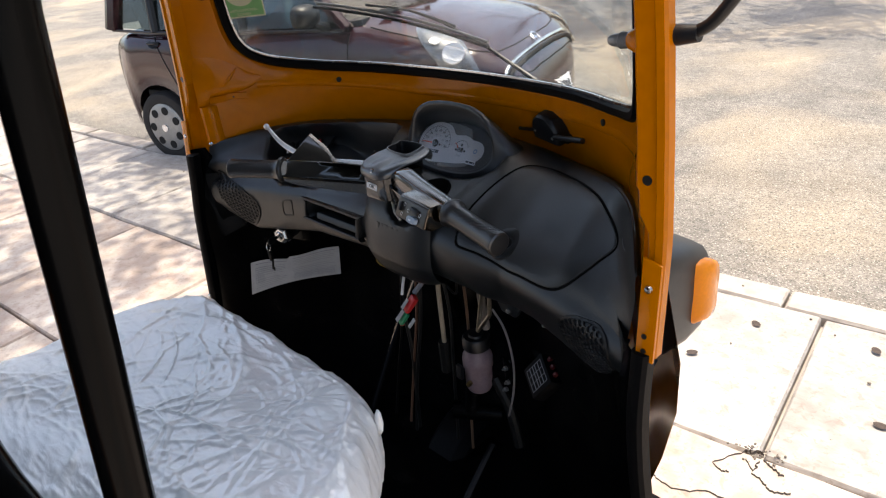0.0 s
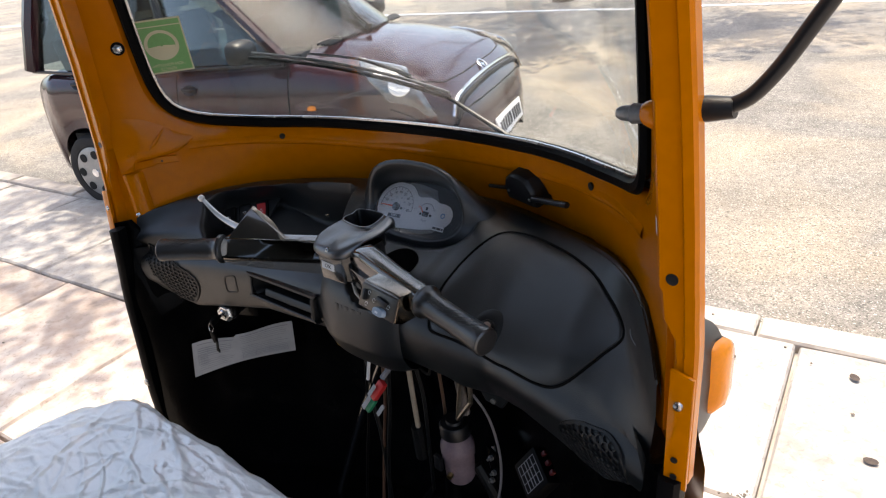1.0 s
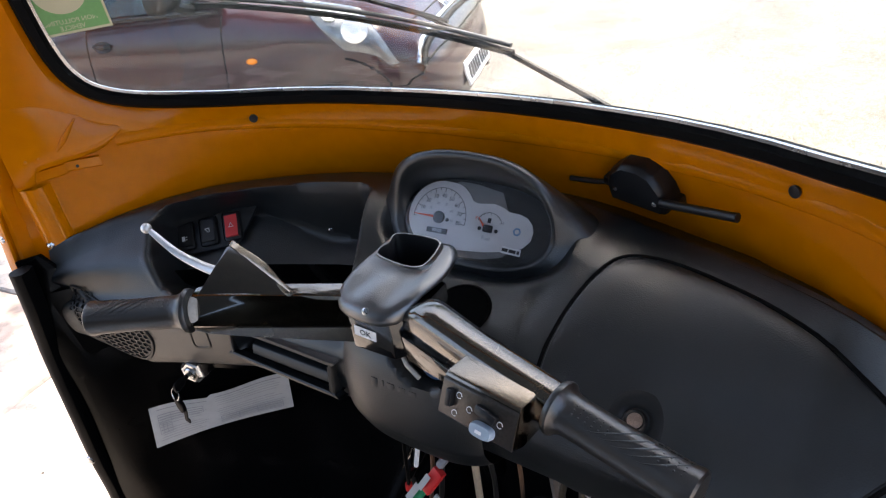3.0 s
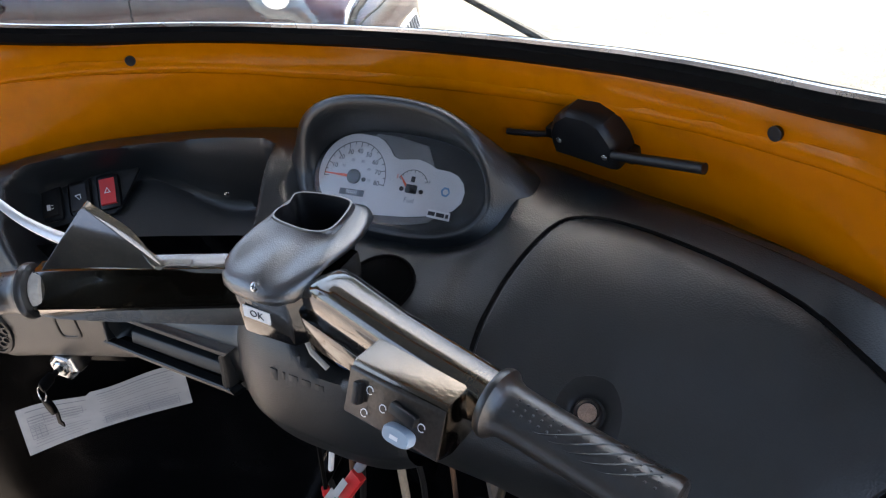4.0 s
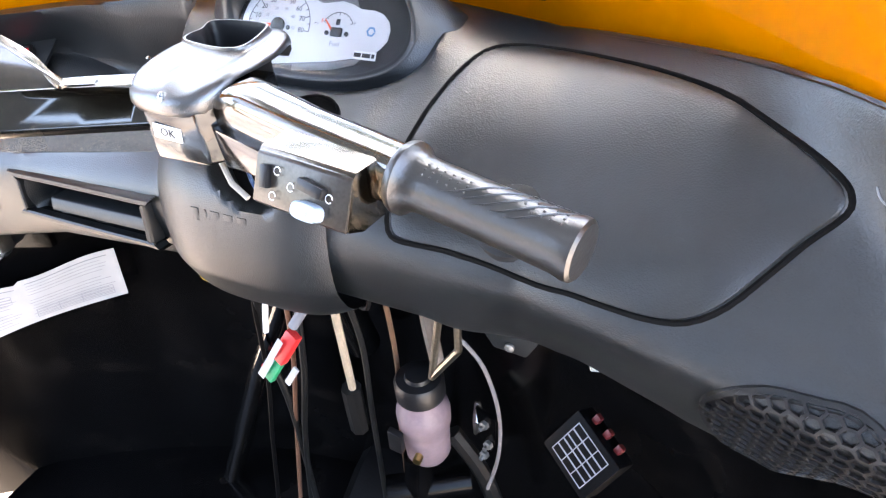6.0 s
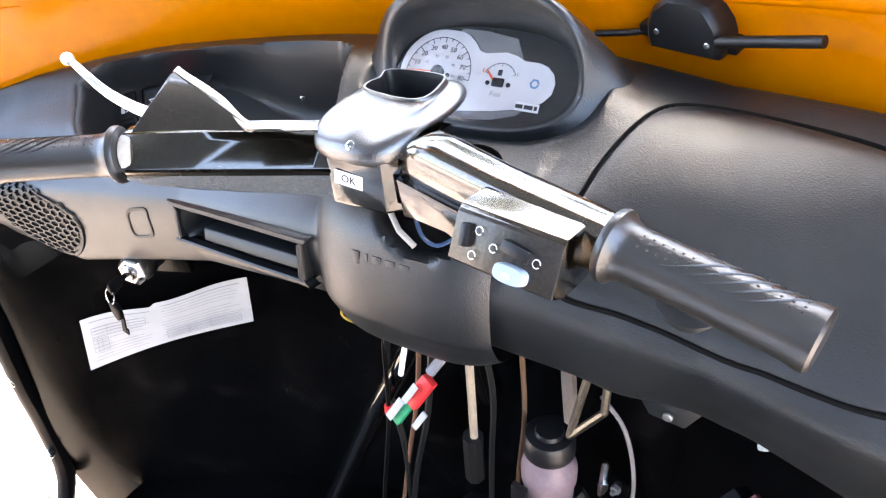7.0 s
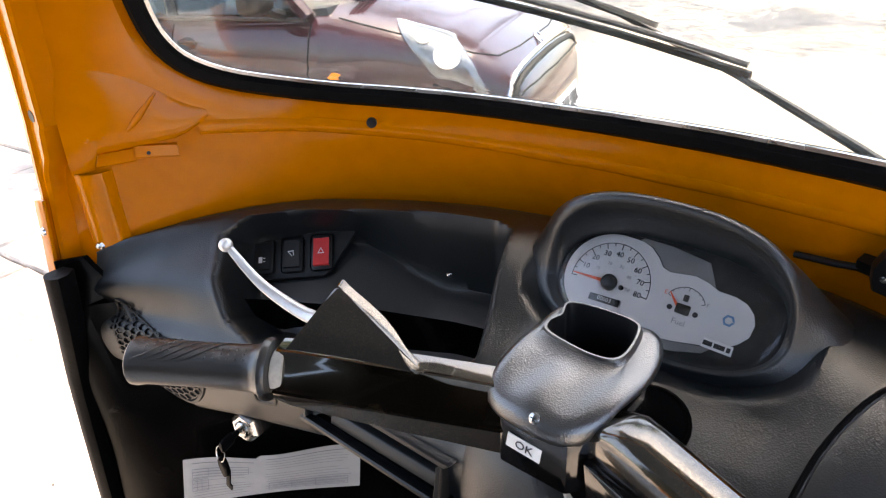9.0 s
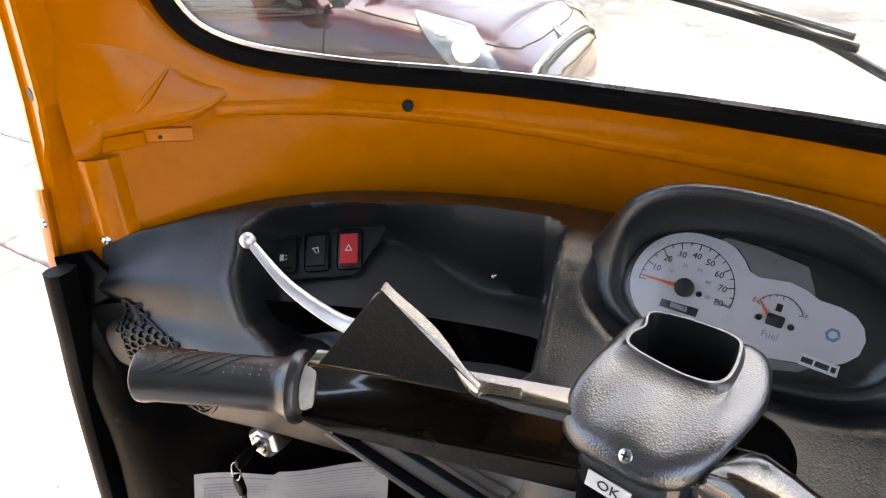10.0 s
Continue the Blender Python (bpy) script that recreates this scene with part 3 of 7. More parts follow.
# pale scuff on the dashboard beside the lid
bm = BM()
tube(bm, smooth_path([dash_at(x, v, .0003) for x, v in ((.530, .198), (.533, .212), (.539, .221), (.548, .226))], 4), [.0003] + [.0007] * 11 + [.0003], 6)
part("scuff", bm, material("pale_scuff", (.22, .23, .24), .7), rick, "pale scuff mark")

# ---- instrument binnacle ----

def gpt(x, y, h=0.0):
    return GC + GX * x + GY * y + GN * h


def superell(a, b, n, k=72):
    out = []
    for i in range(k):
        t = i * math.tau / k
        c, s = math.cos(t), math.sin(t)
        out.append((math.copysign(abs(c) ** (2 / n), c) * a, math.copysign(abs(s) ** (2 / n), s) * b))
    return out


bm = BM()
rows = [[] for _ in range(9)]
for x, y in superell(.111, .055, 2.5, 96):
    c, s = x / .111, y / .055
    up = max(0.0, s)
    h = .002 + .052 * step(s, -.25, 1.0)
    gpy = y + .014 * up
    rows[0].append(gpt(.007 + x, y, -.004))
    rows[1].append(gpt(.006 + x * 1.02, y * 1.02 + .003 * up, h * .55))
    rows[2].append(gpt(.005 + x * 1.045, gpy * 1.03, h - .002))
    rows[3].append(gpt(.004 + x * 1.075, gpy * 1.06 + .001 * up, h + .001))
    rows[4].append(gpt(.003 + x * 1.12, gpy * 1.11 + .003 * up, h + .0005))
    q = gpt(.0 + x * 1.19, gpy * (1.22 if s > 0 else 1.15), h - .004 - .006 * up)
    rows[5].append(q)
    e = gpt(.004 + x * 1.50, y * 1.36, -.016)
    if s > 0:
        t = V(GC.x + .006 + (.182 if c > 0 else .172) * c, -.010 + .100 * s ** .8, 1.168 + .028 * s)
        e = linear(e, t, step(s, 0, .35))
    rows[8].append(e)
    n = (GN * .6 + V(0, 0, .4)).normalized()
    rows[6].append(linear(q, e, .30) + n * (.0015 + .002 * up))
    rows[7].append(linear(q, e, .66) - n * (.002 - .002 * up))
quad_grid(bm, rows, True)
hood = part("binnacle", bm, DASH, rick, "dark grey hooded instrument binnacle", sharp=180)

bm = BM()
prism(bm, [gpt(.007 + x, y, -.004) for x, y in superell(.1125, .0565, 2.5, 48)], GN * .003)
part("gauge_back", bm, BLACK, hood, "black gauge housing")
DIAL = material("dial_face", (0.62, 0.605, 0.61), 0.5, var=0.06, scale=30)
bm = BM()
dial = [(-.049 - .050 * math.cos(t), .001 + .047 * math.sin(t)) for t in np.linspace(-1.65, 1.65, 24)]
dial = dial + [(-.030, .0473), (-.0202, .044), (-.0103, .0364), (-.003, .028), (.006, .0255), (.0297, .029), (.0435, .0262), (.0537, .0215), (.0701, .021), (.081, .0178), (.0892, .0105), (.093, .0012), (.092, -.0108),
               (.0851, -.0197), (.0737, -.0277), (.03, -.037), (-.02, -.043)]
prism(bm, [gpt(x, y, -.001) for x, y in dial], GN * .0008)
face = part("dial", bm, DIAL, hood, "pale grey printed dial face")
bm = BM()
prism(bm, [gpt(x, y, -.001) for x, y in ((-.034, .0485), (-.019, .0445), (-.009, .0365), (-.002, .0285), (.006, .026), (.0297, .0295), (.0435, .0268), (.0505, .0235), (.0445, .034), (.038, .0450), (.0, .0505), (-.03, .0510))], GN * .0004)
GREYP = material("grey_print", (.20, .195, .195), .5, var=.2, scale=60)
part("dial_patch", bm, GREYP, face, "darker grey printed field")
bm = BM()
prism(bm, [gpt(x, y, -.001) for x, y in ((-.02, -.0435), (.03, -.0375), (.066, -.0305), (.058, -.0385), (.03, -.0465), (-.02, -.0510))], GN * .0004)
part("dial_border", bm, GREYP, face, "grey border under the dial")


def arc_bar(bm, cx, cy, r0, r1, t0, t1, k=24, h=.0003):
    a = [(cx + r0 * math.cos(t), cy + r0 * math.sin(t)) for t in np.linspace(t0, t1, k)]
    b = [(cx + r1 * math.cos(t), cy + r1 * math.sin(t)) for t in np.linspace(t1, t0, k)]
    prism(bm, [gpt(x, y, h) for x, y in a + b], GN * .0002)


NC = (-.0485, -.003)
bm = BM()
arc_bar(bm, *NC, .0412, .0419, 3.23, -.107, 40)
for i in range(17):
    t = 3.23 - i * 3.337 / 16
    r0 = .0355 if i % 2 == 0 else .0385
    c, s = math.cos(t), math.sin(t)
    prism(bm, [gpt(NC[0] + c * a - s * b, NC[1] + s * a + c * b, .0003) for a, b in ((r0, -.0004), (.042, -.0004), (.042, .0004), (r0, .0004))], GN * .0002)
part("speed_scale", bm, INK, face, "speed scale ticks")
for i, w in enumerate(("10", "20", "30", "40", "50", "60", "70", "80")):
    t = 3.23 - (i * 2 + 2) * 3.337 / 16
    part("numeral", words(w, .0080, gpt(NC[0] + .0315 * math.cos(t), NC[1] + .0305 * math.sin(t), .0005), GR, .0001), INK, face)
for i, w in enumerate(("10", "20", "30", "40", "50")):
    t = 2.56 - i * .664
    part("numeral", words(w, .005, gpt(NC[0] + .0205 * math.cos(t), NC[1] + .0200 * math.sin(t), .0005), GR, .0001), INKG, face)
bm = BM()
lathe(bm, gpt(*NC, 0), GN, [(0, .0085), (.003, .0085), (.004, .007), (.0042, .001)], 24)
part("needle_hub", bm, BLACK, face)
bm = BM()
d = V(math.cos(3.16), math.sin(3.16), 0)
e = V(-d.y, d.x, 0)
prism(bm, [gpt(NC[0] + d.x * a + e.x * b, NC[1] + d.y * a + e.y * b, .0018) for a, b in ((.006, -.0018), (.040, -.0006), (.040, .0006), (.006, .0018))], GN * .0006)
NEEDLE = material("red_needle", (.75, .10, .03), .4)
part("needle", bm, NEEDLE, face, "red speed needle")
bm = BM()
prism(bm, [gpt(x, y, .0003) for x, y in ((-.0635, -.0255), (-.0305, -.0245), (-.0305, -.0170), (-.0635, -.0185))], GN * .0003)
part("odometer", bm, BLACK, face)
part("numeral", words("00003", .0062, gpt(-.047, -.0212, .0008), GR, .0001), INKW, face)
FC = (.029, -.0055)
bm = BM()
arc_bar(bm, FC[0], FC[1] + .002, .0195, .0202, 2.7, .45, 24)
for i in range(9):
    t = 2.7 - i * 2.25 / 8
    c, s = math.cos(t), math.sin(t)
    prism(bm, [gpt(FC[0] + c * a - s * b, FC[1] + .002 + s * a + c * b, .0003) for a, b in ((.0165 if i % 4 == 0 else .018, -.0003), (.0202, -.0003), (.0202, .0003), (.0165 if i % 4 == 0 else .018, .0003))], GN * .0002)
prism(bm, [gpt(FC[0] + x, FC[1] + y, .0003) for x, y in ((-.003, .008), (.002, .008), (.002, .0145), (-.003, .0145))], GN * .0002)
part("fuel_scale", bm, INK, face, "fuel scale and pump symbol")
bm = BM()
box(bm, gpt(*FC, .001), (.014, .010, .004), GR, .002)
part("fuel_hub", bm, BLACK, face)
bm = BM()
prism(bm, [gpt(FC[0] + x, FC[1] + y, .0018) for x, y in ((-.005, .003), (-.016, .0135), (-.0165, .0125), (-.007, .001))], GN * .0005)
part("fuel_needle", bm, NEEDLE, face, "red fuel needle")
for w, sz, x, y, mt in (("Fuel", .008, .029, -.0185, INKG), ("E", .006, .0085, .006, NEEDLE), ("F", .006, .0495, .005, INKG)):
    part("lettering", words(w, sz, gpt(x, y, .0004), GR, .0001), mt, face)
for x, y in ((.0165, -.0068), (.0415, -.0068), (-.035, -.0045)):
    bm = BM()
    lathe(bm, gpt(x, y, 0), GN, [(0, .0026), (.001, .0026), (.0011, .001)], 12)
    part("tell_tale", bm, BLACK, face)
bm = BM()
arc_bar(bm, .071, -.002, .0035, .0058, 0, math.tau * .98, 7)
part("emblem", bm, material("blue_print", (.12, .24, .42), .5), face, "small blue hexagonal emblem")
bm = BM()
turn = Matrix.Rotation(radians(-1), 3, "Z")
prism(bm, [gpt(*(turn @ V(x, y, 0) + V(.0695, -.028, 0)).xy, .0008) for x, y in ((-.014, -.0046), (.014, -.0046), (.0135, .0046), (-.0135, .0046))], GN * .0003)
tag = part("type_label", bm, WHITE, hood, "small white type label with a dark line of writing")
bm = BM()
for x0, x1 in ((-.013, -.0045), (-.003, .007), (.0085, .012)):
    prism(bm, [gpt(*(turn @ V(x, y, 0) + V(.0695, -.028, 0)).xy, .0012) for x, y in ((x0, -.0022), (x1, -.0022), (x1, .0022), (x0, .0022))], GN * .0002)
part("writing", bm, INK, tag)
LENS = material("clear_cover", (.95, .95, .95), .08, trans=1.0, ior=1.28, bump=.5, bscale=35)
bm = BM()
rows = [[gpt(.007 + x * f, y * f, h) for x, y in superell(.109, .0535, 2.5, 48)] for f, h in ((1, .003), (.9, .0065), (.6, .0085), (.3, .009), (.02, .009))]
rows += [[p - GN * .0012 for p in r] for r in rows[::-1]]
quad_grid(bm, rows + [rows[0]], True)
cover = part("gauge_cover", bm, LENS, hood, "clear gauge cover under loose film")
cover.visible_shadow = False


# gasket in the lid's gap; its black also paints the groove's shade
bm = BM()
lid_line = [dash_at(x, v, -.0016) for x, v in LID_S]
tube(bm, lid_line + lid_line[:1], .0030, 8, False)
part("lid_gasket", bm, material("gasket_rubber", (.003, .003, .003), .8, spec=.1), rick, "black gasket round the glovebox lid, also standing in for the gap's shade")

# ---- steering-column boss under the binnacle ----
bm = BM()
rows = []
for x in np.linspace(-.085, .118, 41):
    f = 1 - abs((x - .0165) / .1015) ** 3.5
    o = .004 + .018 * f
    r = smooth_path([V(x, y - o, z) for y, z in ((-.150, 1.135), (-.178, 1.118), (-.196, 1.09), (-.204, 1.05), (-.204, 1.01), (-.198, .990), (-.186, .970 - .008 * f), (-.165, .958 - .010 * f), (-.12, .958))], 5)
    rim = 1.145 - .053 * max(0.0, 1 - ((x - .047) / .062) ** 2) ** .55
    cut_row = []
    for p in r:
        if p.z > rim:
            deep = min(1.0, (p.z - rim) / .012)
            p = V(p.x, p.y + .030 * deep, rim + .003 - .012 * deep)
        cut_row.append(p)
    rows.append(cut_row)
quad_grid(bm, rows)
bossp = part("column_cover", bm, DASH, rick, "dark grey moulded steering-column cover with raised lettering", sharp=50)
for x, w in ((-.021, .009), (-.008, .003), (.004, .011), (.020, .011), (.036, .011)):
    bm = BM()
    box(bm, (x, -.2210, 1.0775 - .02 * x), (w, .0015, .0135), Matrix.Rotation(radians(-8), 3, "X"), .0006)
    part("raised_letter", bm, DASH, bossp)

# radio slot
bm = BM()
quad_grid(bm, [slot_ring(.009, -.012), slot_ring(.009, .003), slot_ring(.007, .006), slot_ring(.003, .0065), slot_ring(-.001, .005), slot_ring(-.003, .0), slot_ring(-.0035, -.008)], True)
slot = part("radio_slot", bm, DASHS, rick, "dark grey framed empty radio slot", sharp=35)
# the recess's shade is put into a near-black colour on its inner faces
SLOT_SHADE = material("slot_shade", (.003, .003, .003), .8, spec=.1)
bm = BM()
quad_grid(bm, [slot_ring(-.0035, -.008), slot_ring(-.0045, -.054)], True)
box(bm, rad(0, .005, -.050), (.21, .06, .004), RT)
part("slot_back", bm, SLOT_SHADE, slot, "inside of the slot, its shade painted near-black")
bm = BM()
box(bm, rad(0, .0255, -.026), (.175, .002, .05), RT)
part("slot_roof", bm, SLOT_SHADE, slot)
bm = BM()
quad_grid(bm, [[rad(x, z, h) for x in (-.066, -.064, .084, .086)] for z, h in ((-.013, -.006), (.000, -.008), (.002, -.010), (.003, -.040))])
part("slot_tray", bm, DASHS, slot, "grey ledge in the slot", sharp=50)
bm = BM()
quad_grid(bm, [[dash_at(-.366 + x * f - .10 * y, .750 + y * f, h) for x, y in superell(.0175, .052, 4.5, 32)] for f, h in ((1.0, -.001), (1.0, .0012), (.92, .0016), (.82, .0010), (.78, -.0005), (.3, -.0005), (.02, -.0005))], True)
part("blank_plate", bm, DASHS, rick, "small rounded blank switch plate")


# speaker grilles at both ends
def grille(name, outline, label):
    bm = BM()
    rows = []
    cx = sum(x for x, _ in outline) / len(outline)
    cv = sum(v for _, v in outline) / len(outline)
    sm = [(p.x, p.y) for p in smooth_path([(x, v, 0) for x, v in outline], 4, True)]
    for f, h in ((1.13, -.003), (1.09, .003), (1.03, .003), (1.0, -.004)):
        rows.append([dash_at(cx + (x - cx) * f, min(.97, cv + (v - cv) * f), h) for x, v in sm])
    quad_grid(bm, rows, True)
    g = part("speaker_grille", bm, DASHS, rick, label, sharp=60)
    bm = BM()
    quad_grid(bm, [[dash_at(cx + (x - cx) * f, cv + (v - cv) * f, .0008) for x, v in sm] for f in (1.0, .5, .02)], True)
    part("grille_back", bm, BLACK, g)
    bm = BM()
    r = .0068
    x0, x1 = min(x for x, _ in outline), max(x for x, _ in outline)
    poly = [(x, v * ARC) for x, v in sm]
    for i in range(-2, int((x1 - x0) / (r * 1.5)) + 3):
        for j in range(-2, 26):
            px = x0 + i * r * 1.5
            pv = (cv * ARC) + (j - 12) * r * 1.732 + (i % 2) * r * .866
            if inside(poly, px, pv) < -.002:
                continue
            hexa = [(px + r * math.cos(a * math.pi / 3), pv + r * math.sin(a * math.pi / 3)) for a in range(6)]
            quad_grid(bm, [[dash_at(px + (x - px) * f, min(.985, (pv + (y - pv) * f) / ARC), h) for x, y in hexa] for f, h in ((1.0, .0035), (.80, .0035), (.74, .0012))], True)
    part("grille_mesh", bm, BLACK, g, "honeycomb mesh")


grille("left", [(-.580, .44), (-.552, .525), (-.503, .61), (-.470, .69), (-.472, .77), (-.50, .835), (-.54, .82), (-.565, .70), (-.578, .56)], "honeycomb speaker grille beside the clutch grip")
grille("right", [(.462, .688), (.470, .613), (.504, .553), (.544, .533), (.571, .588), (.568, .738), (.545, .845), (.508, .862), (.478, .785)], "honeycomb speaker grille beside the fuse box")

# switch panel with three rockers
SN = V(.36, -.62, .70).normalized()
ST = frame_of(SN, (.66, .74, -.13))


def swp(x, y, h=0.0):
    return V(-.453, -.092, 1.129) + ST @ V(x, y, h)


bm = BM()
prism(bm, [swp(x, y, -.006) for x, y in ((-.062, .012), (-.045, .028), (.0, .034), (.075, .032), (.085, .026), (.050, -.026), (.042, -.031), (-.045, -.031), (-.06, -.018))], ST @ V(0, 0, .006), .0015)
panel = part("switch_panel", bm, DASHS, rick, "dark grey switch panel with three rocker switches")
SYM = [[((-.004, -.004), (.001, -.004), (.001, .004), (-.004, .004)), ((.002, -.003), (.005, -.0025), (.005, -.0015), (.002, -.002)), ((.002, .002), (.005, .0015), (.005, .0025), (.002, .003))],
       [((-.005, .003), (.003, .004), (.004, .003), (-.004, .002)), ((-.005, .003), (-.004, .003), (.002, -.004), (.001, -.004)), ((.002, .003), (.003, .003), (.004, -.003), (.003, -.003))],
       [((0, .005), (-.0045, -.003), (-.0035, -.003), (0, .0035)), ((0, .005), (.0045, -.003), (.0035, -.003), (0, .0035)), ((-.0045, -.003), (.0045, -.003), (.004, -.002), (-.004, -.002))]]
for i, (x, mt, lb) in enumerate(((-.040, BLACK, "black headlamp rocker switch"), (0.0, BLACK, "black wiper rocker switch"), (.040, RED, "red hazard-light rocker switch"))):
    bm = BM()
    box(bm, swp(x, 0, .001), (.031, .050, .008), ST, .007)
    fr = part("switch", bm, BLACK, panel, lb)
    bm = BM()
    quad_grid(bm, [[swp(x + a, b, h) for a in (-.0105, 0, .0105)] for b, h in ((-.0195, .003), (-.018, .008), (-.009, .0075), (0, .0065), (.009, .0065), (.018, .0068), (.0195, .003))])
    part("rocker", bm, mt, fr, sharp=30)
    bm = BM()
    for poly in SYM[i]:
        prism(bm, [swp(x + a, b + (-.006 if i == 0 else 0), .0078) for a, b in poly], ST @ V(0, 0, .0003))
    part("symbol", bm, INKW, fr)
# near-black sheet as shade behind the cut-out, with a pale rod and cable
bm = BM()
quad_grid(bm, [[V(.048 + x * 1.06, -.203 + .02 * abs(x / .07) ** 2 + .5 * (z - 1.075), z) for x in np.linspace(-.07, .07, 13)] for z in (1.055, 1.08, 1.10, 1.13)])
well = part("cover_well", bm, material("gap_shade", (.002, .002, .002), .8, spec=.1), rick, "near-black sheet standing in for the shade inside the column cover")
bm = BM()
tube(bm, [V(.006, -.196, 1.130), V(.028, -.211, 1.115), V(.046, -.214, 1.104)], .0030, 8)
part("pale_rod", bm, DUSTYP, well, "pale rod beside the stem")
bm = BM()
tube(bm, smooth_path([V(.036, -.196, 1.130), V(.050, -.206, 1.112), V(.066, -.207, 1.106), V(.080, -.198, 1.112)], 4), .0020, 8)
part("blue_cable", bm, material("blue_cable_skin", (.02, .05, .12), .4), well, "dark blue cable")
# near-black disc painted as shade where the steering column leaves the dashboard
ov = min((k / 200 for k in range(200)), key=lambda v: abs(dash_at(.046, v).y + .112))
on_d = (dash_at(.046, ov, .02) - dash_at(.046, ov)).normalized()
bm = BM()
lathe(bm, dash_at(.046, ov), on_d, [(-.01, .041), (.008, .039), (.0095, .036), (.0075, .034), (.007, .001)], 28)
part("column_opening", bm, material("hollow_shade", (.002, .002, .002), .9, spec=.05), rick, "near-black disc painted as the shaded opening round the steering column")
# small clip at the back of the pocket
bm = BM()
lathe(bm, dash_at(-.235, .30, -.05), (0, -.6, .8), [(0, .0022), (.006, .0022), (.007, .001)], 10)
tube(bm, [dash_at(-.235, .30, -.048), dash_at(-.2345, .292, -.047)], .0010, 6)
part("clip", bm, STEEL, rick, "small steel clip in the pocket")


# ---- handlebar ----
def flaked(name):
    """Black enamel with fine gold flakes under a clear coat."""
    m = material(name, (.03, .024, .018), .25, metal=1.0, coat=1.0, bump=.012, bscale=22, spread=.05)
    m.node_tree.nodes["Principled BSDF"].inputs["Coat IOR"].default_value = 1.8
    m.node_tree.nodes["Principled BSDF"].inputs["Coat Roughness"].default_value = .07
    n, l = m.node_tree.nodes, m.node_tree.links
    co, vo, rp = n.new("ShaderNodeTexCoord"), n.new("ShaderNodeTexVoronoi"), n.new("ShaderNodeMapRange")
    vo.inputs["Scale"].default_value = 2600
    l.new(co.outputs["Object"], vo.inputs["Vector"])
    sep, mx = n.new("ShaderNodeSeparateColor"), n.new("ShaderNodeMix")
    l.new(vo.outputs["Color"], sep.inputs[0])
    rp.inputs["From Min"].default_value, rp.inputs["From Max"].default_value = .72, 1.0
    l.new(sep.outputs[0], rp.inputs["Value"])
    mx.data_type = "RGBA"
    mx.inputs["A"].default_value, mx.inputs["B"].default_value = (.022, .018, .013, 1), (.22, .17, .105, 1)
    l.new(rp.outputs[0], mx.inputs["Factor"])
    l.new(mx.outputs["Result"], n["Principled BSDF"].inputs["Base Color"])
    return m


bm = BM()
lathe(bm, (.02, -.185, 1.195), (0, .30, -1), [(-.005, .03), (.05, .03), (.06, .024), (.45, .024)], 18)
stem = part("steering_stem", bm, GLOSS, rick, "black steering stem")
# left arm: a tapering beam with a sloping upper face, an upright lower face and a level back ledge
BAR_T = V(.175, .078, .001).normalized()
BAR_S = V(BAR_T.y, -BAR_T.x, 0).normalized()          # towards the rider


def bar_pt(f, a, z):
    """f from 0 at the clutch grip to 1 at the head; a towards the rider."""
    p = linear((-.200, -.304, 0), (-.022, -.2245, 0), f) + BAR_S * a
    return V(p.x, p.y, z)


bm = BM()
rows = []
for f, crease, top, ledge, low, back in ((0, .019, 1.214, .004, 1.172, .022), (.08, .019, 1.215, .004, 1.167, .022), (.35, .018, 1.216, .006, 1.161, .022), (.68, .017, 1.216, .008, 1.156, .022), (.92, .016, 1.215, .009, 1.152, .022), (1, .016, 1.214, .009, 1.151, .022)):
    zc = 1.1855 - .004 * f
    rows.append([bar_pt(f, a, z) for a, z in ((crease, zc - .002), (crease + .001, zc), (crease, zc + .003), (crease - .012, top - .009), (ledge - .004, top - .001), (ledge - .007, top),
                                              (-back + .004, top), (-back, top - .004), (-back, low + .004), (-back + .004, low), (crease - .008, low), (crease - .004, low + .003), (crease - .003, zc - .006))])
quad_grid(bm, rows, True, True)
ARM = flaked("black_flaked_paint")
bar = part("handlebar", bm, ARM, rick, "black flaked-paint cast handlebar", sharp=30)
# triangular plate that carries the lever, in the plane of the upper face, with a folded flange
bm = BM()
TRI = [bar_pt(.015, .009, 1.197), bar_pt(.02, .003, 1.210), V(-.1815, -.249, 1.254), V(-.177, -.2475, 1.2555), V(-.172, -.248, 1.2535), bar_pt(.66, .0035, 1.2165), bar_pt(.67, .003, 1.208)]
prism(bm, TRI, V(.004, .007, -.004), .0012)
tri = part("lever_bracket", bm, ARM, bar, "black triangular lever bracket", sharp=28)
bm = BM()
edge = smooth_path([V(-.182, -.2495, 1.252), V(-.177, -.2475, 1.2565), V(-.168, -.2475, 1.252), V(-.130, -.2465, 1.2345), bar_pt(.61, .003, 1.2195), bar_pt(.67, .002, 1.2170), bar_pt(.78, .002, 1.2165)], 4)
quad_grid(bm, [[p, p + V(-.0035, .0085, .0012), p + V(-.0035, .0085, -.0015), p + V(.0, .0, -.003)] for p in edge], True, True)
part("bracket_flange", bm, ARM, tri, "folded upper edge", sharp=40)
bm = BM()
pts = smooth_path([(-.172, -.240, 1.212), (-.196, -.240, 1.207), (-.234, -.245, 1.205), (-.282, -.253, 1.223), (-.314, -.2595, 1.2535)], 5)
rows = []
for i, p in enumerate(pts):
    f = i / (len(pts) - 1)
    w, h = (.0098 - .0060 * f), (.0088 - .0050 * f)
    rows.append([p + V(0, w * math.cos(k * math.tau / 10), h * math.sin(k * math.tau / 10)) for k in range(10)])
quad_grid(bm, rows, True, True)
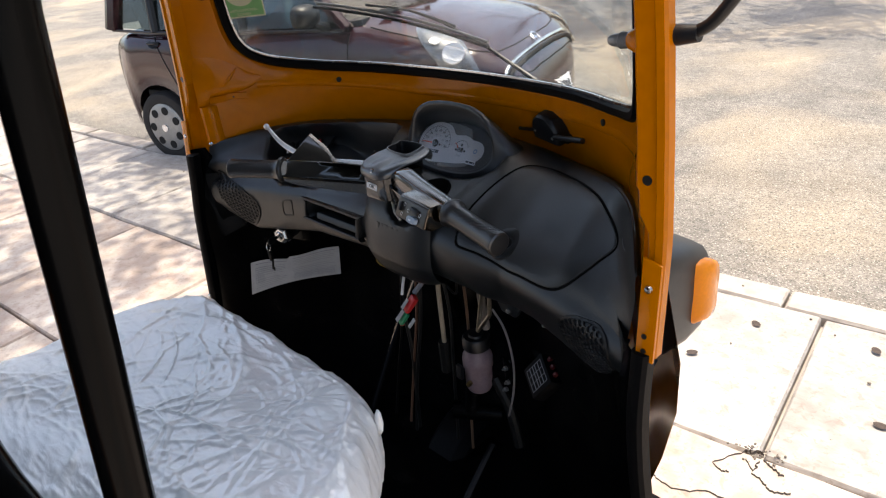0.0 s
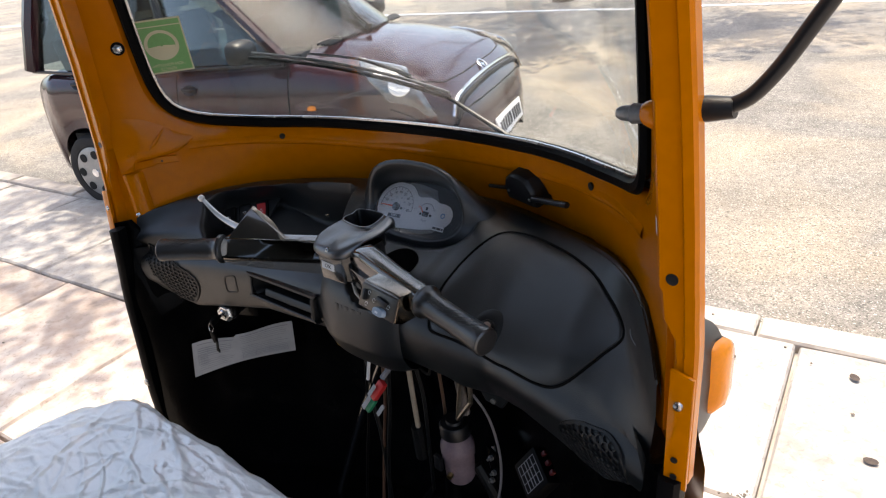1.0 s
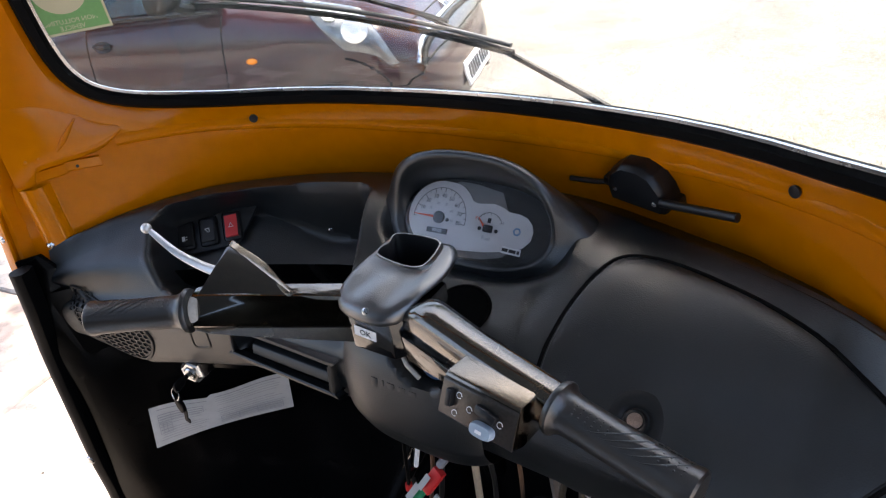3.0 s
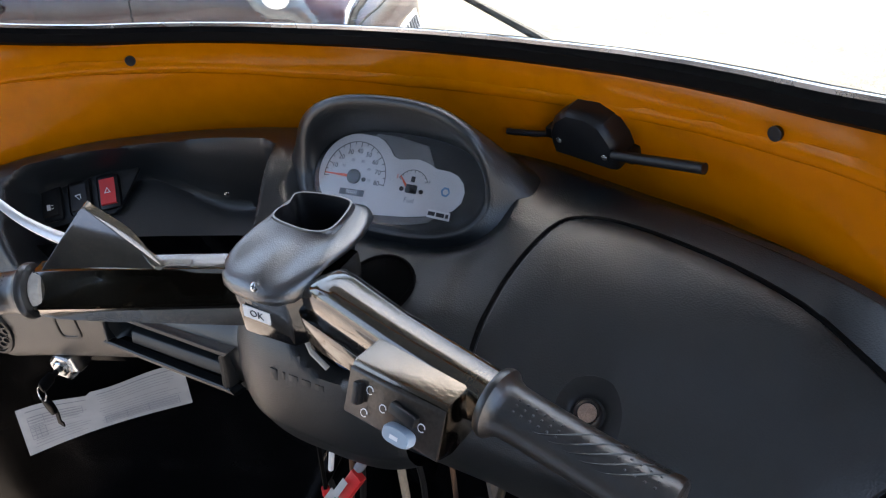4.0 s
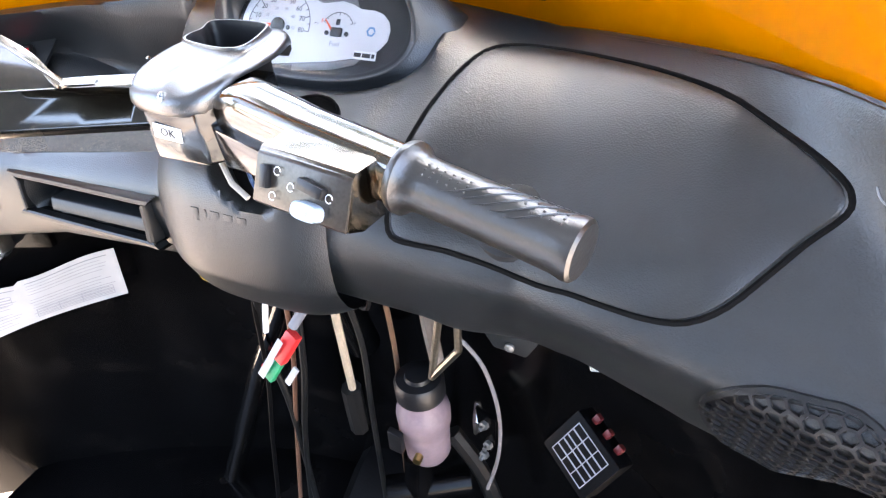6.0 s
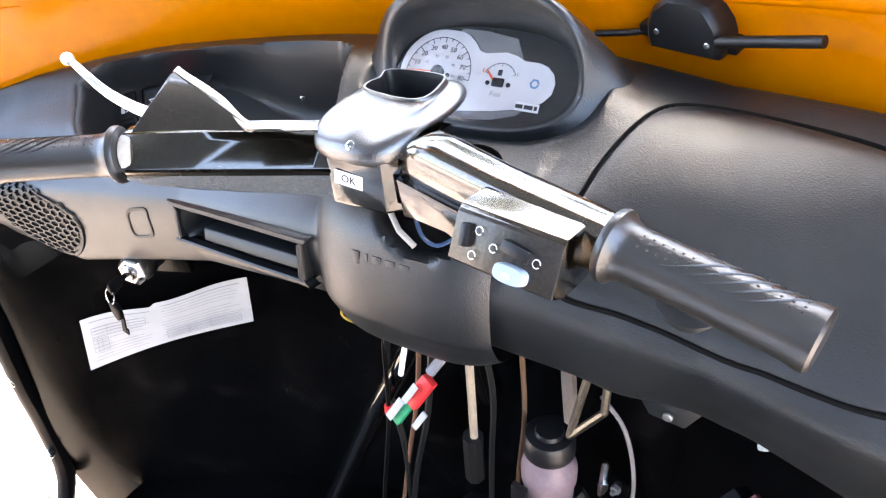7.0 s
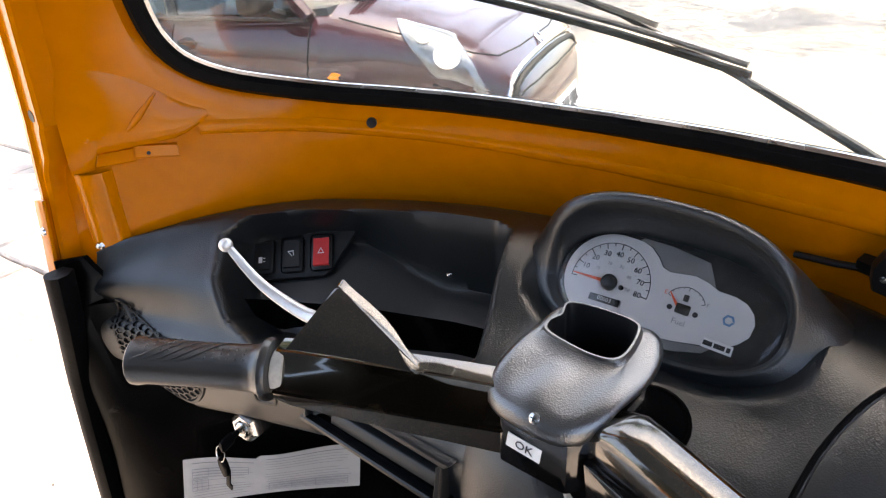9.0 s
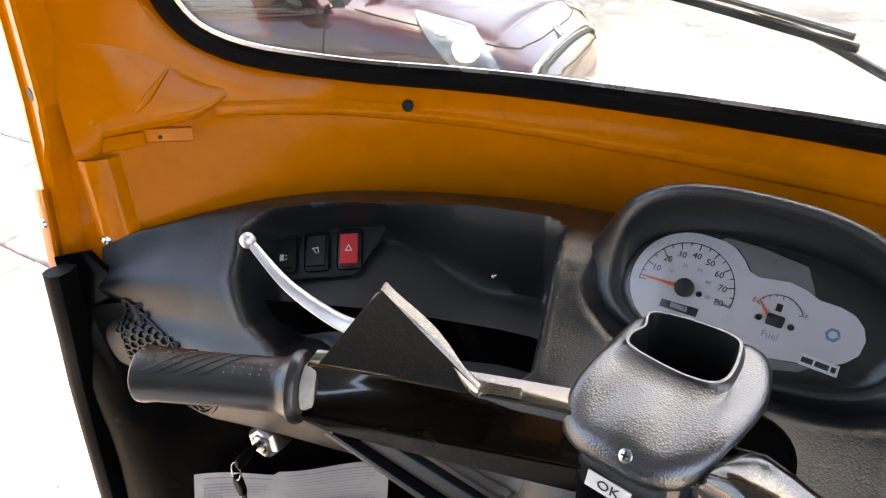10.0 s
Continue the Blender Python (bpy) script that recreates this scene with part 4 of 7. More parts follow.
bmesh.ops.create_uvsphere(bm, u_segments=12, v_segments=8, radius=.0068, matrix=Matrix.Translation((-.319, -.2605, 1.2575)))
part("clutch_lever", bm, ALU, bar, "bare aluminium clutch lever with a ball end")
# right arm
bm = BM()
rows = []
for p, hy, hz in (((.030, -.200, 1.188), .018, .012), ((.055, -.2075, 1.193), .021, .019), ((.072, -.2125, 1.196), .0225, .024), ((.09, -.218, 1.195), .022, .024), ((.15, -.236, 1.191), .020, .022), ((.25, -.262, 1.187), .018, .019)):
    t = V(.2, -.056, -.016).normalized()
    side = V(t.y, -t.x, 0).normalized()
    upv = t.cross(side) * -1
    rows.append([V(p) + side * a + upv * b for a, b in superell(hy, hz, 3.4, 24)])
quad_grid(bm, rows, True, True)
part("bar_arm", bm, ARM, bar, "black flaked-paint right arm")
bm = BM()
prism(bm, [(.050, -.236, 1.186), (.150, -.262, 1.178), (.150, -.262, 1.150), (.118, -.252, 1.148), (.105, -.249, 1.158), (.055, -.237, 1.150)], V(.004, .02, 0), .003)
part("cable_guard", bm, GLOSS, bar, "glossy black guard under the arm", sharp=28)


def grip(a, b, label):
    a, b = V(a), V(b)
    d = (b - a).normalized()
    L = (b - a).length
    bm = BM()
    lathe(bm, a, d, [(-.002, .018), (.0, .0255), (.003, .0268), (.006, .0265), (.010, .0225), (.016, .0202), (.024, .0197), (L * .5, .0193), (L - .014, .0197), (L - .006, .0212), (L - .002, .0208), (L, .0185), (L + .0006, .010), (L + .0006, .0002)], 32)
    g = part("grip", bm, GRIP, bar, label, sharp=30)
    up = (V(-d.y, d.x, 0) * (-.45 if d.x < 0 else .45) + V(0, 0, 1))
    up = (up - d * d.dot(up)).normalized()
    side = d.cross(up) * (1 if d.x > 0 else -1)

    def on(s, ang, h=.0003):
        r = lerp(s, [0, .02, L * .5, L - .012, L], [.0225, .0200, .0193, .0197, .0212]) + h
        return a + d * s + (up * math.cos(ang) + side * math.sin(ang)) * r

    bm = BM()
    for k in range(5):
        pts = [on(L * (.30 + .085 * k) + (.040 * f if d.x > 0 else .040 - .040 * f), 1.25 - 1.35 * f ** 1.5) for f in np.linspace(0, 1, 9)]
        tube(bm, pts, [.0002, .0004, .0006, .0006, .0006, .0006, .0006, .0004, .0002], 5)
    for k in range(6):
        for sd in (.55, .78, 1.01):
            for base in (.17, .70):
                c = on(L * base + k * .0066, sd - (0 if base < .3 else .25), -.0004)
                bmesh.ops.create_icosphere(bm, subdivisions=1, radius=.0012, matrix=Matrix.Translation(c))
    part("grip_relief", bm, GRIP, g, "moulded swooshes and dots")
    bm = BM()
    for k in range(6):
        c = on(L * .80 + (k - 2.5) * .0055, -.2, .0002)
        box(bm, c, (.0038, .0045, .0010), frame_of(up * math.cos(-.2) + side * math.sin(-.2), d))
    part("raised_letter", bm, GRIP, g)
    return g


grip((-.203, -.307, 1.1945), (-.3065, -.3745, 1.1988), "black moulded rubber clutch grip")
grip((.243, -.261, 1.188), (.376, -.2895, 1.175), "black moulded rubber throttle grip")
bm = BM()
lathe(bm, (-.199, -.3045, 1.1943), (.84, .54, -.03), [(-.004, .017), (-.002, .0188), (.002, .0188), (.004, .0180), (.006, .0176), (.007, .016)], 24)
part("clutch_collar", bm, DUSTYP, bar, "pale dusty collar")
# switch box beside the throttle
BE = V(.084, -.012, -.003).normalized()
BX0 = V(.146, -.247, 1.2075)
SEC = [(0, 0), (-.034, .001), (-.037, -.002), (-.052, -.034), (-.050, -.038), (-.036, -.045), (-.004, -.045), (.006, -.028), (.006, -.004)]
BD = V(.155, .988, 0)                        # away from the rider
bm = BM()
prism(bm, [BX0 + BD * a + V(0, 0, b) for a, b in SEC], BE * .086, .003)
BOXP = material("dark_cast_housing", (.19, .16, .125), .15, metal=1.0, coat=.5, var=.3, scale=60, bump=.1, bscale=300)
sbox = part("switch_box", bm, BOXP, bar, "black switch box with horn button", sharp=25)
bm = BM()
prism(bm, [BX0 + BE * .001 + BD * a + V(0, 0, b) for a, b in ((-.0365, -.0012), (-.0395, -.0028), (-.0545, -.0335), (-.0525, -.0370))], BE * .085, .0012)
part("box_front", bm, material("dull_black_plate", (.075, .066, .058), .30, metal=.7, coat=.2, var=.3, scale=40, bump=.08, bscale=300), sbox, "switch face plate", sharp=25)
BF = frame_of(BE.cross(BD * -.015 + V(0, 0, -.028)) * -1, BE)
if (BF @ V(0, 0, 1)).z < 0:
    BF = frame_of(BE.cross(BD * -.015 + V(0, 0, -.028)), BE)


def bf(x, y, h=0.0):
    return BX0 + BE * .043 + BD * -.0470 + V(0, 0, -.0195) + BF @ V(x, y, h)


bm = BM()
box(bm, bf(-.030, .004, .002), (.007, .017, .009), BF @ Matrix.Rotation(radians(6), 3, "Z"), .002)
part("dip_switch", bm, BLACK, sbox, "black dip switch")
bm = BM()
box(bm, bf(.012, .006, .002), (.024, .009, .010), BF @ Matrix.Rotation(radians(-8), 3, "Z"), .003)
part("turn_switch", bm, BLACK, sbox, "black turn-signal slider")
HORN = material("pale_blue_plastic", (.32, .39, .46), .35, var=.05, scale=20)
bm = BM()
rows = [[bf(.012 + x * f, -.010 + y * f, h) for x, y in superell(.0125, .0065, 3, 24)] for f, h in ((1, 0), (1, .006), (.9, .008), (.02, .0085))]
quad_grid(bm, rows, True)
part("horn_button", bm, HORN, sbox, "pale blue horn button")
bm = BM()
for x, y in ((-.020, .010), (-.021, -.008), (-.006, .002), (.028, .003)):
    quad_grid(bm, [[bf(x + .0034 * f * math.cos(k), y + .0034 * f * math.sin(k), .0030 + .0002 * i) for k in np.linspace(0, 5.6, 9)] for i, f in enumerate((1.0, .75))])
prism(bm, [bf(.008, -.012, .0088), bf(.015, -.012, .0088), bf(.015, -.009, .0088), bf(.008, -.009, .0088)], BF @ V(0, 0, .0002))
part("marks", bm, INKW, sbox)

# centre cover with its open top
bm = BM()
OUT = [(-.038, -.228), (-.020, -.243), (.020, -.247), (.046, -.236), (.060, -.205), (.064, -.150), (.046, -.106), (.006, -.102), (-.026, -.108), (-.042, -.130), (-.045, -.165), (-.044, -.20)]
out = smooth_path([(x, y, 0) for x, y in OUT], 4, True)
TOP = [(-.027, -.165), (-.008, -.170), (.018, -.172), (.036, -.167), (.041, -.152), (.037, -.124), (.029, -.114), (.006, -.113), (-.020, -.117), (-.031, -.124), (-.027, -.140), (-.031, -.153)]
top = smooth_path([(x, y, 0) for x, y in TOP], 4, True)
rows = []


def rimz(p):
    return 1.2285 - .03 * (p.x - .005) + .06 * (p.y + .145)


def skirt(p):
    return 1.2015 + .016 * step(p.x, .035, .058) * step(p.y, -.245, -.20)


for f, z in ((.04, -.25), (0, 0), (.008, .22), (.035, .42), (.10, .58), (.22, .70), (.40, .79), (.60, .86), (.78, .91), (.90, .95)):
    rows.append([V(*(a * (1 - f) + b * f).xy, skirt(a) + (rimz(b) - .003 - skirt(a)) * z + .0022 * math.sin(math.pi * min(1, f * 1.2)) * math.sin(a.x * 130 + 1)) for a, b in zip(out, top)])
rows.append([V(b.x, b.y, rimz(b) - .001) for b in top])
cent = V(.005, -.143, 0)
rows.append([V(*(cent + (b - cent) * .985).xy, rimz(b) + .0015) for b in top])
rows.append([V(*(cent + (b - cent) * .93).xy, rimz(b) + .0015) for b in top])
well = [[V(*(cent + (b - cent) * .93).xy, rimz(b) + .0015) for b in top]]
well.append([V(*(cent + (b - cent) * .89).xy, rimz(b) - .004) for b in top])
well.append([V(*(cent + (b - cent) * .84).xy, 1.172) for b in top])
well.append([V(*(cent + (b - cent) * .05).xy, 1.170) for b in top])
quad_grid(bm, rows, True)
COVER = material("grained_cover", (.010, .011, .012), .31, ior=1.75, spec=1.0, coat=.15, var=.2, scale=15, bump=.16, bscale=800, vor=True)
hc = part("head_cover", bm, COVER, bar, "black grained centre cover with an open top", sharp=45)
bm = BM()
quad_grid(bm, well, True)
part("cover_well", bm, BLACK, hc, "smooth black inside of the opening")
bm = BM()
o, ax = V(.014, -.2425, 1.2125), V(-.02, -.80, .60).normalized()
lathe(bm, o, ax, [(-.002, .0043), (.0012, .0043), (.0020, .0028), (.0020, .0004)], 16)
sc = part("screw", bm, STEEL, hc, "bright cross-head screw")
bm = BM()
T3 = frame_of(ax, (1, 0, 0))
box(bm, o + ax * .0023, (.0048, .0009, .0004), T3)
box(bm, o + ax * .0024, (.0009, .0048, .0004), T3)
part("slot", bm, BLACK, sc)
bm = BM()
prism(bm, [(-.034, -.218, 1.15), (-.018, -.240, 1.15), (.040, -.240, 1.15), (.058, -.218, 1.15), (.058, -.15, 1.15), (-.034, -.15, 1.15)], V(0, 0, .052), .004)
brk = part("head_bracket", bm, GLOSS, bar, "glossy black bracket under the cover", sharp=28)
OKT = frame_of((.05, -1, .05), (1, .05, -.12))
bm = BM()
box(bm, (.0045, -.2412, 1.178), (.029, .0008, .0130), Matrix(((OKT.col[0]), (OKT.col[2]), (OKT.col[1]))).transposed())
ok = part("ok_sticker", bm, WHITE, brk, "small white sticker with handwriting")
part("lettering", words("OK", .0105, (.0050, -.2420, 1.178), OKT, .0002), INK, ok)


# ---- cowl details ----
def on_wall(x, z, out=0.0):
    return wall_at(s_of(x), z, out)


def wall_n(x):
    return (on_wall(x, 1.25, -.01) - on_wall(x, 1.25, 0)).normalized()


for x in (-.38, .38):
    bm = BM()
    lathe(bm, on_wall(x, 1.296, .0), wall_n(x), [(-.002, .0065), (.0012, .0065), (.0014, .0045)], 16)
    part("drain_hole", bm, BLACK, cowl, "dark punched hole")
bm = BM()
ridge = [(-.53, 1.312), (-.46, 1.305), (-.40, 1.297), (-.20, 1.274), (-.05, 1.268), (.10, 1.27), (.24, 1.276), (.38, 1.292), (.47, 1.306), (.53, 1.318)]
rows = []
for x in np.linspace(-.53, .53, 60):
    z = lerp(x, [a for a, _ in ridge], [b for _, b in ridge]) - .011
    rows.append([on_wall(x, z + dz, -h) for dz, h in ((.012, -.001), (.006, .0025), (-.002, .0045), (-.005, .003), (-.008, -.001))])
quad_grid(bm, rows)
part("pressed_ridge", bm, YELLOW, cowl, "pressed stiffening ridge", sharp=60)
bm = BM()
LOWG = [(-.522, 1.316), (-.530, 1.307), (-.538, 1.299), (-.546, 1.294), (-.560, 1.2905), (-.576, 1.288), (-.592, 1.2855), (-.597, 1.283), (-.5985, 1.274), (-.6005, 1.266), (-.606, 1.2635), (-.614, 1.262)]
TOPG = [(-.523, 1.325), (-.531, 1.331), (-.538, 1.338), (-.545, 1.347), (-.552, 1.358), (-.560, 1.368), (-.568, 1.378), (-.576, 1.384), (-.584, 1.388), (-.594, 1.392), (-.604, 1.394), (-.613, 1.395)]
rows = []
for (x0, z0), (x1, z1) in zip(LOWG, TOPG):
    rows.append([on_wall(x0 + (x1 - x0) * f, z0 + (z1 - z0) * f, -h * min(1, (abs(x0) - .518) / .03)) for f, h in ((0, -.002), (.02, .006), (.06, .0095), (.15, .011), (.30, .0105), (.5, .0085), (.7, .0055), (.88, .0015), (1, -.002))])
quad_grid(bm, rows)
part("corner_gusset", bm, YELLOW, cowl, "pressed corner bulge", sharp=75)
bm = BM()
quad_grid(bm, [[on_wall(x, z + .16 * (abs(x) - .549), -h) for z, h in ((1.2880, -.001), (1.2865, .005), (1.2735, .0065), (1.2715, .005), (1.2700, -.001))] for x in (-.547, -.5485, -.555, -.565, -.5735)])
br = part("wire_bracket", bm, YELLOW, cowl, "small yellow welded bracket", sharp=30)
bm = BM()
quad_grid(bm, [[on_wall(x, z - .10 * (abs(x) - .575), -h) for z, h in ((1.2880, -.001), (1.2870, .003), (1.2730, .0042), (1.2715, .003), (1.2705, -.001))] for x in (-.5745, -.576, -.585, -.597, -.599)])
part("bracket_strip", bm, YELLOW, br, sharp=30)
bm = BM()
lathe(bm, on_wall(-.5655, 1.2805, -.0052), wall_n(-.566), [(0, .0024), (.0012, .0024), (.0013, .001)], 10)
part("bracket_hole", bm, BLACK, br)
bm = BM()
quad_grid(bm, [[on_wall(-x, z, -h) for x, h in ((.590, -.001), (.593, .004), (.597, .009), (.603, .010), (.609, .008), (.6135, .004), (.6148, -.001))] for z in (1.150, 1.18, 1.20, 1.235, 1.264)])
part("corner_channel", bm, YELLOW, cowl, "folded yellow corner channel", sharp=80)
for x, z in ((-.600, 1.305), (-.590, 1.306)):
    bm = BM()
    lathe(bm, on_wall(x, z, -.0085), wall_n(x), [(0, .004), (.002, .0035), (.0028, .001)], 10)
    part("weld_spot", bm, YELLOW, cowl)
bm = BM()
tube(bm, [on_wall(-.579, 1.303, -.008), on_wall(-.566, 1.326, -.010), on_wall(-.553, 1.350, -.004)], [.0015, .0042, .0015], 8)
part("pressed_crease", bm, YELLOW, cowl, sharp=80)
o, ax = on_wall(-.572, 1.526, -.001), wall_n(-.56)
bm = BM()
lathe(bm, o, ax, [(0, .0135), (.0015, .0135), (.002, .011)], 18)
part("washer", bm, RUBBER, cowl, "dark washer")
bm = BM()
lathe(bm, o, ax, [(.002, .0095), (.006, .0095), (.008, .006), (.0085, .001)], 6)
part("bolt", bm, STEEL, cowl, "bright steel bolt")
for sx, z in ((-1, 1.150),):
    bm = BM()
    lathe(bm, (sx * .606, -.262, z + .02), (0, -1, .3), [(0, .006), (.003, .006), (.004, .004), (.007, .004), (.008, .002)], 8)
    part("dash_bolt", bm, STEEL, rick, "steel bolt at the dashboard's end")

# wiper motor inside the cowl: an eight-sided cover over a mounting plate
mc, mn = on_wall(.207, 1.240, 0), V(-.28, -.93, -.22).normalized()
mx = V(-mn.y, mn.x, 0).normalized()
mx = mx if mx.x > 0 else -mx
my = mn.cross(mx) if mn.cross(mx).z > 0 else mx.cross(mn)


def mot_pt(x, y, h):
    return mc + mx * x + my * y + mn * h


MOT = [(-.040, -.026), (.040, -.028), (.043, -.010), (.040, .006), (.026, .026), (.008, .033), (-.018, .032), (-.036, .018), (-.043, .002), (-.043, -.012)]
bm = BM()
quad_grid(bm, [[mot_pt(x * f, y * f, h) for x, y in MOT] for f, h in ((1.0, -.012), (1.0, .024), (.97, .029), (.86, .034), (.55, .036), (.03, .036))], True)
mot = part("wiper_motor", bm, BLACK, rick, "black wiper motor housing with a stub arm", sharp=32)
bm = BM()
prism(bm, [mot_pt(x, y, -.010) for x, y in ((-.062, -.024), (.050, -.028), (.050, -.012), (-.062, -.010))], mn * .026, .003)
part("motor_plate", bm, BLACK, mot, "black mounting plate", sharp=30)
bm = BM()
tube(bm, [V(.236, .056, 1.229), V(.329, .015, 1.249)], .0056, 10)
part("motor_arm", bm, BLACK, mot)
for x, z in ((.180, 1.236), (.236, 1.230)):
    bm = BM()
    lathe(bm, mot_pt(x - .207, z - 1.240, .034), mn, [(-.004, .0035), (.002, .0035), (.003, .002)], 8)
    part("screw", bm, STEEL, mot)
bm = BM()
tube(bm, [on_wall(.17, 1.222, -.012), on_wall(.13, 1.212, -.012), on_wall(.09, 1.205, -.008)], .004, 8)
part("motor_cable", bm, BLACK, mot)

# wiper outside the glass
bm = BM()
tube(bm, [on_wall(x, lerp(x, [-.405, .013], [1.478, 1.388]), .024) for x in np.linspace(-.405, .013, 14)], .0035, 8)
DUSTY = material("dusty_steel", (.20, .20, .20), .28, metal=.8, var=.2, scale=40)
wip = part("wiper_blade", bm, DUSTY, rick, "wiper blade with a bright carrier")
bm = BM()
rows = []
for x in np.linspace(-.41, .018, 14):
    z = lerp(x, [-.405, .013], [1.470, 1.380])
    rows.append([on_wall(x, z + dz, o) for dz, o in ((.003, .013), (.003, .022), (-.003, .022), (-.003, .013))])
quad_grid(bm, rows, True, True)
part("wiper_rubber", bm, RUBBER, wip)
bm = BM()
tube(bm, [on_wall(x, lerp(x, [-.30, -.19, -.08], [1.466, 1.447, 1.416]), .030 + .006 * math.sin((x + .3) * 14)) for x in np.linspace(-.30, -.08, 9)], .003, 6)
part("wiper_bow", bm, DUSTY, wip)
bm = BM()
tube(bm, [on_wall(-.20, 1.450, .034), on_wall(-.12, 1.424, .036), on_wall(.0, 1.375, .034), on_wall(.12, 1.322, .034), on_wall(.165, 1.300, .036)], [.003, .003, .004, .005, .007], 8)
part("wiper_arm", bm, BLACK, wip, "dark wiper arm")
bm = BM()
lathe(bm, on_wall(.175, 1.294, .015), wall_n(.175) * -1, [(0, .014), (.02, .013), (.028, .009), (.03, .003)], 14)
part("wiper_pivot", bm, BLACK, wip)

# pollution sticker on the glass
STG = material("green_sticker", (.20, .42, .14), .5, var=.1, scale=20)
STC = material("cream_print", (.62, .56, .36), .5)
S0, S1 = s_of(-.553), s_of(-.493)


def stk(a, b, o=.0045):
    return wall_at(S0 + (S1 - S0) * a, 1.463 + (1.572 - 1.463) * b, o)


def patch(a0, b0, a1, b1, o, k=6):
    bm = BM()
    quad_grid(bm, [[stk(a0 + (a1 - a0) * i / k, b, o) for i in range(k + 1)] for b in (b0, b1)])
    return bm


st = part("sticker", patch(0, 0, 1, 1, .0052), STC, wind, "green square sticker with a round emblem")
part("sticker_field", patch(.03, .03, .97, .86, .0047), STG, st)
part("sticker_band", patch(.03, .88, .97, .97, .0047), STG, st)
bm = BM()
quad_grid(bm, [[stk(.5 + .34 * f * math.cos(t), .52 + .28 * f * math.sin(t), .0043) for t in np.linspace(0, math.tau, 33)] for f in (1.0, .80)])
part("emblem_ring", bm, STC, st)
bm = BM()
quad_grid(bm, [[stk(.5 + .27 * f * math.cos(t), .52 + .23 * f * math.sin(t), .0043) for t in np.linspace(math.pi + .1, math.tau - .1, 17)] for f in (1.0, .1)])
part("emblem_half", bm, STC, st)
for i, w in enumerate(("NON POLLUTING", "VEHICLE")):
    c = stk(.5, .15 - .08 * i, .0042)
    tt = (stk(.0, .5) - stk(1, .5)).normalized()
    part("lettering", words(w, .0088, c, frame_of(tt.cross(V(0, 0, 1)), tt), .0001), STC, st)

# torn paper tag on the cowl
bm = BM()
quad_grid(bm, [[on_wall(x, z - (x - .574) * .9, -.0012) for x in (.574, .578, .582, .586)] for z in (1.369, 1.362, 1.355, 1.349)])
part("paper_tag", bm, WHITE, cowl, "torn white paper tag")

# mirror on the right pillar
HOOKS = material("grey_zinc", (.30, .30, .30), .4, metal=.8, var=.2, scale=30)
bm = BM()
lathe(bm, (.578, -.262, 1.502), (-1, 0, -.05), [(-.002, .0095), (.010, .0105), (.012, .0085), (.022, .0075), (.027, .005), (.028, .002)], 18)
part("mirror_nut", bm, HOOKS, rick, "dark grey mirror nut")
bm = BM()
lathe(bm, (.620, -.262, 1.503), (-1, 0, 0), [(0, .018), (.028, .016), (.038, .012), (.042, .009)], 20)
part("mirror_boss", bm, YELLOW, rick, "yellow pressed boss under the mirror nut")
bm = BM()
lathe(bm, (.640, -.262, 1.512), (1, 0, .12), [(-.01, .012), (.002, .0125), (.016, .011), (.026, .010)], 14)
mst = part("mirror_socket", bm, BLACK, rick, "black rubber mirror socket")
bm = BM()
tube(bm, smooth_path([(.655, -.262, 1.514), (.678, -.262, 1.526), (.700, -.262, 1.553), (.722, -.262, 1.590), (.745, -.262, 1.630), (.77, -.255, 1.68)], 4), .0075, 12)
part("mirror_arm", bm, BLACK, mst, "black bent mirror arm")
bm = BM()
rows = [[V(.79 + dx * f, -.25 + dy, 1.74 + dz * f) for dx, dz in superell(.075, .05, 3, 24)] for f, dy in ((.3, .02), (.85, .015), (1, .002), (.95, -.004), (.02, -.004))]
quad_grid(bm, rows, True)
part("mirror_head", bm, BLACK, mst, "black rear-view mirror")

# side indicator pod
POD = material("grey_pod_plastic", (.018, .019, .021), .4, var=.2, scale=10)
bm = BM()
rows = []
for y, x0, x1, z0, z1 in ((-.20, .580, .60, .985, 1.175), (-.15, .552, .604, .965, 1.172), (-.08, .505, .608, .955, 1.150), (-.02, .465, .606, .955, 1.125), (.03, .44, .585, .96, 1.095), (.05, .43, .55, .97, 1.08)):
    rows.append([V(x, y, z) for x, z in ((x0, z0 - .03), (x1 - .03, z0), (x1 - .006, z0 + .012), (x1, z0 + .05), (x1, z1 - .045), (x1 - .010, z1 - .012), (x1 - .035, z1), (x0, z1 + .01))])
quad_grid(bm, [smooth_path(r, 2) for r in rows], False)
vs = bm.verts[:]
pod = part("indicator_pod", bm, POD, rick, "dark grey indicator pod on the front corner", sharp=50)
bm = BM()
rows = []
for y, x1, z0, z1, o in ((-.085, .607, 1.01, 1.108, -.004), (-.077, .609, 1.005, 1.112, .010), (-.045, .612, .998, 1.110, .012), (-.01, .607, .990, 1.092, .012), (.028, .588, .985, 1.068, .010), (.045, .565, .985, 1.05, -.006)):
    rows.append([V(x1 - dx + o, y, z) for dx, z in ((.018, z0 - .004), (.002, z0 + .004), (0, (z0 + z1) / 2), (.002, z1 - .004), (.018, z1 + .004))])
quad_grid(bm, [smooth_path(r, 3) for r in rows])
part("indicator_lens", bm, ORANGE, pod, "amber ribbed indicator lens", sharp=60)

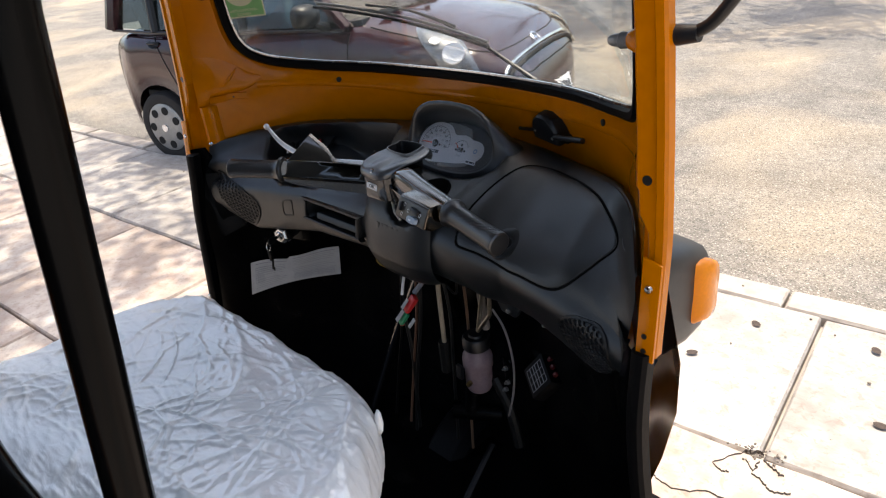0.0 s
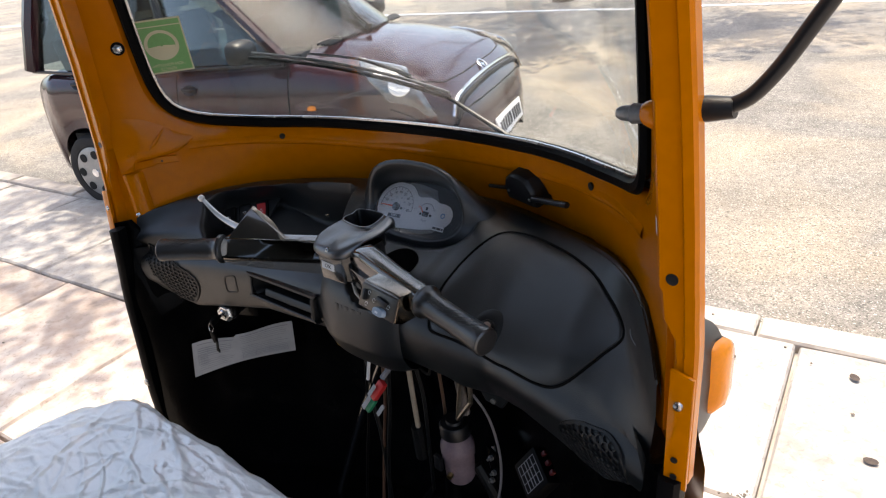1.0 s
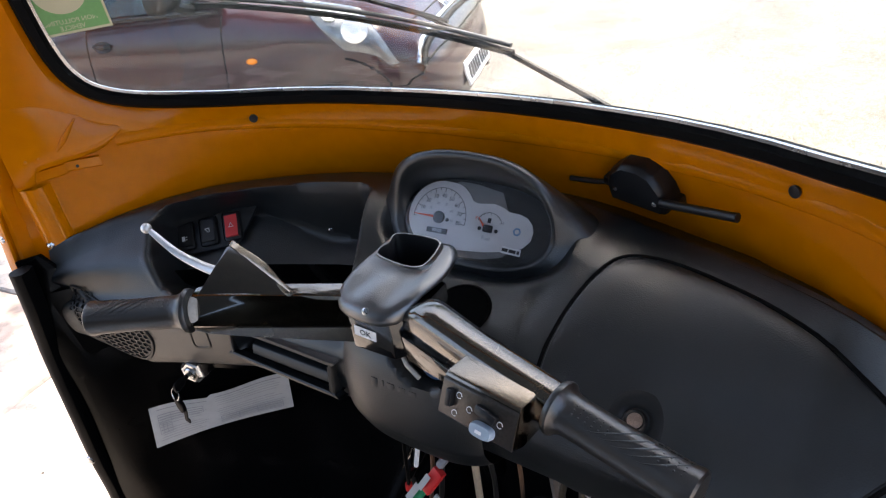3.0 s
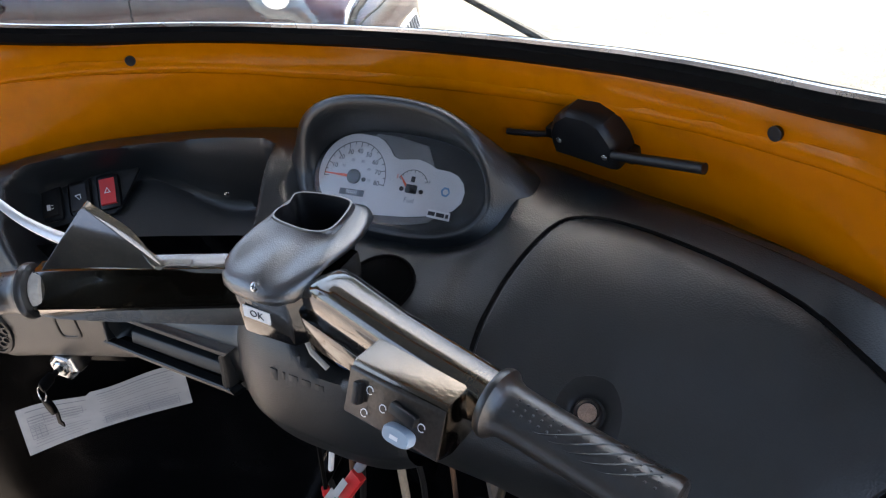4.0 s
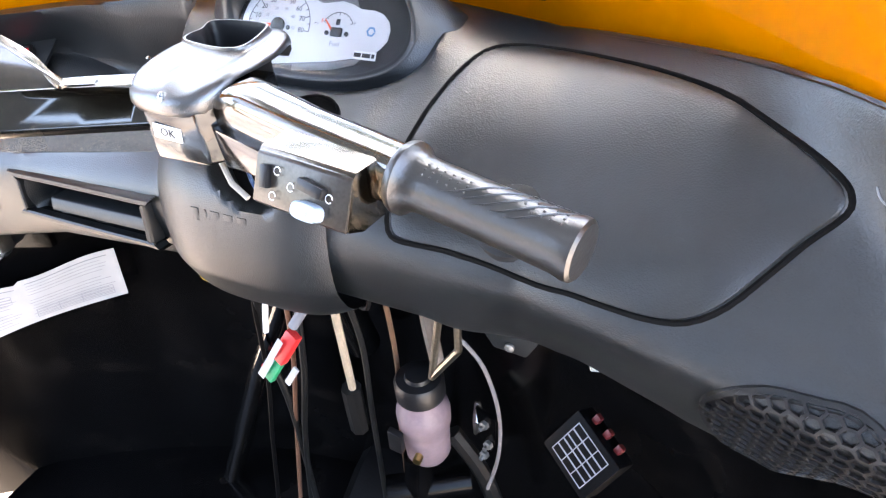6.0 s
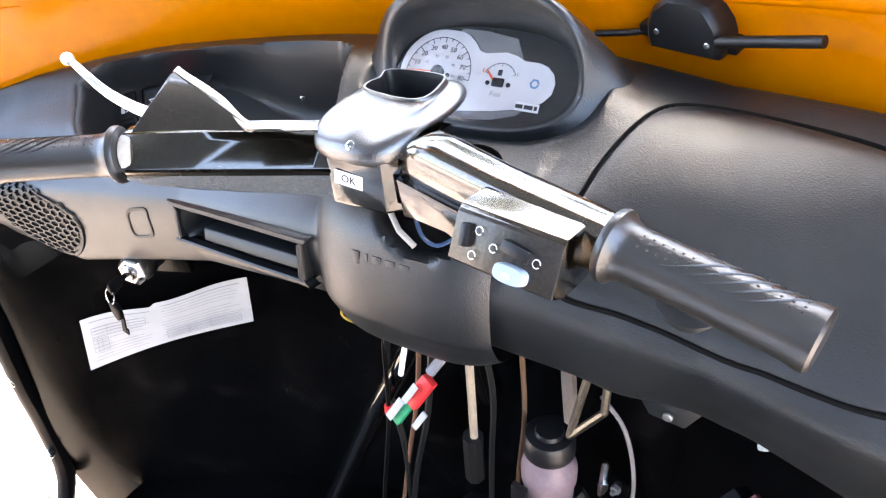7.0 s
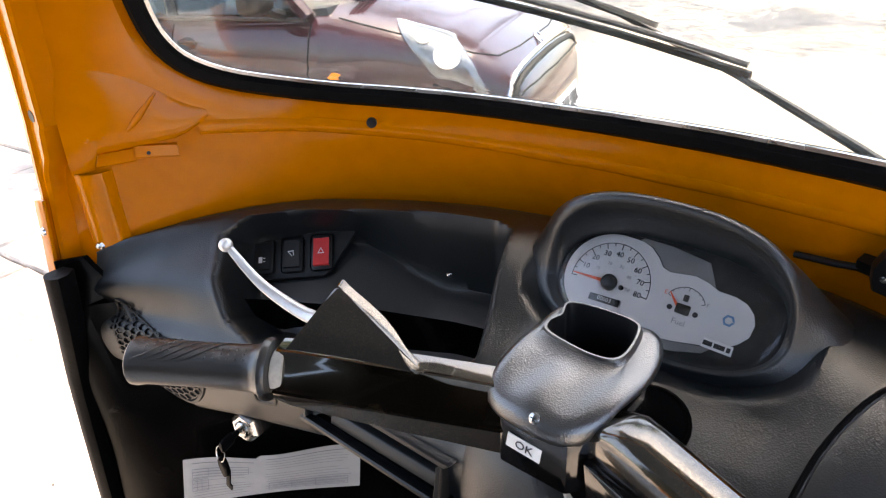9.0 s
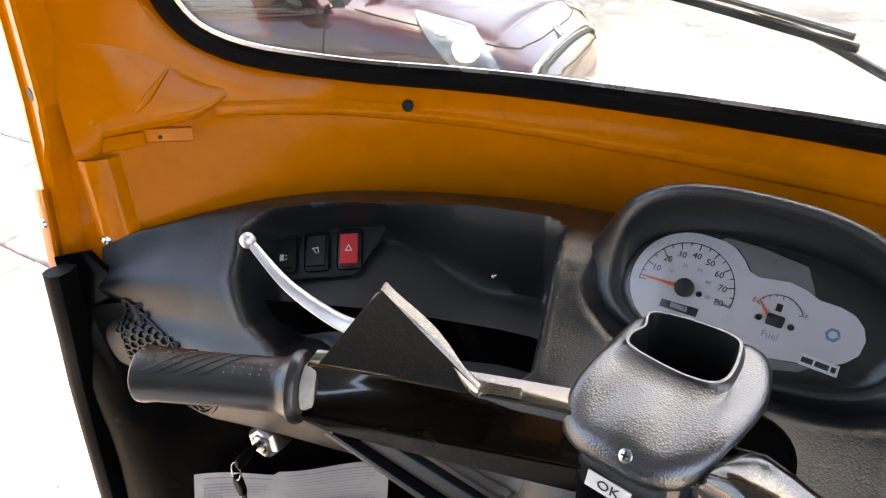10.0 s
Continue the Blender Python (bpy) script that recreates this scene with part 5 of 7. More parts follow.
# ---- under the dashboard ----
bm = BM()
lathe(bm, (.143, -.122, .66), (0, 0, 1), [(0, .012), (.004, .026), (.012, .030), (.050, .0315), (.066, .0315), (.070, .0345), (.090, .035), (.098, .0335), (.112, .026), (.125, .026), (.126, .004)], 28)
PINK = material("pinkish_plastic", (.22, .16, .175), .45, var=.2, scale=20)
res = part("fluid_reservoir", bm, PINK, rick, "pinkish plastic brake-fluid reservoir with a black cap")
bm = BM()
lathe(bm, (.143, -.122, .778), (0, 0, 1), [(0, .029), (.003, .0315), (.026, .0315), (.031, .0285), (.032, .018), (.037, .016), (.038, .002)], 28)
part("cap", bm, BLACK, res, "black screw cap")
bm = BM()
lathe(bm, (.150, -.158, .702), (.1, -1, 0), [(0, .006), (.010, .006), (.011, .002)], 8)
part("brass_fitting", bm, material("brass", (.62, .45, .18), .3, metal=1.0), res, "brass fitting")
bm = BM()
prism(bm, [(.108, -.162, .70), (.128, -.164, .70), (.130, -.164, .735), (.108, -.16, .735)], V(0, .01, 0), .003)
part("strap", bm, BLACK, res)
bm = BM()
tube(bm, [(-.03, -.115, .90), (-.12, -.12, .726), (-.268, -.12, .418), (-.29, -.12, .37)], .0165, 14)
part("steering_brace", bm, GLOSS, rick, "glossy black tubular brace")
CABLES = [
    ([(.040, -.125, .97), (.040, -.125, .86), (.036, -.12, .735)], .0055, "beige cable", (.45, .36, .26)),
    ([(.034, -.12, .745), (.032, -.118, .70), (.030, -.115, .655)], .014, "black cable sleeve", (.01, .01, .01)),
    ([(.055, -.13, .96), (.07, -.125, .85), (.06, -.12, .70), (.05, -.12, .45)], .004, "black cable", (.01, .01, .01)),
    ([(-.02, -.135, .93), (-.04, -.13, .80), (-.07, -.13, .66), (-.12, -.13, .42)], .0035, "brown cable", (.16, .08, .05)),
    ([(.0, -.14, .92), (-.02, -.14, .78), (-.06, -.135, .62), (-.10, -.13, .40)], .0045, "black cable", (.01, .01, .01)),
    ([(-.07, -.13, .95), (-.09, -.125, .78), (-.075, -.13, .66), (-.085, -.13, .42)], .005, "black cable", (.01, .01, .01)),
    ([(.095, -.10, .95), (.10, -.10, .80), (.088, -.10, .65), (.08, -.10, .42)], .0035, "brown cable", (.18, .10, .06)),
    ([(.16, -.115, .95), (.162, -.115, .90), (.165, -.11, .83)], .009, "grey corrugated conduit", (.20, .17, .15)),
    ([(.205, -.13, .905), (.232, -.125, .86), (.246, -.12, .78), (.243, -.12, .70), (.225, -.12, .62)], .0025, "grey wire", (.22, .20, .20)),
    ([(.17, -.10, .69), (.21, -.10, .62), (.235, -.10, .52)], .012, "black hose", (.008, .008, .008)),
    ([(-.085, -.185, .975), (-.095, -.18, .945), (-.06, -.17, .935), (-.01, -.165, .955)], .0016, "yellow wire", (.45, .28, .04)),
    ([(.02, -.11, .96), (.035, -.10, .90), (.07, -.10, .88), (.085, -.11, .95)], .003, "black wire", (.01, .01, .01)),
]
for pts, r, lb, col in CABLES:
    bm = BM()
    tube(bm, smooth_path(pts, 5), r, 8)
    part("cable", bm, material("cable_skin", col, .4, var=.2, scale=30), rick, lb)
bm = BM()
for a, b in (((.197, -.15, .955), (.178, -.15, .850)), ((.178, -.15, .850), (.215, -.15, .905)), ((.215, -.15, .905), (.217, -.15, .955))):
    tube(bm, [a, b], .0045, 8)
part("hook_bracket", bm, material("dull_steel", (.35, .32, .27), .35, metal=1.0, var=.3, scale=30), rick, "bent steel hook bracket")
CT = frame_of((-.1, -.9, .4), (.42, 0, .9))
bm = BM()
box(bm, (.020, -.185, .862), (.052, .022, .014), CT, .003)
con = part("red_connector", bm, RED, rick, "red wire connector with paper tags")
bm = BM()
box(bm, (.010, -.196, .864), (.034, .010, .001), CT)
part("paper_tag", bm, PAPER, con, "white tag with small writing")
bm = BM()
box(bm, (-.022, -.180, .800), (.040, .020, .010), CT, .002)
part("green_connector", bm, GREEN, con, "green taped connector")
bm = BM()
box(bm, (-.028, -.187, .808), (.040, .012, .001), CT)
part("paper_tag", bm, PAPER, con)
bm = BM()
box(bm, (.006, -.178, .792), (.032, .010, .004), CT, .001)
part("paper_tag", bm, PAPER, con)
bm = BM()
tube(bm, [(.036, -.18, .90), (.058, -.165, .935), (.06, -.15, .97)], .007, 10)
part("grey_lead", bm, material("grey_sleeve", (.18, .18, .20), .5), con)
bm = BM()
tube(bm, [(.004, -.18, .945), (-.004, -.182, .91), (-.010, -.184, .88)], .004, 8)
part("white_lead", bm, WHITE, con)
con.location += V(-.011, 0, .010)
con.scale = (.87, .87, .87)
# fuse box
FT = frame_of((-.35, -.75, .5), (.82, -.36, -.42))
fo = V(.364, -.172, .830)
bm = BM()
box(bm, fo, (.070, .060, .03), FT, .004)
fuse = part("fuse_box", bm, RUBBER, rick, "black fuse box with a white printed label")
bm = BM()
for y in (.022, .0125, .0035, -.0035, -.0125, -.022):
    box(bm, fo + FT @ V(0, y, .0153), (.048, .0010 if abs(y) > .02 else .0016, .0004), FT)
for x in (-.024, -.008, .008, .024):
    box(bm, fo + FT @ V(x, 0, .0153), (.0010, .045, .0004), FT)
part("printed_label", bm, INKG, fuse)
for i in range(3):
    bm = BM()
    box(bm, fo + FT @ V(-.018 + .018 * i, .034, .001), (.008, .010, .008), FT, .002)
    part("fuse", bm, material("dull_red_plastic", (.09, .009, .009), .45), fuse, "dull red blade fuse")
for p in ((.364, -.158, .943),):
    bm = BM()
    box(bm, p, (.010, .008, .014), frame_of((-.3, -.8, .4), (1, 0, .3)), .003)
    part("wire_clip", bm, material("pale_clip", (.30, .32, .30), .4), rick, "pale plastic wire clip")
bm = BM()
tube(bm, [(.20, -.08, .74), (.205, -.09, .72), (.20, -.09, .69)], [.004, .009, .004], 8)
part("terminal", bm, STEEL, rick, "bright wire terminal")
bm = BM()
prism(bm, [(.235, -.165, .985), (.312, -.165, .965), (.296, -.165, .936), (.262, -.165, .940)], V(0, .012, 0), .003)
tab = part("dash_tab", bm, DASH, rick, "lower mounting tab of the dashboard")
bm = BM()
lathe(bm, (.28, -.166, .948), (0, -1, 0), [(0, .005), (.003, .005), (.004, .003)], 10)
part("screw", bm, HOOKS, tab)
bm = BM()
prism(bm, [(.215, -.120, .78), (.243, -.125, .77), (.238, -.120, .69), (.222, -.118, .68)], V(0, .006, 0), .001)
hang = part("hanger", bm, PANEL, rick, "small black hanger plate with bright nuts")
for x, z in ((.228, .758), (.232, .722), (.226, .70)):
    bm = BM()
    lathe(bm, (x, -.124, z), (-.2, -1, .1), [(-.002, .006), (.004, .006), (.005, .003), (.010, .003), (.0105, .001)], 6)
    part("nut", bm, HOOKS, hang, "grey nut")
bm = BM()
tube(bm, smooth_path([V(-.078, -.12, .955), V(-.085, -.13, .86), V(-.078, -.15, .76), V(-.088, -.17, .64), V(-.10, -.19, .50)], 5), .0032, 8)
thin = part("thin_cable", bm, RUBBER, rick, "thin black cable with a red clip")
bm = BM()
lathe(bm, (-.0795, -.146, .775), (.05, -.12, -1), [(0, .003), (.002, .006), (.014, .006), (.016, .003)], 10)
part("clip", bm, RED, thin, "red clip")
# master cylinder and pedal on the floor
bm = BM()
tube(bm, [(.13, -.13, .66), (.13, -.14, .60)], .02, 14)
tube(bm, [(.09, -.16, .595), (.19, -.10, .595)], .022, 14)
part("master_cylinder", bm, PANEL, rick, "black brake master cylinder")
bm = BM()
box(bm, (.20, -.36, .47), (.08, .05, .018), Matrix.Rotation(radians(25), 3, "X"), .004)
ped = part("brake_pedal", bm, RUBBER, rick, "black rubber brake pedal")
bm = BM()
tube(bm, [(.20, -.35, .46), (.19, -.25, .43), (.17, -.12, .50)], .010, 8)
part("pedal_arm", bm, PANEL, ped)
# ignition lock
LOCK, LOCK_AX = V(-.433, -.226, .938), V(.22, -.93, .10).normalized()
bm = BM()
lathe(bm, LOCK, LOCK_AX, [(-.030, .0235), (-.006, .0235), (-.002, .0200), (.0005, .0175), (.001, .0135), (-.003, .0115), (-.003, .0004)], 6)
ign = part("ignition_lock", bm, STEEL, rick, "bright hexagonal ignition lock")
bm = BM()
lathe(bm, LOCK, LOCK_AX, [(-.006, .0112), (.003, .0108), (.0045, .009), (.0045, .0004)], 20)
part("lock_barrel", bm, STEEL, ign)
bm = BM()
lathe(bm, LOCK, LOCK_AX, [(-.10, .016), (-.031, .017), (-.029, .012)], 16)
part("lock_body", bm, BLACK, ign)
bm = BM()
prism(bm, [(-.47, -.175, .905), (-.40, -.150, .905), (-.40, -.150, .985), (-.47, -.175, .985)], V(.003, -.010, 0), .001)
part("lock_plate", bm, PANEL, ign)

# keys hanging from the lock
keys = thing("key_bunch", V(-.437, -.25, .82) * U, "black-headed keys on a steel ring hanging from the ignition lock", "key")
bm = BM()
rows = [[V(-.436 + .004 * f + x, -.232 - .030 * f, .936 - .004 * f + z) for x, z in superell(.0035 + .001 * w, w, 2.6, 14)] for f, w in ((0, .0035), (.25, .004), (.35, .009), (.8, .010), (.97, .008), (1, .004))]
quad_grid(bm, rows, True, True)
part("key_head", bm, RUBBER, keys, "black key head in the lock")
bm = BM()
c = V(-.436, -.262, .921)
tube(bm, [c + V(.009 * math.cos(t), .003 * math.sin(t), .0105 * math.sin(t)) for t in np.linspace(0, math.tau, 21)], .0009, 6)
part("ring", bm, STEEL, keys)
bm = BM()
rows = [[V(-.436 - .006 * f + x, -.262 + .004 * f + y, .913 - .036 * f) for x, y in superell(w, .0045, 2.6, 14)] for f, w in ((0, .003), (.12, .008), (.4, .0105), (.7, .0100), (.92, .007), (1, .003))]
quad_grid(bm, rows, True, True)
part("key_head", bm, RUBBER, keys, "black plastic key head")
bm = BM()
box(bm, (-.447, -.255, .862), (.0075, .0024, .032), Matrix.Rotation(radians(18), 3, "Y"), .0006)
box(bm, (-.448, -.2545, .850), (.0095, .0022, .010), Matrix.Rotation(radians(18), 3, "Y"))
part("key_blade", bm, RUBBER, keys)

# paper sheet on the inner panel
sheet = thing("instruction_sheet", V(-.45, -.19, .79) * U, "white printed instruction sheet fixed to the black inner panel", "paper")
BL, TL, TR, BR = V(-.585, -.268, .726), V(-.558, -.262, .834), V(-.329, -.122, .885), V(-.342, -.122, .806)


def sht(a, b, h=0.0):
    p = (BL * (1 - a) + BR * a) * (1 - b) + (TL * (1 - a) + TR * a) * b
    sag = .012 * math.sin(math.pi * a) * (1 - b) + .004 * math.sin(9 * a) * b + .006 * (a > .45) * b
    return p + V(.42, -.88, .2) * (.006 * math.sin(math.pi * a) + h) + V(0, 0, sag)


bm = BM()
rows = [[sht(a, b) for a in np.linspace(0, 1, 31)] for b in np.linspace(0, 1, 7)]
quad_grid(bm, rows)
quad_grid(bm, [[p + V(-.0003, .0008, 0) for p in r][::-1] for r in rows])
part("paper", bm, PAPER, sheet)
rnd = random.Random(4)
bm = BM()
for col, (a0, a1) in enumerate(((.05, .44), (.49, .96))):
    for i in range(13):
        b = .90 - i * .064
        if rnd.random() < .1:
            continue
        end = a1 - rnd.random() * .08
        quad_grid(bm, [[sht(a, bb, .0010) for a in np.linspace(a0 + .03 * rnd.random(), end, 9)] for bb in (b, b + .007 + .009 * (i == 0))])
part("print", bm, material("print_ink", (.20, .20, .21), .8), sheet, kind="stuff")
bm = BM()
for a0, a1, b0, b1 in ((.06, .40, .60, .78), (.06, .16, .30, .55), (.52, .94, .10, .28)):
    for f in (0, .33, .66, 1):
        quad_grid(bm, [[sht(a, b0 + (b1 - b0) * f + d, .0012) for a in np.linspace(a0, a1, 9)] for d in (0, .010)])
    for f in (0, .3, .6, 1):
        quad_grid(bm, [[sht(a0 + (a1 - a0) * f + d, b, .0012) for b in (b0, b1)] for d in (0, .003)])
part("printed_tables", bm, INKG, sheet, kind="stuff")

# ---- driver's seat under its plastic film ----
SEAT = [(-.31, -.505), (-.15, -.500), (.05, -.498), (.215, -.500), (.275, -.525), (.33, -.585), (.385, -.665), (.40, -.80), (.39, -.93), (.34, -1.0), (.0, -1.01), (-.34, -1.0), (-.40, -.93), (-.412, -.80), (-.408, -.68), (-.37, -.57)]
seat_o = [V(p.x, p.y, 0) for p in smooth_path([(x, y, 0) for x, y in SEAT], 8, True)]
seat_c = V(.0, -.76, 0)
VINYL = material("slate_vinyl", (.05, .085, .095), .45, var=.25, scale=8, bump=.2, bscale=200)
bm = BM()
rows = []
for f, z in ((.93, .775), (.99, .80), (1.0, .86), (.99, .905), (.95, .932), (.88, .942), (.6, .947), (.3, .947), (.02, .947)):
    rows.append([V(*(seat_c + (p - seat_c) * f).xy, z) for p in seat_o])
quad_grid(bm, rows, True, True)
part("seat", bm, VINYL, rick, "slate grey vinyl driver's seat cushion")

FILM = bpy.data.materials.new("clear_film")
FILM.use_nodes = True
fn, fl = FILM.node_tree.nodes, FILM.node_tree.links
fn.remove(fn["Principled BSDF"])
fco = fn.new("ShaderNodeTexCoord")
fsum = None
for turn_z, stretch, sc, gain, kind in ((24, 4.0, 12.0, .6, "RIDGED_MULTIFRACTAL"), (-34, 3.0, 18.0, .4, "RIDGED_MULTIFRACTAL"), (10, 1.6, 40.0, .5, "FBM")):
    mp = fn.new("ShaderNodeMapping")
    mp.inputs["Scale"].default_value = (1.0, stretch, 1.0)
    mp.inputs["Rotation"].default_value = (0, 0, radians(turn_z))
    fl.new(fco.outputs["Object"], mp.inputs["Vector"])
    no = fn.new("ShaderNodeTexNoise")
    no.noise_type = kind
    no.inputs["Scale"].default_value, no.inputs["Detail"].default_value = sc, 2.5
    no.inputs["Distortion"].default_value = .35
    fl.new(mp.outputs[0], no.inputs["Vector"])
    mu = fn.new("ShaderNodeMath")
    mu.operation = "MULTIPLY_ADD"
    mu.inputs[1].default_value, mu.inputs[2].default_value = gain, 0
    fl.new(no.outputs["Fac"], mu.inputs[0])
    if fsum:
        fl.new(fsum.outputs[0], mu.inputs[2])
    fsum = mu
fbu = fn.new("ShaderNodeBump")
fbu.inputs["Strength"].default_value, fbu.inputs["Distance"].default_value = .7, .004
fl.new(fsum.outputs[0], fbu.inputs["Height"])
gls, dif, clear = fn.new("ShaderNodeBsdfGlossy"), fn.new("ShaderNodeBsdfDiffuse"), fn.new("ShaderNodeBsdfTransparent")
gls.inputs["Roughness"].default_value = .16
gls.inputs["Color"].default_value = (.98, .98, .95, 1)
dif.inputs["Color"].default_value = (.93, .94, .92, 1)
# where the film clings to the vinyl it is clearer
cling, clingr = fn.new("ShaderNodeTexNoise"), fn.new("ShaderNodeMapRange")
cling.inputs["Scale"].default_value, cling.inputs["Detail"].default_value = 5.0, 3
fl.new(fco.outputs["Object"], cling.inputs["Vector"])
clingr.inputs["From Min"].default_value, clingr.inputs["From Max"].default_value = .36, .58
clingr.inputs["To Min"].default_value, clingr.inputs["To Max"].default_value = .90, .97
fl.new(cling.outputs["Fac"], clingr.inputs["Value"])
m1, m2 = fn.new("ShaderNodeMixShader"), fn.new("ShaderNodeMixShader")
m1.inputs[0].default_value = .82
fl.new(clingr.outputs[0], m2.inputs[0])
for sh in (gls, dif):
    fl.new(fbu.outputs["Normal"], sh.inputs["Normal"])
fl.new(gls.outputs[0], m1.inputs[1])
fl.new(dif.outputs[0], m1.inputs[2])
fl.new(clear.outputs[0], m2.inputs[1])
fl.new(m1.outputs[0], m2.inputs[2])
fl.new(m2.outputs[0], fn["Material Output"].inputs["Surface"])
film = thing("plastic_cover", V(0, -.76, .95) * U, "crumpled clear plastic film over the driver's seat", "plastic cover")
film_o = np.array([(p.x, p.y) for p in smooth_path([(x, y, 0) for x, y in SEAT], 22, True)])
rng = np.random.default_rng(5)
creases = [(rng.uniform(-.40, .40), rng.uniform(-1.0, -.50), math.radians(rng.normal(*((22, 16), (-35, 20), (70, 25))[k % 3])), rng.uniform(.03, .16) * (1.6 if k % 7 == 0 else 1), rng.uniform(.003, .008), rng.uniform(.0007, .0026)) for k in range(420)]


def crease_height(x, y):
    """Sharp straight folds of limited length, over a few broad swells."""
    h = .004 * np.sin(x * 17 + 3 * np.sin(y * 11)) * np.sin(y * 14 + 1.3)
    for cx, cy, a, reach, wide, tall in creases:
        u, v = (x - cx) * math.cos(a) + (y - cy) * math.sin(a), (y - cy) * math.cos(a) - (x - cx) * math.sin(a)
        v = v + .25 * u * u / reach
        h = h + tall * np.maximum(0, 1 - np.abs(v) / wide) * np.maximum(0, 1 - (u / reach) ** 2)
    return h


bm = BM()
rows = []
rings = [(1.01, .80), (1.025, .82), (1.035, .84), (1.035, .86), (1.03, .88), (1.025, .895), (1.02, .91), (1.01, .92), (1.0, .93), (.985, .938), (.97, .944), (.955, .948), (.94, .951)] + [(f, .954) for f in list(np.linspace(.93, .02, 105)) + [.0005]]
for f, z in rings:
    q = np.array(seat_c.xy) + (film_o - np.array(seat_c.xy)) * f
    h = crease_height(q[:, 0], q[:, 1])
    if f > .96:
        h = h + .004 * np.sin(np.arange(len(q)) * .35 + z * 60) * np.sin(np.arange(len(q)) * .12)
        q = q + (q - np.array(seat_c.xy)) * h[:, None] * 2.2
    rows.append([V(a, b, z + c * (f <= .99)) for (a, b), c in zip(q, h)])
quad_grid(bm, rows, True)
part("film", bm, FILM, film, sharp=180)
bm = BM()
rows = []
for i in range(9):
    t = i / 8
    r = .003 + .007 * math.sin(math.pi * t) ** .7
    c = V(.281 + .006 * t, -.514, .885 + .055 * t)
    rows.append([c + V(r * math.cos(k * math.tau / 9) * (1 + .4 * noise.noise((k * 2.0, t * 5, 0))), r * .5 * math.sin(k * math.tau / 9), .004 * noise.noise((k, t * 9, 2))) for k in range(9)])
quad_grid(bm, rows, True, True)
part("gathered_corner", bm, FILM, film, sharp=180)

# wheels
for x, y, r in ((0, .02, .23), (-.60, -2.0, .23), (.60, -2.0, .23)):
    bm = BM()
    lathe(bm, (x - .06, y, r), (1, 0, 0), [(0, r * .6), (.0, r * .9), (.02, r), (.10, r), (.12, r * .9), (.12, r * .6), (.10, r * .55), (.02, r * .55), (0, r * .6)], 28, False)
    wh = part("wheel", bm, RUBBER, rick, "black tyre")
    bm = BM()
    lathe(bm, (x - .05, y, r), (1, 0, 0), [(0, .02), (.01, r * .3), (.03, r * .57), (.07, r * .57), (.09, r * .3), (.10, .02)], 20)
    part("rim", bm, PANEL, wh)

# ---- the parked car, in metres: x ahead from its rear axle, y to its left ----
CAR = Matrix.Translation((-4.241, 1.735, -0.045)) @ Matrix.Rotation(radians(17.5), 4, "Z")
CARP = material("maroon_car_paint", (0.030, 0.006, 0.010), 0.22, spec=.3, coat=.65, var=0.25, scale=3, bump=0.01, bscale=6, spread=0.04)
CGLASS = material("tinted_car_glass", (0.30, 0.36, 0.34), 0.02, trans=1.0, ior=1.45)
LAMPC = material("clear_lamp_plastic", (0.92, 0.94, 0.95), 0.04, trans=1.0, coat=0.5)
CHROME = material("chrome", (0.82, 0.82, 0.83), 0.10, metal=1.0)
TYRE = material("dusty_tyre", (0.022, 0.02, 0.019), 0.8, var=0.4, scale=12, bump=0.2, bscale=90)
HUBCAP = material("silver_hubcap", (0.36, 0.36, 0.35), 0.45, metal=0.6, var=0.2, scale=14)
SEATC = material("grey_car_fabric", (0.10, 0.10, 0.105), 0.9, var=0.2, scale=20)
SLOT = material("dark_slot", (0.004, 0.004, 0.004), 0.8)

CX = [-.47, -.44, -.36, -.2, .6, 1.4, 1.8, 2.1, 2.35, 2.52, 2.64, 2.72, 2.77, 2.80]
CW = [.42, .58, .66, .71, .735, .735, .735, .73, .72, .70, .66, .60, .50, .32]
CT = [.80, .90, .95, .98, .98, 1.0, 1.04, .99, .92, .855, .785, .705, .61, .52]   # top at the middle
CS = [.72, .82, .88, .92, .93, .93, .93, .90, .865, .815, .745, .665, .58, .49]   # shoulder
CB = [.36, .30, .26, .22, .20, .20, .20, .20, .20, .205, .215, .23, .27, .34]   # lower edge
ARCH = .315


def body_at(x, s, out=0.0):
    """A point on the right side of the car's lower body; s runs 0 at the sill to 1 at the middle of the top."""
    w, zt, zs, zb = (lerp(x, CX, c) for c in (CW, CT, CS, CB))
    for xw in (0, 2.23):
        d = abs(x - xw)
        if d < ARCH:
            zb = max(zb, .255 + math.sqrt(ARCH ** 2 - d * d))
    ring = [(w * .955, zb), (w * .985, zb + (zs - zb) * .25), (w, zb + (zs - zb) * .52), (w * .99, zb + (zs - zb) * .78),
            (w * .945, zs - .012), (w * .80, zs + (zt - zs) * .42), (w * .42, zs + (zt - zs) * .85), (0, zt)]
    ss = [0, .16, .32, .46, .58, .70, .86, 1.0]
    y = z = 0
    for d in (-.05, -.025, 0, .025, .05):
        q = 1 - abs(1 - abs(s + d)) if s > .05 else s
        y, z = y + lerp(q, ss, [p[0] for p in ring]) / 5, z + lerp(q, ss, [p[1] for p in ring]) / 5
    if s > .97:
        y *= (1 - s) / .03
    return V(x, -y, z) if not out else V(x, -y, z) + body_normal(x, s) * out


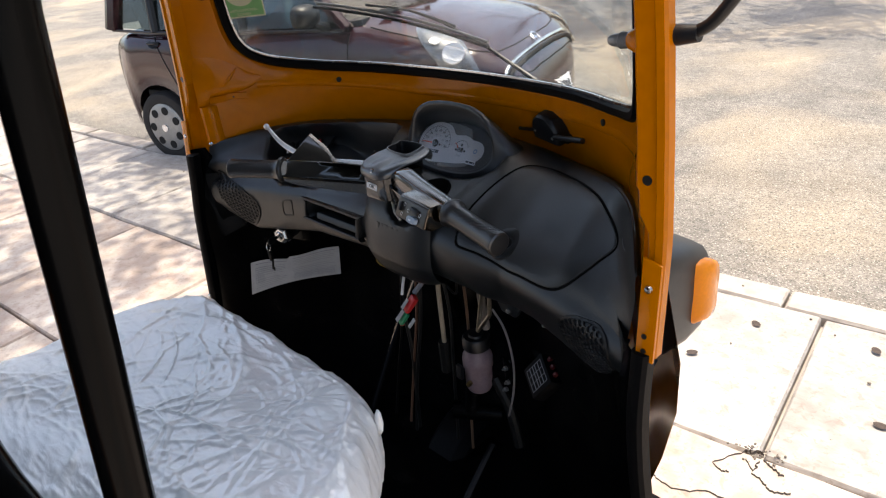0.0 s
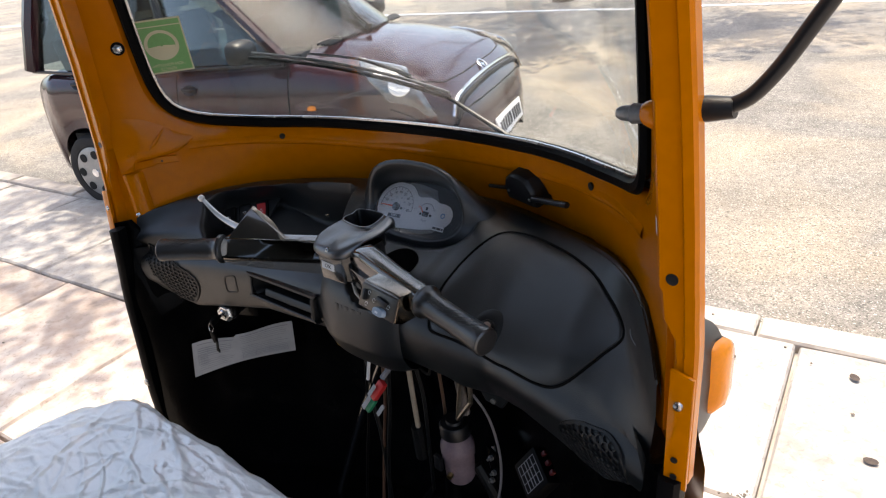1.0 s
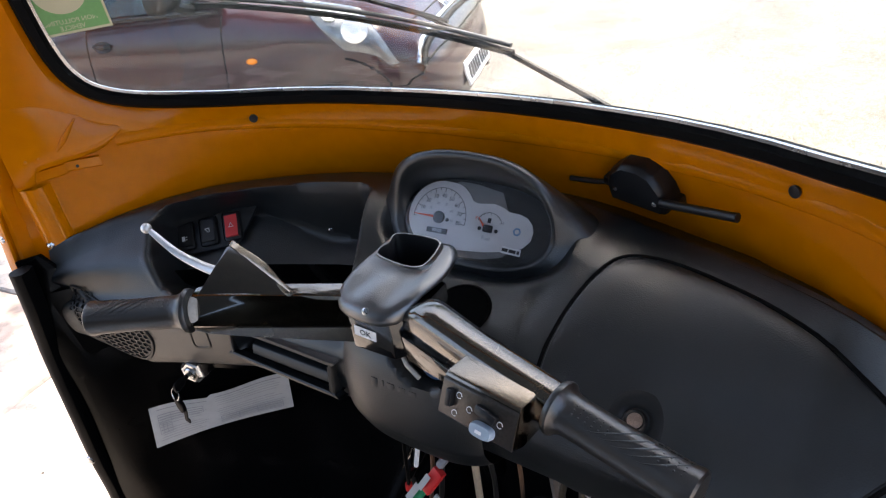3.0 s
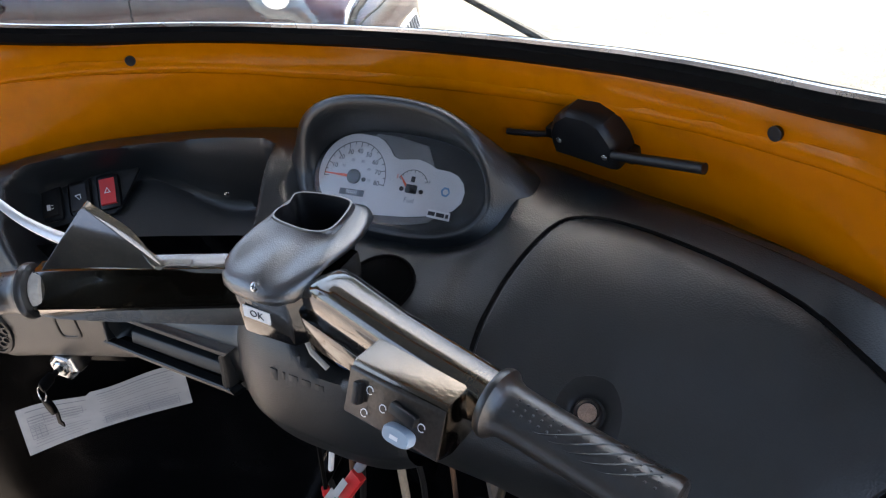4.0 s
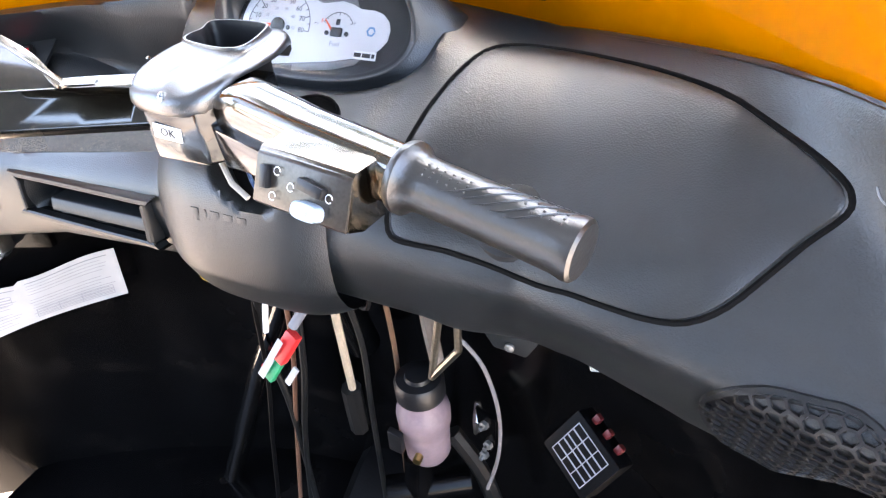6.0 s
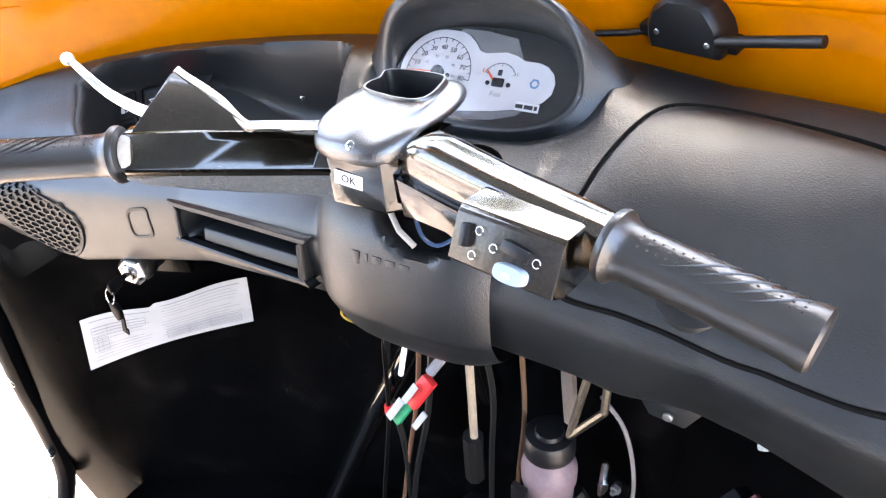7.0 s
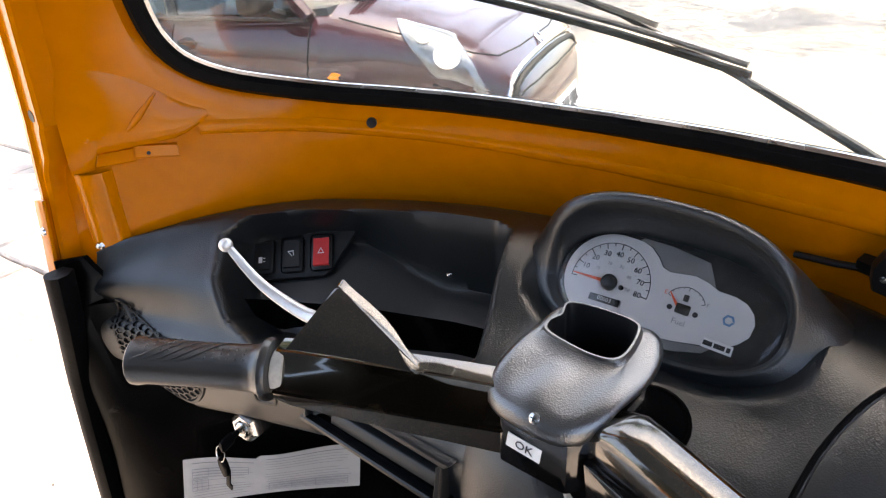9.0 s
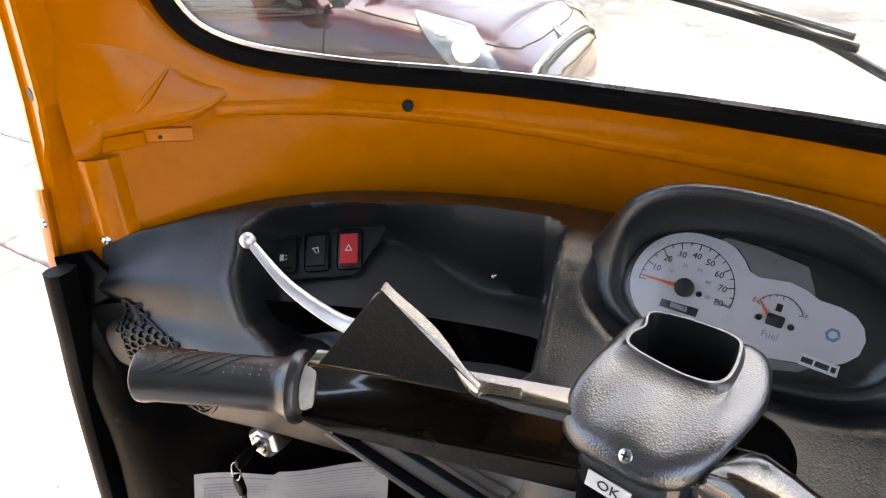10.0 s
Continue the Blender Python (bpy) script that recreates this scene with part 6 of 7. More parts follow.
def body_normal(x, s):
    a, b = (body_at(min(x + .02, 2.8), s) - body_at(x - .02, s)), (body_at(x, min(s + .03, 1)) - body_at(x, max(s - .03, 0)))
    n = a.cross(b)
    return (n if n.dot(V(0, -1, .3) + V(max(0, x - 2.2), 0, 0)) > 0 else -n).normalized()


car = thing("parked_car", tuple(CAR.translation), "small dark maroon hatchback parked beside the kerb", "car")
bm = BM()
xs = sorted(set([-.47, -.45, -.42] + [round(-.36 + .06 * i, 3) for i in range(51)] + [2.73, 2.76, 2.785, 2.80]
                + [xw + ARCH * math.cos(k * math.pi / 12) for xw in (0, 2.23) for k in range(13)]))
ss = [i / 26 for i in range(27)]
rows = []
for x in xs:
    half = [body_at(x, s) for s in ss]
    rows.append(half + [V(p.x, -p.y, p.z) for p in half[-2::-1]])
quad_grid(bm, rows)
for r in (rows[0], rows[-1]):
    bm.faces.new([bm.verts.new(p) for p in r])
bmesh.ops.remove_doubles(bm, verts=bm.verts[:], dist=.0005)
body = part("body", bm, CARP, car, "dark maroon glossy bodywork", m=CAR, sharp=50)
# under-body
bm = BM()
box(bm, (1.15, 0, .42), (3.0, 1.0, .36), bevel=.05)
box(bm, (1.12, 0, .30), (1.6, 1.36, .12), bevel=.03)
part("underbody", bm, SLOT, car, m=CAR)

# greenhouse: roof with posts round the panes
LOW = [(1.98, 0, 1.03), (1.90, -.36, 1.015), (1.72, -.66, .95), (.95, -.70, .945), (.15, -.70, .945), (-.36, -.62, .95), (-.44, 0, .95)]
TOP = [(1.24, 0, 1.55), (1.20, -.32, 1.54), (1.08, -.53, 1.50), (.80, -.57, 1.52), (.10, -.57, 1.52), (-.24, -.50, 1.49), (-.30, 0, 1.50)]


def green(i, j, t):
    a, b = linear(LOW[i], TOP[i], t), linear(LOW[j], TOP[j], t)
    return a, b


def pane(name, corners, mat, parent, label="", thick=.005, m=CAR):
    bm = BM()
    c = [V(p) for p in corners]
    n = (c[1] - c[0]).cross(c[-1] - c[0]).normalized()
    prism(bm, c, n * thick)
    return part(name, bm, mat, parent, label, m=m, sharp=20)


bm = BM()
roof_rows = []
for k, (px, py, pz) in enumerate(TOP):
    roof_rows.append([V(px, py * f, pz + .07 * (1 - f * f) * (1 if abs(py) > 0 else 1)) for f in (1, .8, .5, .2, 0, -.2, -.5, -.8, -1)])
quad_grid(bm, [[V(p.x, (lerp(i, [0, 8], [-1, 1])) * max(abs(TOP[k][1]), .02), p.z) for i, p in enumerate(r)] for k, r in enumerate(roof_rows)])
part("roof", bm, CARP, car, "maroon roof", m=CAR, sharp=60)
for sgn in (1, -1):
    mir = Matrix.Diagonal((1, sgn, 1, 1))
    for i, r0, name in ((2, .035, "front_pillar"), (3, .028, "door_post"), (4, .03, "rear_post"), (5, .06, "rear_pillar")):
        bm = BM()
        tube(bm, [V(LOW[i]), linear(LOW[i], TOP[i], .5) + V(0, -.012, .01), V(TOP[i])], r0, 8)
        bmesh.ops.transform(bm, matrix=mir, verts=bm.verts[:])
        part(name, bm, CARP if i in (2, 5) else BLACK, car, m=CAR)
    for i, nm in ((2, "front_side_window"), (3, "rear_side_window"), (4, "quarter_window")):
        a0, b0 = green(i, i + 1, .02)
        a1, b1 = green(i, i + 1, .96)
        q = [mir @ p for p in (a0, b0, b1, a1)]
        pane(nm, q if sgn > 0 else q[::-1], CGLASS, car, "tinted side window")
    bm = BM()
    tube(bm, [mir @ (V(p) + V(0, -.012, -.004)) for p in LOW[2:6]], .011, 6)
    part("window_sill_trim", bm, BLACK, car, m=CAR)
bm = BM()
quad_grid(bm, [[linear(LOW[i], TOP[i], t) if s > 0 else Matrix.Diagonal((1, -1, 1)) @ linear(LOW[i], TOP[i], t) for i, s in ((2, 1), (1, 1), (0, 1), (1, -1), (2, -1))] for t in (0, .33, .66, .98)])
part("car_windscreen", bm, CGLASS, car, "sloping windscreen", m=CAR, sharp=60)
bm = BM()
quad_grid(bm, [[linear(LOW[i], TOP[i], t) if s > 0 else Matrix.Diagonal((1, -1, 1)) @ linear(LOW[i], TOP[i], t) for i, s in ((5, 1), (6, 1), (5, -1))] for t in (.05, .5, .97)])
part("rear_window", bm, CGLASS, car, m=CAR, sharp=60)

# inside
for y in (-.34, .34):
    for x, h in ((.95, .62), (.1, .55)):
        bm = BM()
        box(bm, (x + .1, y, .60), (.48, .46, .16), bevel=.05)
        box(bm, (x - .17, y, .60 + h / 2), (.13, .46, h), Matrix.Rotation(radians(-12), 3, "Y"), bevel=.05)
        box(bm, (x - .25, y, .72 + h), (.08, .26, .16), bevel=.03)
        part("car_seat", bm, SEATC, car, m=CAR)
bm = BM()
prism(bm, [(1.45, -.62, .78), (1.45, -.62, .96), (1.80, -.62, 1.0), (1.85, -.62, .78)], (0, 1.24, 0), .03)
part("car_dashboard", bm, DASHS, car, m=CAR)
bm = BM()
box(bm, (.85, 0, .50), (2.0, 1.30, .04))
part("car_floor", bm, SLOT, car, m=CAR)

# wheels
for x in (0, 2.23):
    for sgn in (-1, 1):
        y0, r = sgn * .705, .258
        bm = BM()
        lathe(bm, (x, y0, .258), (0, sgn, 0), [(-.15, .17), (-.145, r * .93), (-.12, r), (-.03, r), (-.008, r * .95), (0, r * .86), (-.004, r * .72), (-.02, r * .66), (-.15, r * .66)], 36, False)
        tyre = part("wheel", bm, TYRE, car, "dusty black tyre", m=CAR)
        bm = BM()
        lathe(bm, (x, y0, .258), (0, sgn, 0), [(-.02, r * .70), (-.006, r * .69), (.002, r * .6), (.006, r * .35), (.012, r * .12), (.013, .001)], 36)
        cap = part("hubcap", bm, HUBCAP, tyre, "silver plastic wheel cover", m=CAR)
        if sgn > 0:
            continue
        for k in range(7):
            a = (k + .5) * math.tau / 7
            bm = BM()
            c = V(x + math.cos(a) * r * .50, y0 - .0055, .258 + math.sin(a) * r * .50)
            lathe(bm, c, (0, -1, 0), [(-.004, .030), (.0035, .030), (.0036, .001)], 14)
            bmesh.ops.scale(bm, vec=(1, 1, 1.0), verts=bm.verts[:])
            part("cover_hole", bm, SLOT, cap, m=CAR)
        bm = BM()
        lathe(bm, (x, y0 - .012, .258), (0, -1, 0), [(0, .03), (.006, .028), (.007, .001)], 16)
        part("hub_badge", bm, CHROME, cap, m=CAR)


def patch(name, pts, mat, parent, label="", out=.008, n=10, sharp=60):
    """A piece of skin over the body between four (x, s) corners."""
    bm = BM()
    a, b, c, d = pts
    rows = []
    for i in range(n + 1):
        t = i / n
        l, r = (lerp(t, [0, 1], [a[k], d[k]]) for k in (0, 1)), (lerp(t, [0, 1], [b[k], c[k]]) for k in (0, 1))
        l, r = list(l), list(r)
        rows.append([body_at(l[0] + (r[0] - l[0]) * j / n, l[1] + (r[1] - l[1]) * j / n, out * (.3 if i in (0, n) or j in (0, n) else 1)) for j in range(n + 1)])
    quad_grid(bm, rows)
    return part(name, bm, mat, parent, label, m=CAR, sharp=sharp)


def seam(pts, r=.004, name="shut_line", mat=None, out=-.001, parent=None, mirror=False):
    bm = BM()
    P = []
    for (x0, s0), (x1, s1) in zip(pts, pts[1:]):
        P += [body_at(x0 + (x1 - x0) * k / 6, s0 + (s1 - s0) * k / 6, out) for k in range(6)]
    P.append(body_at(*pts[-1], out))
    if mirror:
        P = [V(p.x, -p.y, p.z) for p in P]
    tube(bm, P, r, 6)
    return part(name, bm, mat or SLOT, parent or body, m=CAR)


# lamps: a clear cover over a silver bowl
GREYL = material("lamp_reflector", (.75, .76, .77), .25, metal=.9)
for sgn in (1, -1):
    mir = Matrix.Diagonal((1, sgn, 1, 1))
    lamp = patch("headlight", [(2.12, .72), (2.36, .36), (2.62, .46), (2.40, .72)], LAMPC, car, "clear tall headlight in silver housing", out=.026)
    if sgn < 0:
        lamp.data.transform(Matrix.Rotation(radians(17.5), 4, "Z") @ mir @ Matrix.Rotation(radians(-17.5), 4, "Z"))
        lamp.data.flip_normals()
        p = body_at(2.45, .45)
        lamp.location = (CAR @ V(p.x, -p.y, p.z)) - ORIGIN[car]
        continue
    patch("lamp_bowl", [(2.135, .705), (2.365, .375), (2.605, .465), (2.40, .705)], material("lamp_inside", (.24, .26, .28), .3, metal=.5, var=.5, scale=22), lamp, "silver reflector", out=.014)
    for (x, s), rr in (((2.42, .54), .065), ((2.30, .60), .035)):
        bm = BM()
        lathe(bm, body_at(x, s, .016), body_normal(x, s), [(0, rr), (.005, rr * .95), (.003, rr * .6), (.006, rr * .2), (.006, .001)], 20)
        part("bulb_ring", bm, GREYL, lamp, m=CAR)
bm = BM()
lathe(bm, body_at(1.871, .42), body_normal(1.871, .42), [(-.003, .03), (.006, .028), (.010, .016), (.011, .001)], 20)
c0 = body_at(1.871, .42)
for v in bm.verts:
    v.co.z = c0.z + (v.co.z - c0.z) * .5
part("side_blinker", bm, ORANGE, car, "small amber side blinker", m=CAR)
# handles and mirror
for x in (1.02, .1):
    bm = BM()
    lathe(bm, body_at(x, .50, .001), body_normal(x, .50), [(-.002, .055), (.003, .055), (.001, .04), (.001, .001)], 24)
    c0 = body_at(x, .50)
    for v in bm.verts:
        v.co.z = c0.z + (v.co.z - c0.z) * .55
    cup = part("handle_cup", bm, BLACK, car, m=CAR)
    bm = BM()
    tube(bm, [c0 + V(-.05, -.004, .006), c0 + V(-.03, -.025, .008), c0 + V(.03, -.025, .008), c0 + V(.05, -.004, .006)], .010, 8)
    part("door_handle", bm, BLACK, cup, "black door handle", m=CAR)
for sgn in (1, -1):
    bm = BM()
    quad_grid(bm, [[V(1.523 + dx, -.83 * sgn + y * f, 1.05 + z * f) for y, z in superell(.100, .066, 3.0, 28)] for dx, f in ((0, .86), (.004, 1.0), (.03, 1.0), (.06, .93), (.085, .74), (.098, .45), (.102, .03))], True, True)
    tube(bm, [V(1.60, -.69 * sgn, .965), V(1.59, -.75 * sgn, .985), V(1.58, -.80 * sgn, 1.01)], .025, 8)
    mm = part("wing_mirror", bm, DASHS, car, "dark grey wing mirror", m=CAR)
    bm = BM()
    box(bm, (1.521, -.83 * sgn, 1.05), (.004, .150, .090))
    part("mirror_glass", bm, CHROME, mm, m=CAR)
# shut lines of doors, bonnet, bumper, fuel flap
seam([(1.74, .60), (1.72, .40), (1.66, .05)], .005)
seam([(.93, .58), (.90, .30), (.88, .03)], .005)
seam([(.10, .58), (.18, .34), (.26, .12)], .005)
for mrr in (False, True):
    seam([(1.86, .66), (2.1, .63), (2.36, .615), (2.52, .64), (2.60, .72), (2.63, .86), (2.635, 1.0)], .005, mirror=mrr)
    seam([(2.36, .30), (2.50, .33), (2.62, .36), (2.70, .46), (2.73, .6), (2.745, .8), (2.75, 1.0)], .006, "bumper_line", mirror=mrr)
seam([(1.6, .10), (1.2, .10), (.4, .10)], .008, "sill_moulding", CARP, .002)
bm = BM()
P = [body_at(2.68, s, .01) for s in (.50, .58, .66, .75, .86, .95, 1.0)]
tube(bm, P + [V(p.x, -p.y, p.z) for p in P[-2::-1]], .012, 8)
part("grille_strip", bm, CHROME, car, "bright strip above the bumper", m=CAR)
bm = BM()
P = [body_at(2.705, s, .002) for s in (.50, .60, .70, .86, 1.0)]
tube(bm, P + [V(p.x, -p.y, p.z) for p in P[-2::-1]], .015, 8)
part("air_slot", bm, SLOT, car, m=CAR)
# ring badge on the nose
bc, bn = body_at(2.656, .999, .006), V(.62, 0, .78)
bm = BM()
a, b, d = basis(bn)
tube(bm, [bc + (a * math.cos(k * math.tau / 20) * .036 + b * math.sin(k * math.tau / 20) * .048) for k in range(21)], .006, 6)
badge = part("badge", bm, CHROME, car, "chrome ring badge", m=CAR)
bm = BM()
fr = frame_of(bn, (0, 1, 0))
box(bm, bc, (.045, .010, .006), fr)
box(bm, bc, (.010, .06, .006), fr)
part("badge_bar", bm, CHROME, badge, m=CAR)
# number plate with plain bars
pn = V(.93, 0, .20).normalized()
pc = V(2.812, 0, .445)
fr = frame_of(pn, (0, 1, 0))
bm = BM()
box(bm, pc, (.50, .125, .012), fr, .003)
plate = part("number_plate", bm, INKW, car, "white number plate", m=CAR)
for i, w in enumerate((.03, .03, .03, .03, .03, .03, .03, .03, .03)):
    bm = BM()
    box(bm, pc + fr @ V(-.19 + i * .047 + (.012 if i > 4 else 0), 0, .0075), (w, .07, .003), fr)
    part("plate_bar", bm, INK, plate, m=CAR)
bm = BM()
tube(bm, [V(2.77, -.25, .43), V(2.77, .25, .43)], .02, 6)
part("plate_bracket", bm, BLACK, car, m=CAR)
# bonnet vents, wiper and its pivot
for y in (-.42, .42):
    bm = BM()
    for k in range(4):
        box(bm, V(1.86 + .018 * k, y, 1.022 - .004 * k), (.008, .22 - .02 * k, .012), Matrix.Rotation(radians(8), 3, "Y"))
    part("bonnet_vent", bm, BLACK, car, m=CAR)
bm = BM()
tube(bm, [V(1.97, -.10, 1.06), V(1.84, -.02, 1.13), V(1.70, .10, 1.235), V(1.62, .25, 1.285)], .009, 6)
arm = part("car_wiper", bm, BLACK, car, "black wiper arm", m=CAR)
bm = BM()
lathe(bm, V(1.97, -.10, 1.03), V(.5, 0, 1), [(0, .022), (.035, .018), (.04, .001)], 12)
part("wiper_pivot", bm, BLACK, arm, m=CAR)

# ---- trees beside the road ----
BARK = material("bark", (0.12, 0.085, 0.06), 0.95, var=0.5, scale=6, bump=0.9, bscale=40)
LEAF = material("leaf", (0.055, 0.10, 0.022), 0.5, var=0.45, scale=3)


def street_tree(at, height, clusters, leaf, label, seed):
    rng = random.Random(seed)
    t = thing("street_tree", at, label, "tree", "trees along the road")
    base = V(at)
    bm = BM()
    fork = base + V(.15, .1, height * .45)
    tube(bm, smooth_path([base - V(0, 0, .05), base + V(.05, .0, .4), base + V(.02, .06, height * .25), fork], 6), [.22 - .11 * i / 18 for i in range(19)], 12)
    trunk = part("trunk", bm, BARK, t, m=Matrix())
    for c, r, *many in clusters:
        c = V(c)
        bm = BM()
        mid = (fork + c) / 2 + V(rng.uniform(-.3, .3), rng.uniform(-.3, .3), .35)
        tube(bm, smooth_path([fork - V(0, 0, .25), mid, c + V(0, 0, r * .3)], 6), [.085 - .07 * i / 12 for i in range(13)], 8)
        for k in range(6):
            d = V(rng.gauss(0, 1), rng.gauss(0, 1), rng.gauss(0, .6)).normalized()
            tube(bm, [c + V(0, 0, -r * .1), c + d * r * .45 + V(0, 0, .1), c + d * r * .95], [.022, .012, .004], 5)
        part("limb", bm, BARK, t, m=Matrix())
        verts, faces = [], []
        n = many[0] if many else int(leaf * r * r)
        for k in range(n):
            # leaves hang in sprays, thinner towards the rim
            if k % 14 == 0:
                d = V(rng.gauss(0, 1), rng.gauss(0, 1), rng.gauss(0, .75)).normalized()
                hub = c + d * r * rng.uniform(.15, 1.12)
            p = hub + V(rng.gauss(0, .13), rng.gauss(0, .13), rng.gauss(0, .09)) * r ** .5
            L, W = rng.uniform(.09, .17), rng.uniform(.035, .06)
            a = V(rng.gauss(0, 1), rng.gauss(0, 1), rng.gauss(-.5, .5)).normalized()
            b = a.cross(V(rng.gauss(0, .5), rng.gauss(0, .5), 1)).normalized()
            i = len(verts)
            verts += [p, p + a * L * .45 + b * W, p + a * L, p + a * L * .45 - b * W]
            faces.append((i, i + 1, i + 2, i + 3))
        me = bpy.data.meshes.new("crown")
        me.from_pydata([v - base for v in verts], [], faces)
        me.materials.append(LEAF)
        ob = new("crown", me)
        ob.parent = t
        tagged(ob, kind="stuff")
    return t


street_tree((9.4, 1.0, -.05), 6.4, [((7.7, 4.2, 6.6), 1.4), ((6.3, 6.0, 7.0), 1.3), ((8.6, 2.2, 6.8), 1.0)],
            800, "leafy roadside tree with a forked trunk", 3)
street_tree((.5, -4.4, -.05), 6.0, [((3.10, -.63, 6.15), .16, 190), ((2.89, -.58, 6.28), .16, 190), ((3.31, -.68, 6.02), .16, 190), ((-.3, -.5, 6.4), 1.2),
                                    ((1.6, -2.6, 6.0), .9), ((.8, -4.5, 6.8), 1.6), ((-1.6, -3.0, 6.4), 1.4)],
            800, "leafy tree on the pavement behind the rickshaw", 11)
street_tree((-5.4, -2.4, -.05), 6.2, [((-3.0, .6, 6.1), 1.3), ((-3.9, 2.1, 6.3), 1.25, 330), ((-5.2, 2.5, 6.6), 1.1, 300), ((-4.4, -1.2, 6.6), 1.5), ((-6.2, -2.6, 7.0), 1.7)],
            800, "leafy tree on the pavement beyond the car", 17)
street_tree((8.5, 10.4, -.05), 7.0, [((4.6, 9.0, 6.8), 1.6), ((6.4, 10.2, 7.6), 1.7), ((8.6, 10.4, 8.4), 2.0), ((10.3, 8.6, 7.6), 1.8)],
            700, "tall leafy tree across the road", 5)
street_tree((-5.6, 10.4, -.05), 6.6, [((-2.2, 9.6, 6.8), 1.5), ((-5.8, 10.9, 7.8), 2.0), ((-8.0, 9.2, 7.2), 1.8), ((-4.4, 8.4, 6.6), 1.5)],
            700, "leafy tree shading the road", 8)

# ---- paving, in the kerb's axes ----


def slab_material(name, color, color2, bump):
    """Weathered slab: each stone has a tone of its own."""
    m = material(name, color, .92, var=.35, scale=1.6, bump=bump, bscale=55, color2=color2)
    n, l = m.node_tree.nodes, m.node_tree.links
    b = n["Principled BSDF"]
    src = b.inputs["Base Color"].links[0].from_socket
    info = n.new("ShaderNodeObjectInfo")
    hue = n.new("ShaderNodeHueSaturation")
    mr = n.new("ShaderNodeMapRange")
    mr.inputs["To Min"].default_value, mr.inputs["To Max"].default_value = .82, 1.12
    l.new(info.outputs["Random"], mr.inputs["Value"])
    l.new(mr.outputs[0], hue.inputs["Value"])
    l.new(src, hue.inputs["Color"])
    st = n.new("ShaderNodeTexNoise")
    st.inputs["Scale"].default_value, st.inputs["Detail"].default_value, st.inputs["Distortion"].default_value = .9, 9, .8
    geo = n.new("ShaderNodeNewGeometry")
    l.new(geo.outputs["Position"], st.inputs["Vector"])
    mask = n.new("ShaderNodeMapRange")
    mask.inputs["From Min"].default_value, mask.inputs["From Max"].default_value = .5, .68
    l.new(st.outputs["Fac"], mask.inputs["Value"])
    mix = n.new("ShaderNodeMix")
    mix.data_type = "RGBA"
    mix.inputs["B"].default_value = (*(c * .62 for c in color2), 1)
    fac = n.new("ShaderNodeMath")
    fac.operation = "MULTIPLY"
    fac.inputs[1].default_value = .65
    l.new(mask.outputs[0], fac.inputs[0])
    l.new(fac.outputs[0], mix.inputs["Factor"])
    l.new(hue.outputs[0], mix.inputs["A"])
    l.new(mix.outputs["Result"], b.inputs["Base Color"])
    return m


SLAB = slab_material("concrete_slab", (.50, .47, .43), (.33, .30, .27), .9)
SLABR = slab_material("reddish_weathered_slab", (.53, .475, .42), (.37, .29, .24), 1.0)
for slabm in (SLAB, SLABR):
    overlay(slabm, (.17, .13, .10), 13, .60, .68, .35)
    overlay(slabm, (.22, .18, .15), 60, .58, .66, .4, 4)
KERBM = slab_material("kerb_stone", (.50, .46, .41), (.34, .30, .26), .7)
pave = tagged(new("pavement"), "pale weathered concrete slab pavement with dark joints", "pavement", kind="structure")
pave.matrix_world = G
rng = random.Random(4)


def slab_mesh(w, d, h, mat, name, seed):
    rr = random.Random(seed)
    bm = BM()
    e = .012
    k = 6
    lower = [[V(-w / 2, -d / 2, -h), V(w / 2, -d / 2, -h), V(w / 2, d / 2, -h), V(-w / 2, d / 2, -h)]]
    def rim(inset, z, wob):
        pts = []
        cs = [(-1, -1), (1, -1), (1, 1), (-1, 1)]
        for i in range(4):
            p, q = cs[i], cs[(i + 1) % 4]
            for j in range(k):
                t = j / k
                x, y = p[0] + (q[0] - p[0]) * t, p[1] + (q[1] - p[1]) * t
                pts.append(V(x * (w / 2 - inset - rr.uniform(0, wob)), y * (d / 2 - inset - rr.uniform(0, wob)), z + rr.uniform(-.0015, .0015)))
        return pts
    quad_grid(bm, [rim(0, -h, 0), rim(.001, -e, .002), rim(e * .6, 0, .005)], True)
    bm.faces.new(list(bm.verts)[-4 * k:])
    bmesh.ops.recalc_face_normals(bm, faces=bm.faces[:])
    me = bpy.data.meshes.new(name)
    bm.to_mesh(me)
    bm.free()
    me.materials.append(mat)
    return me


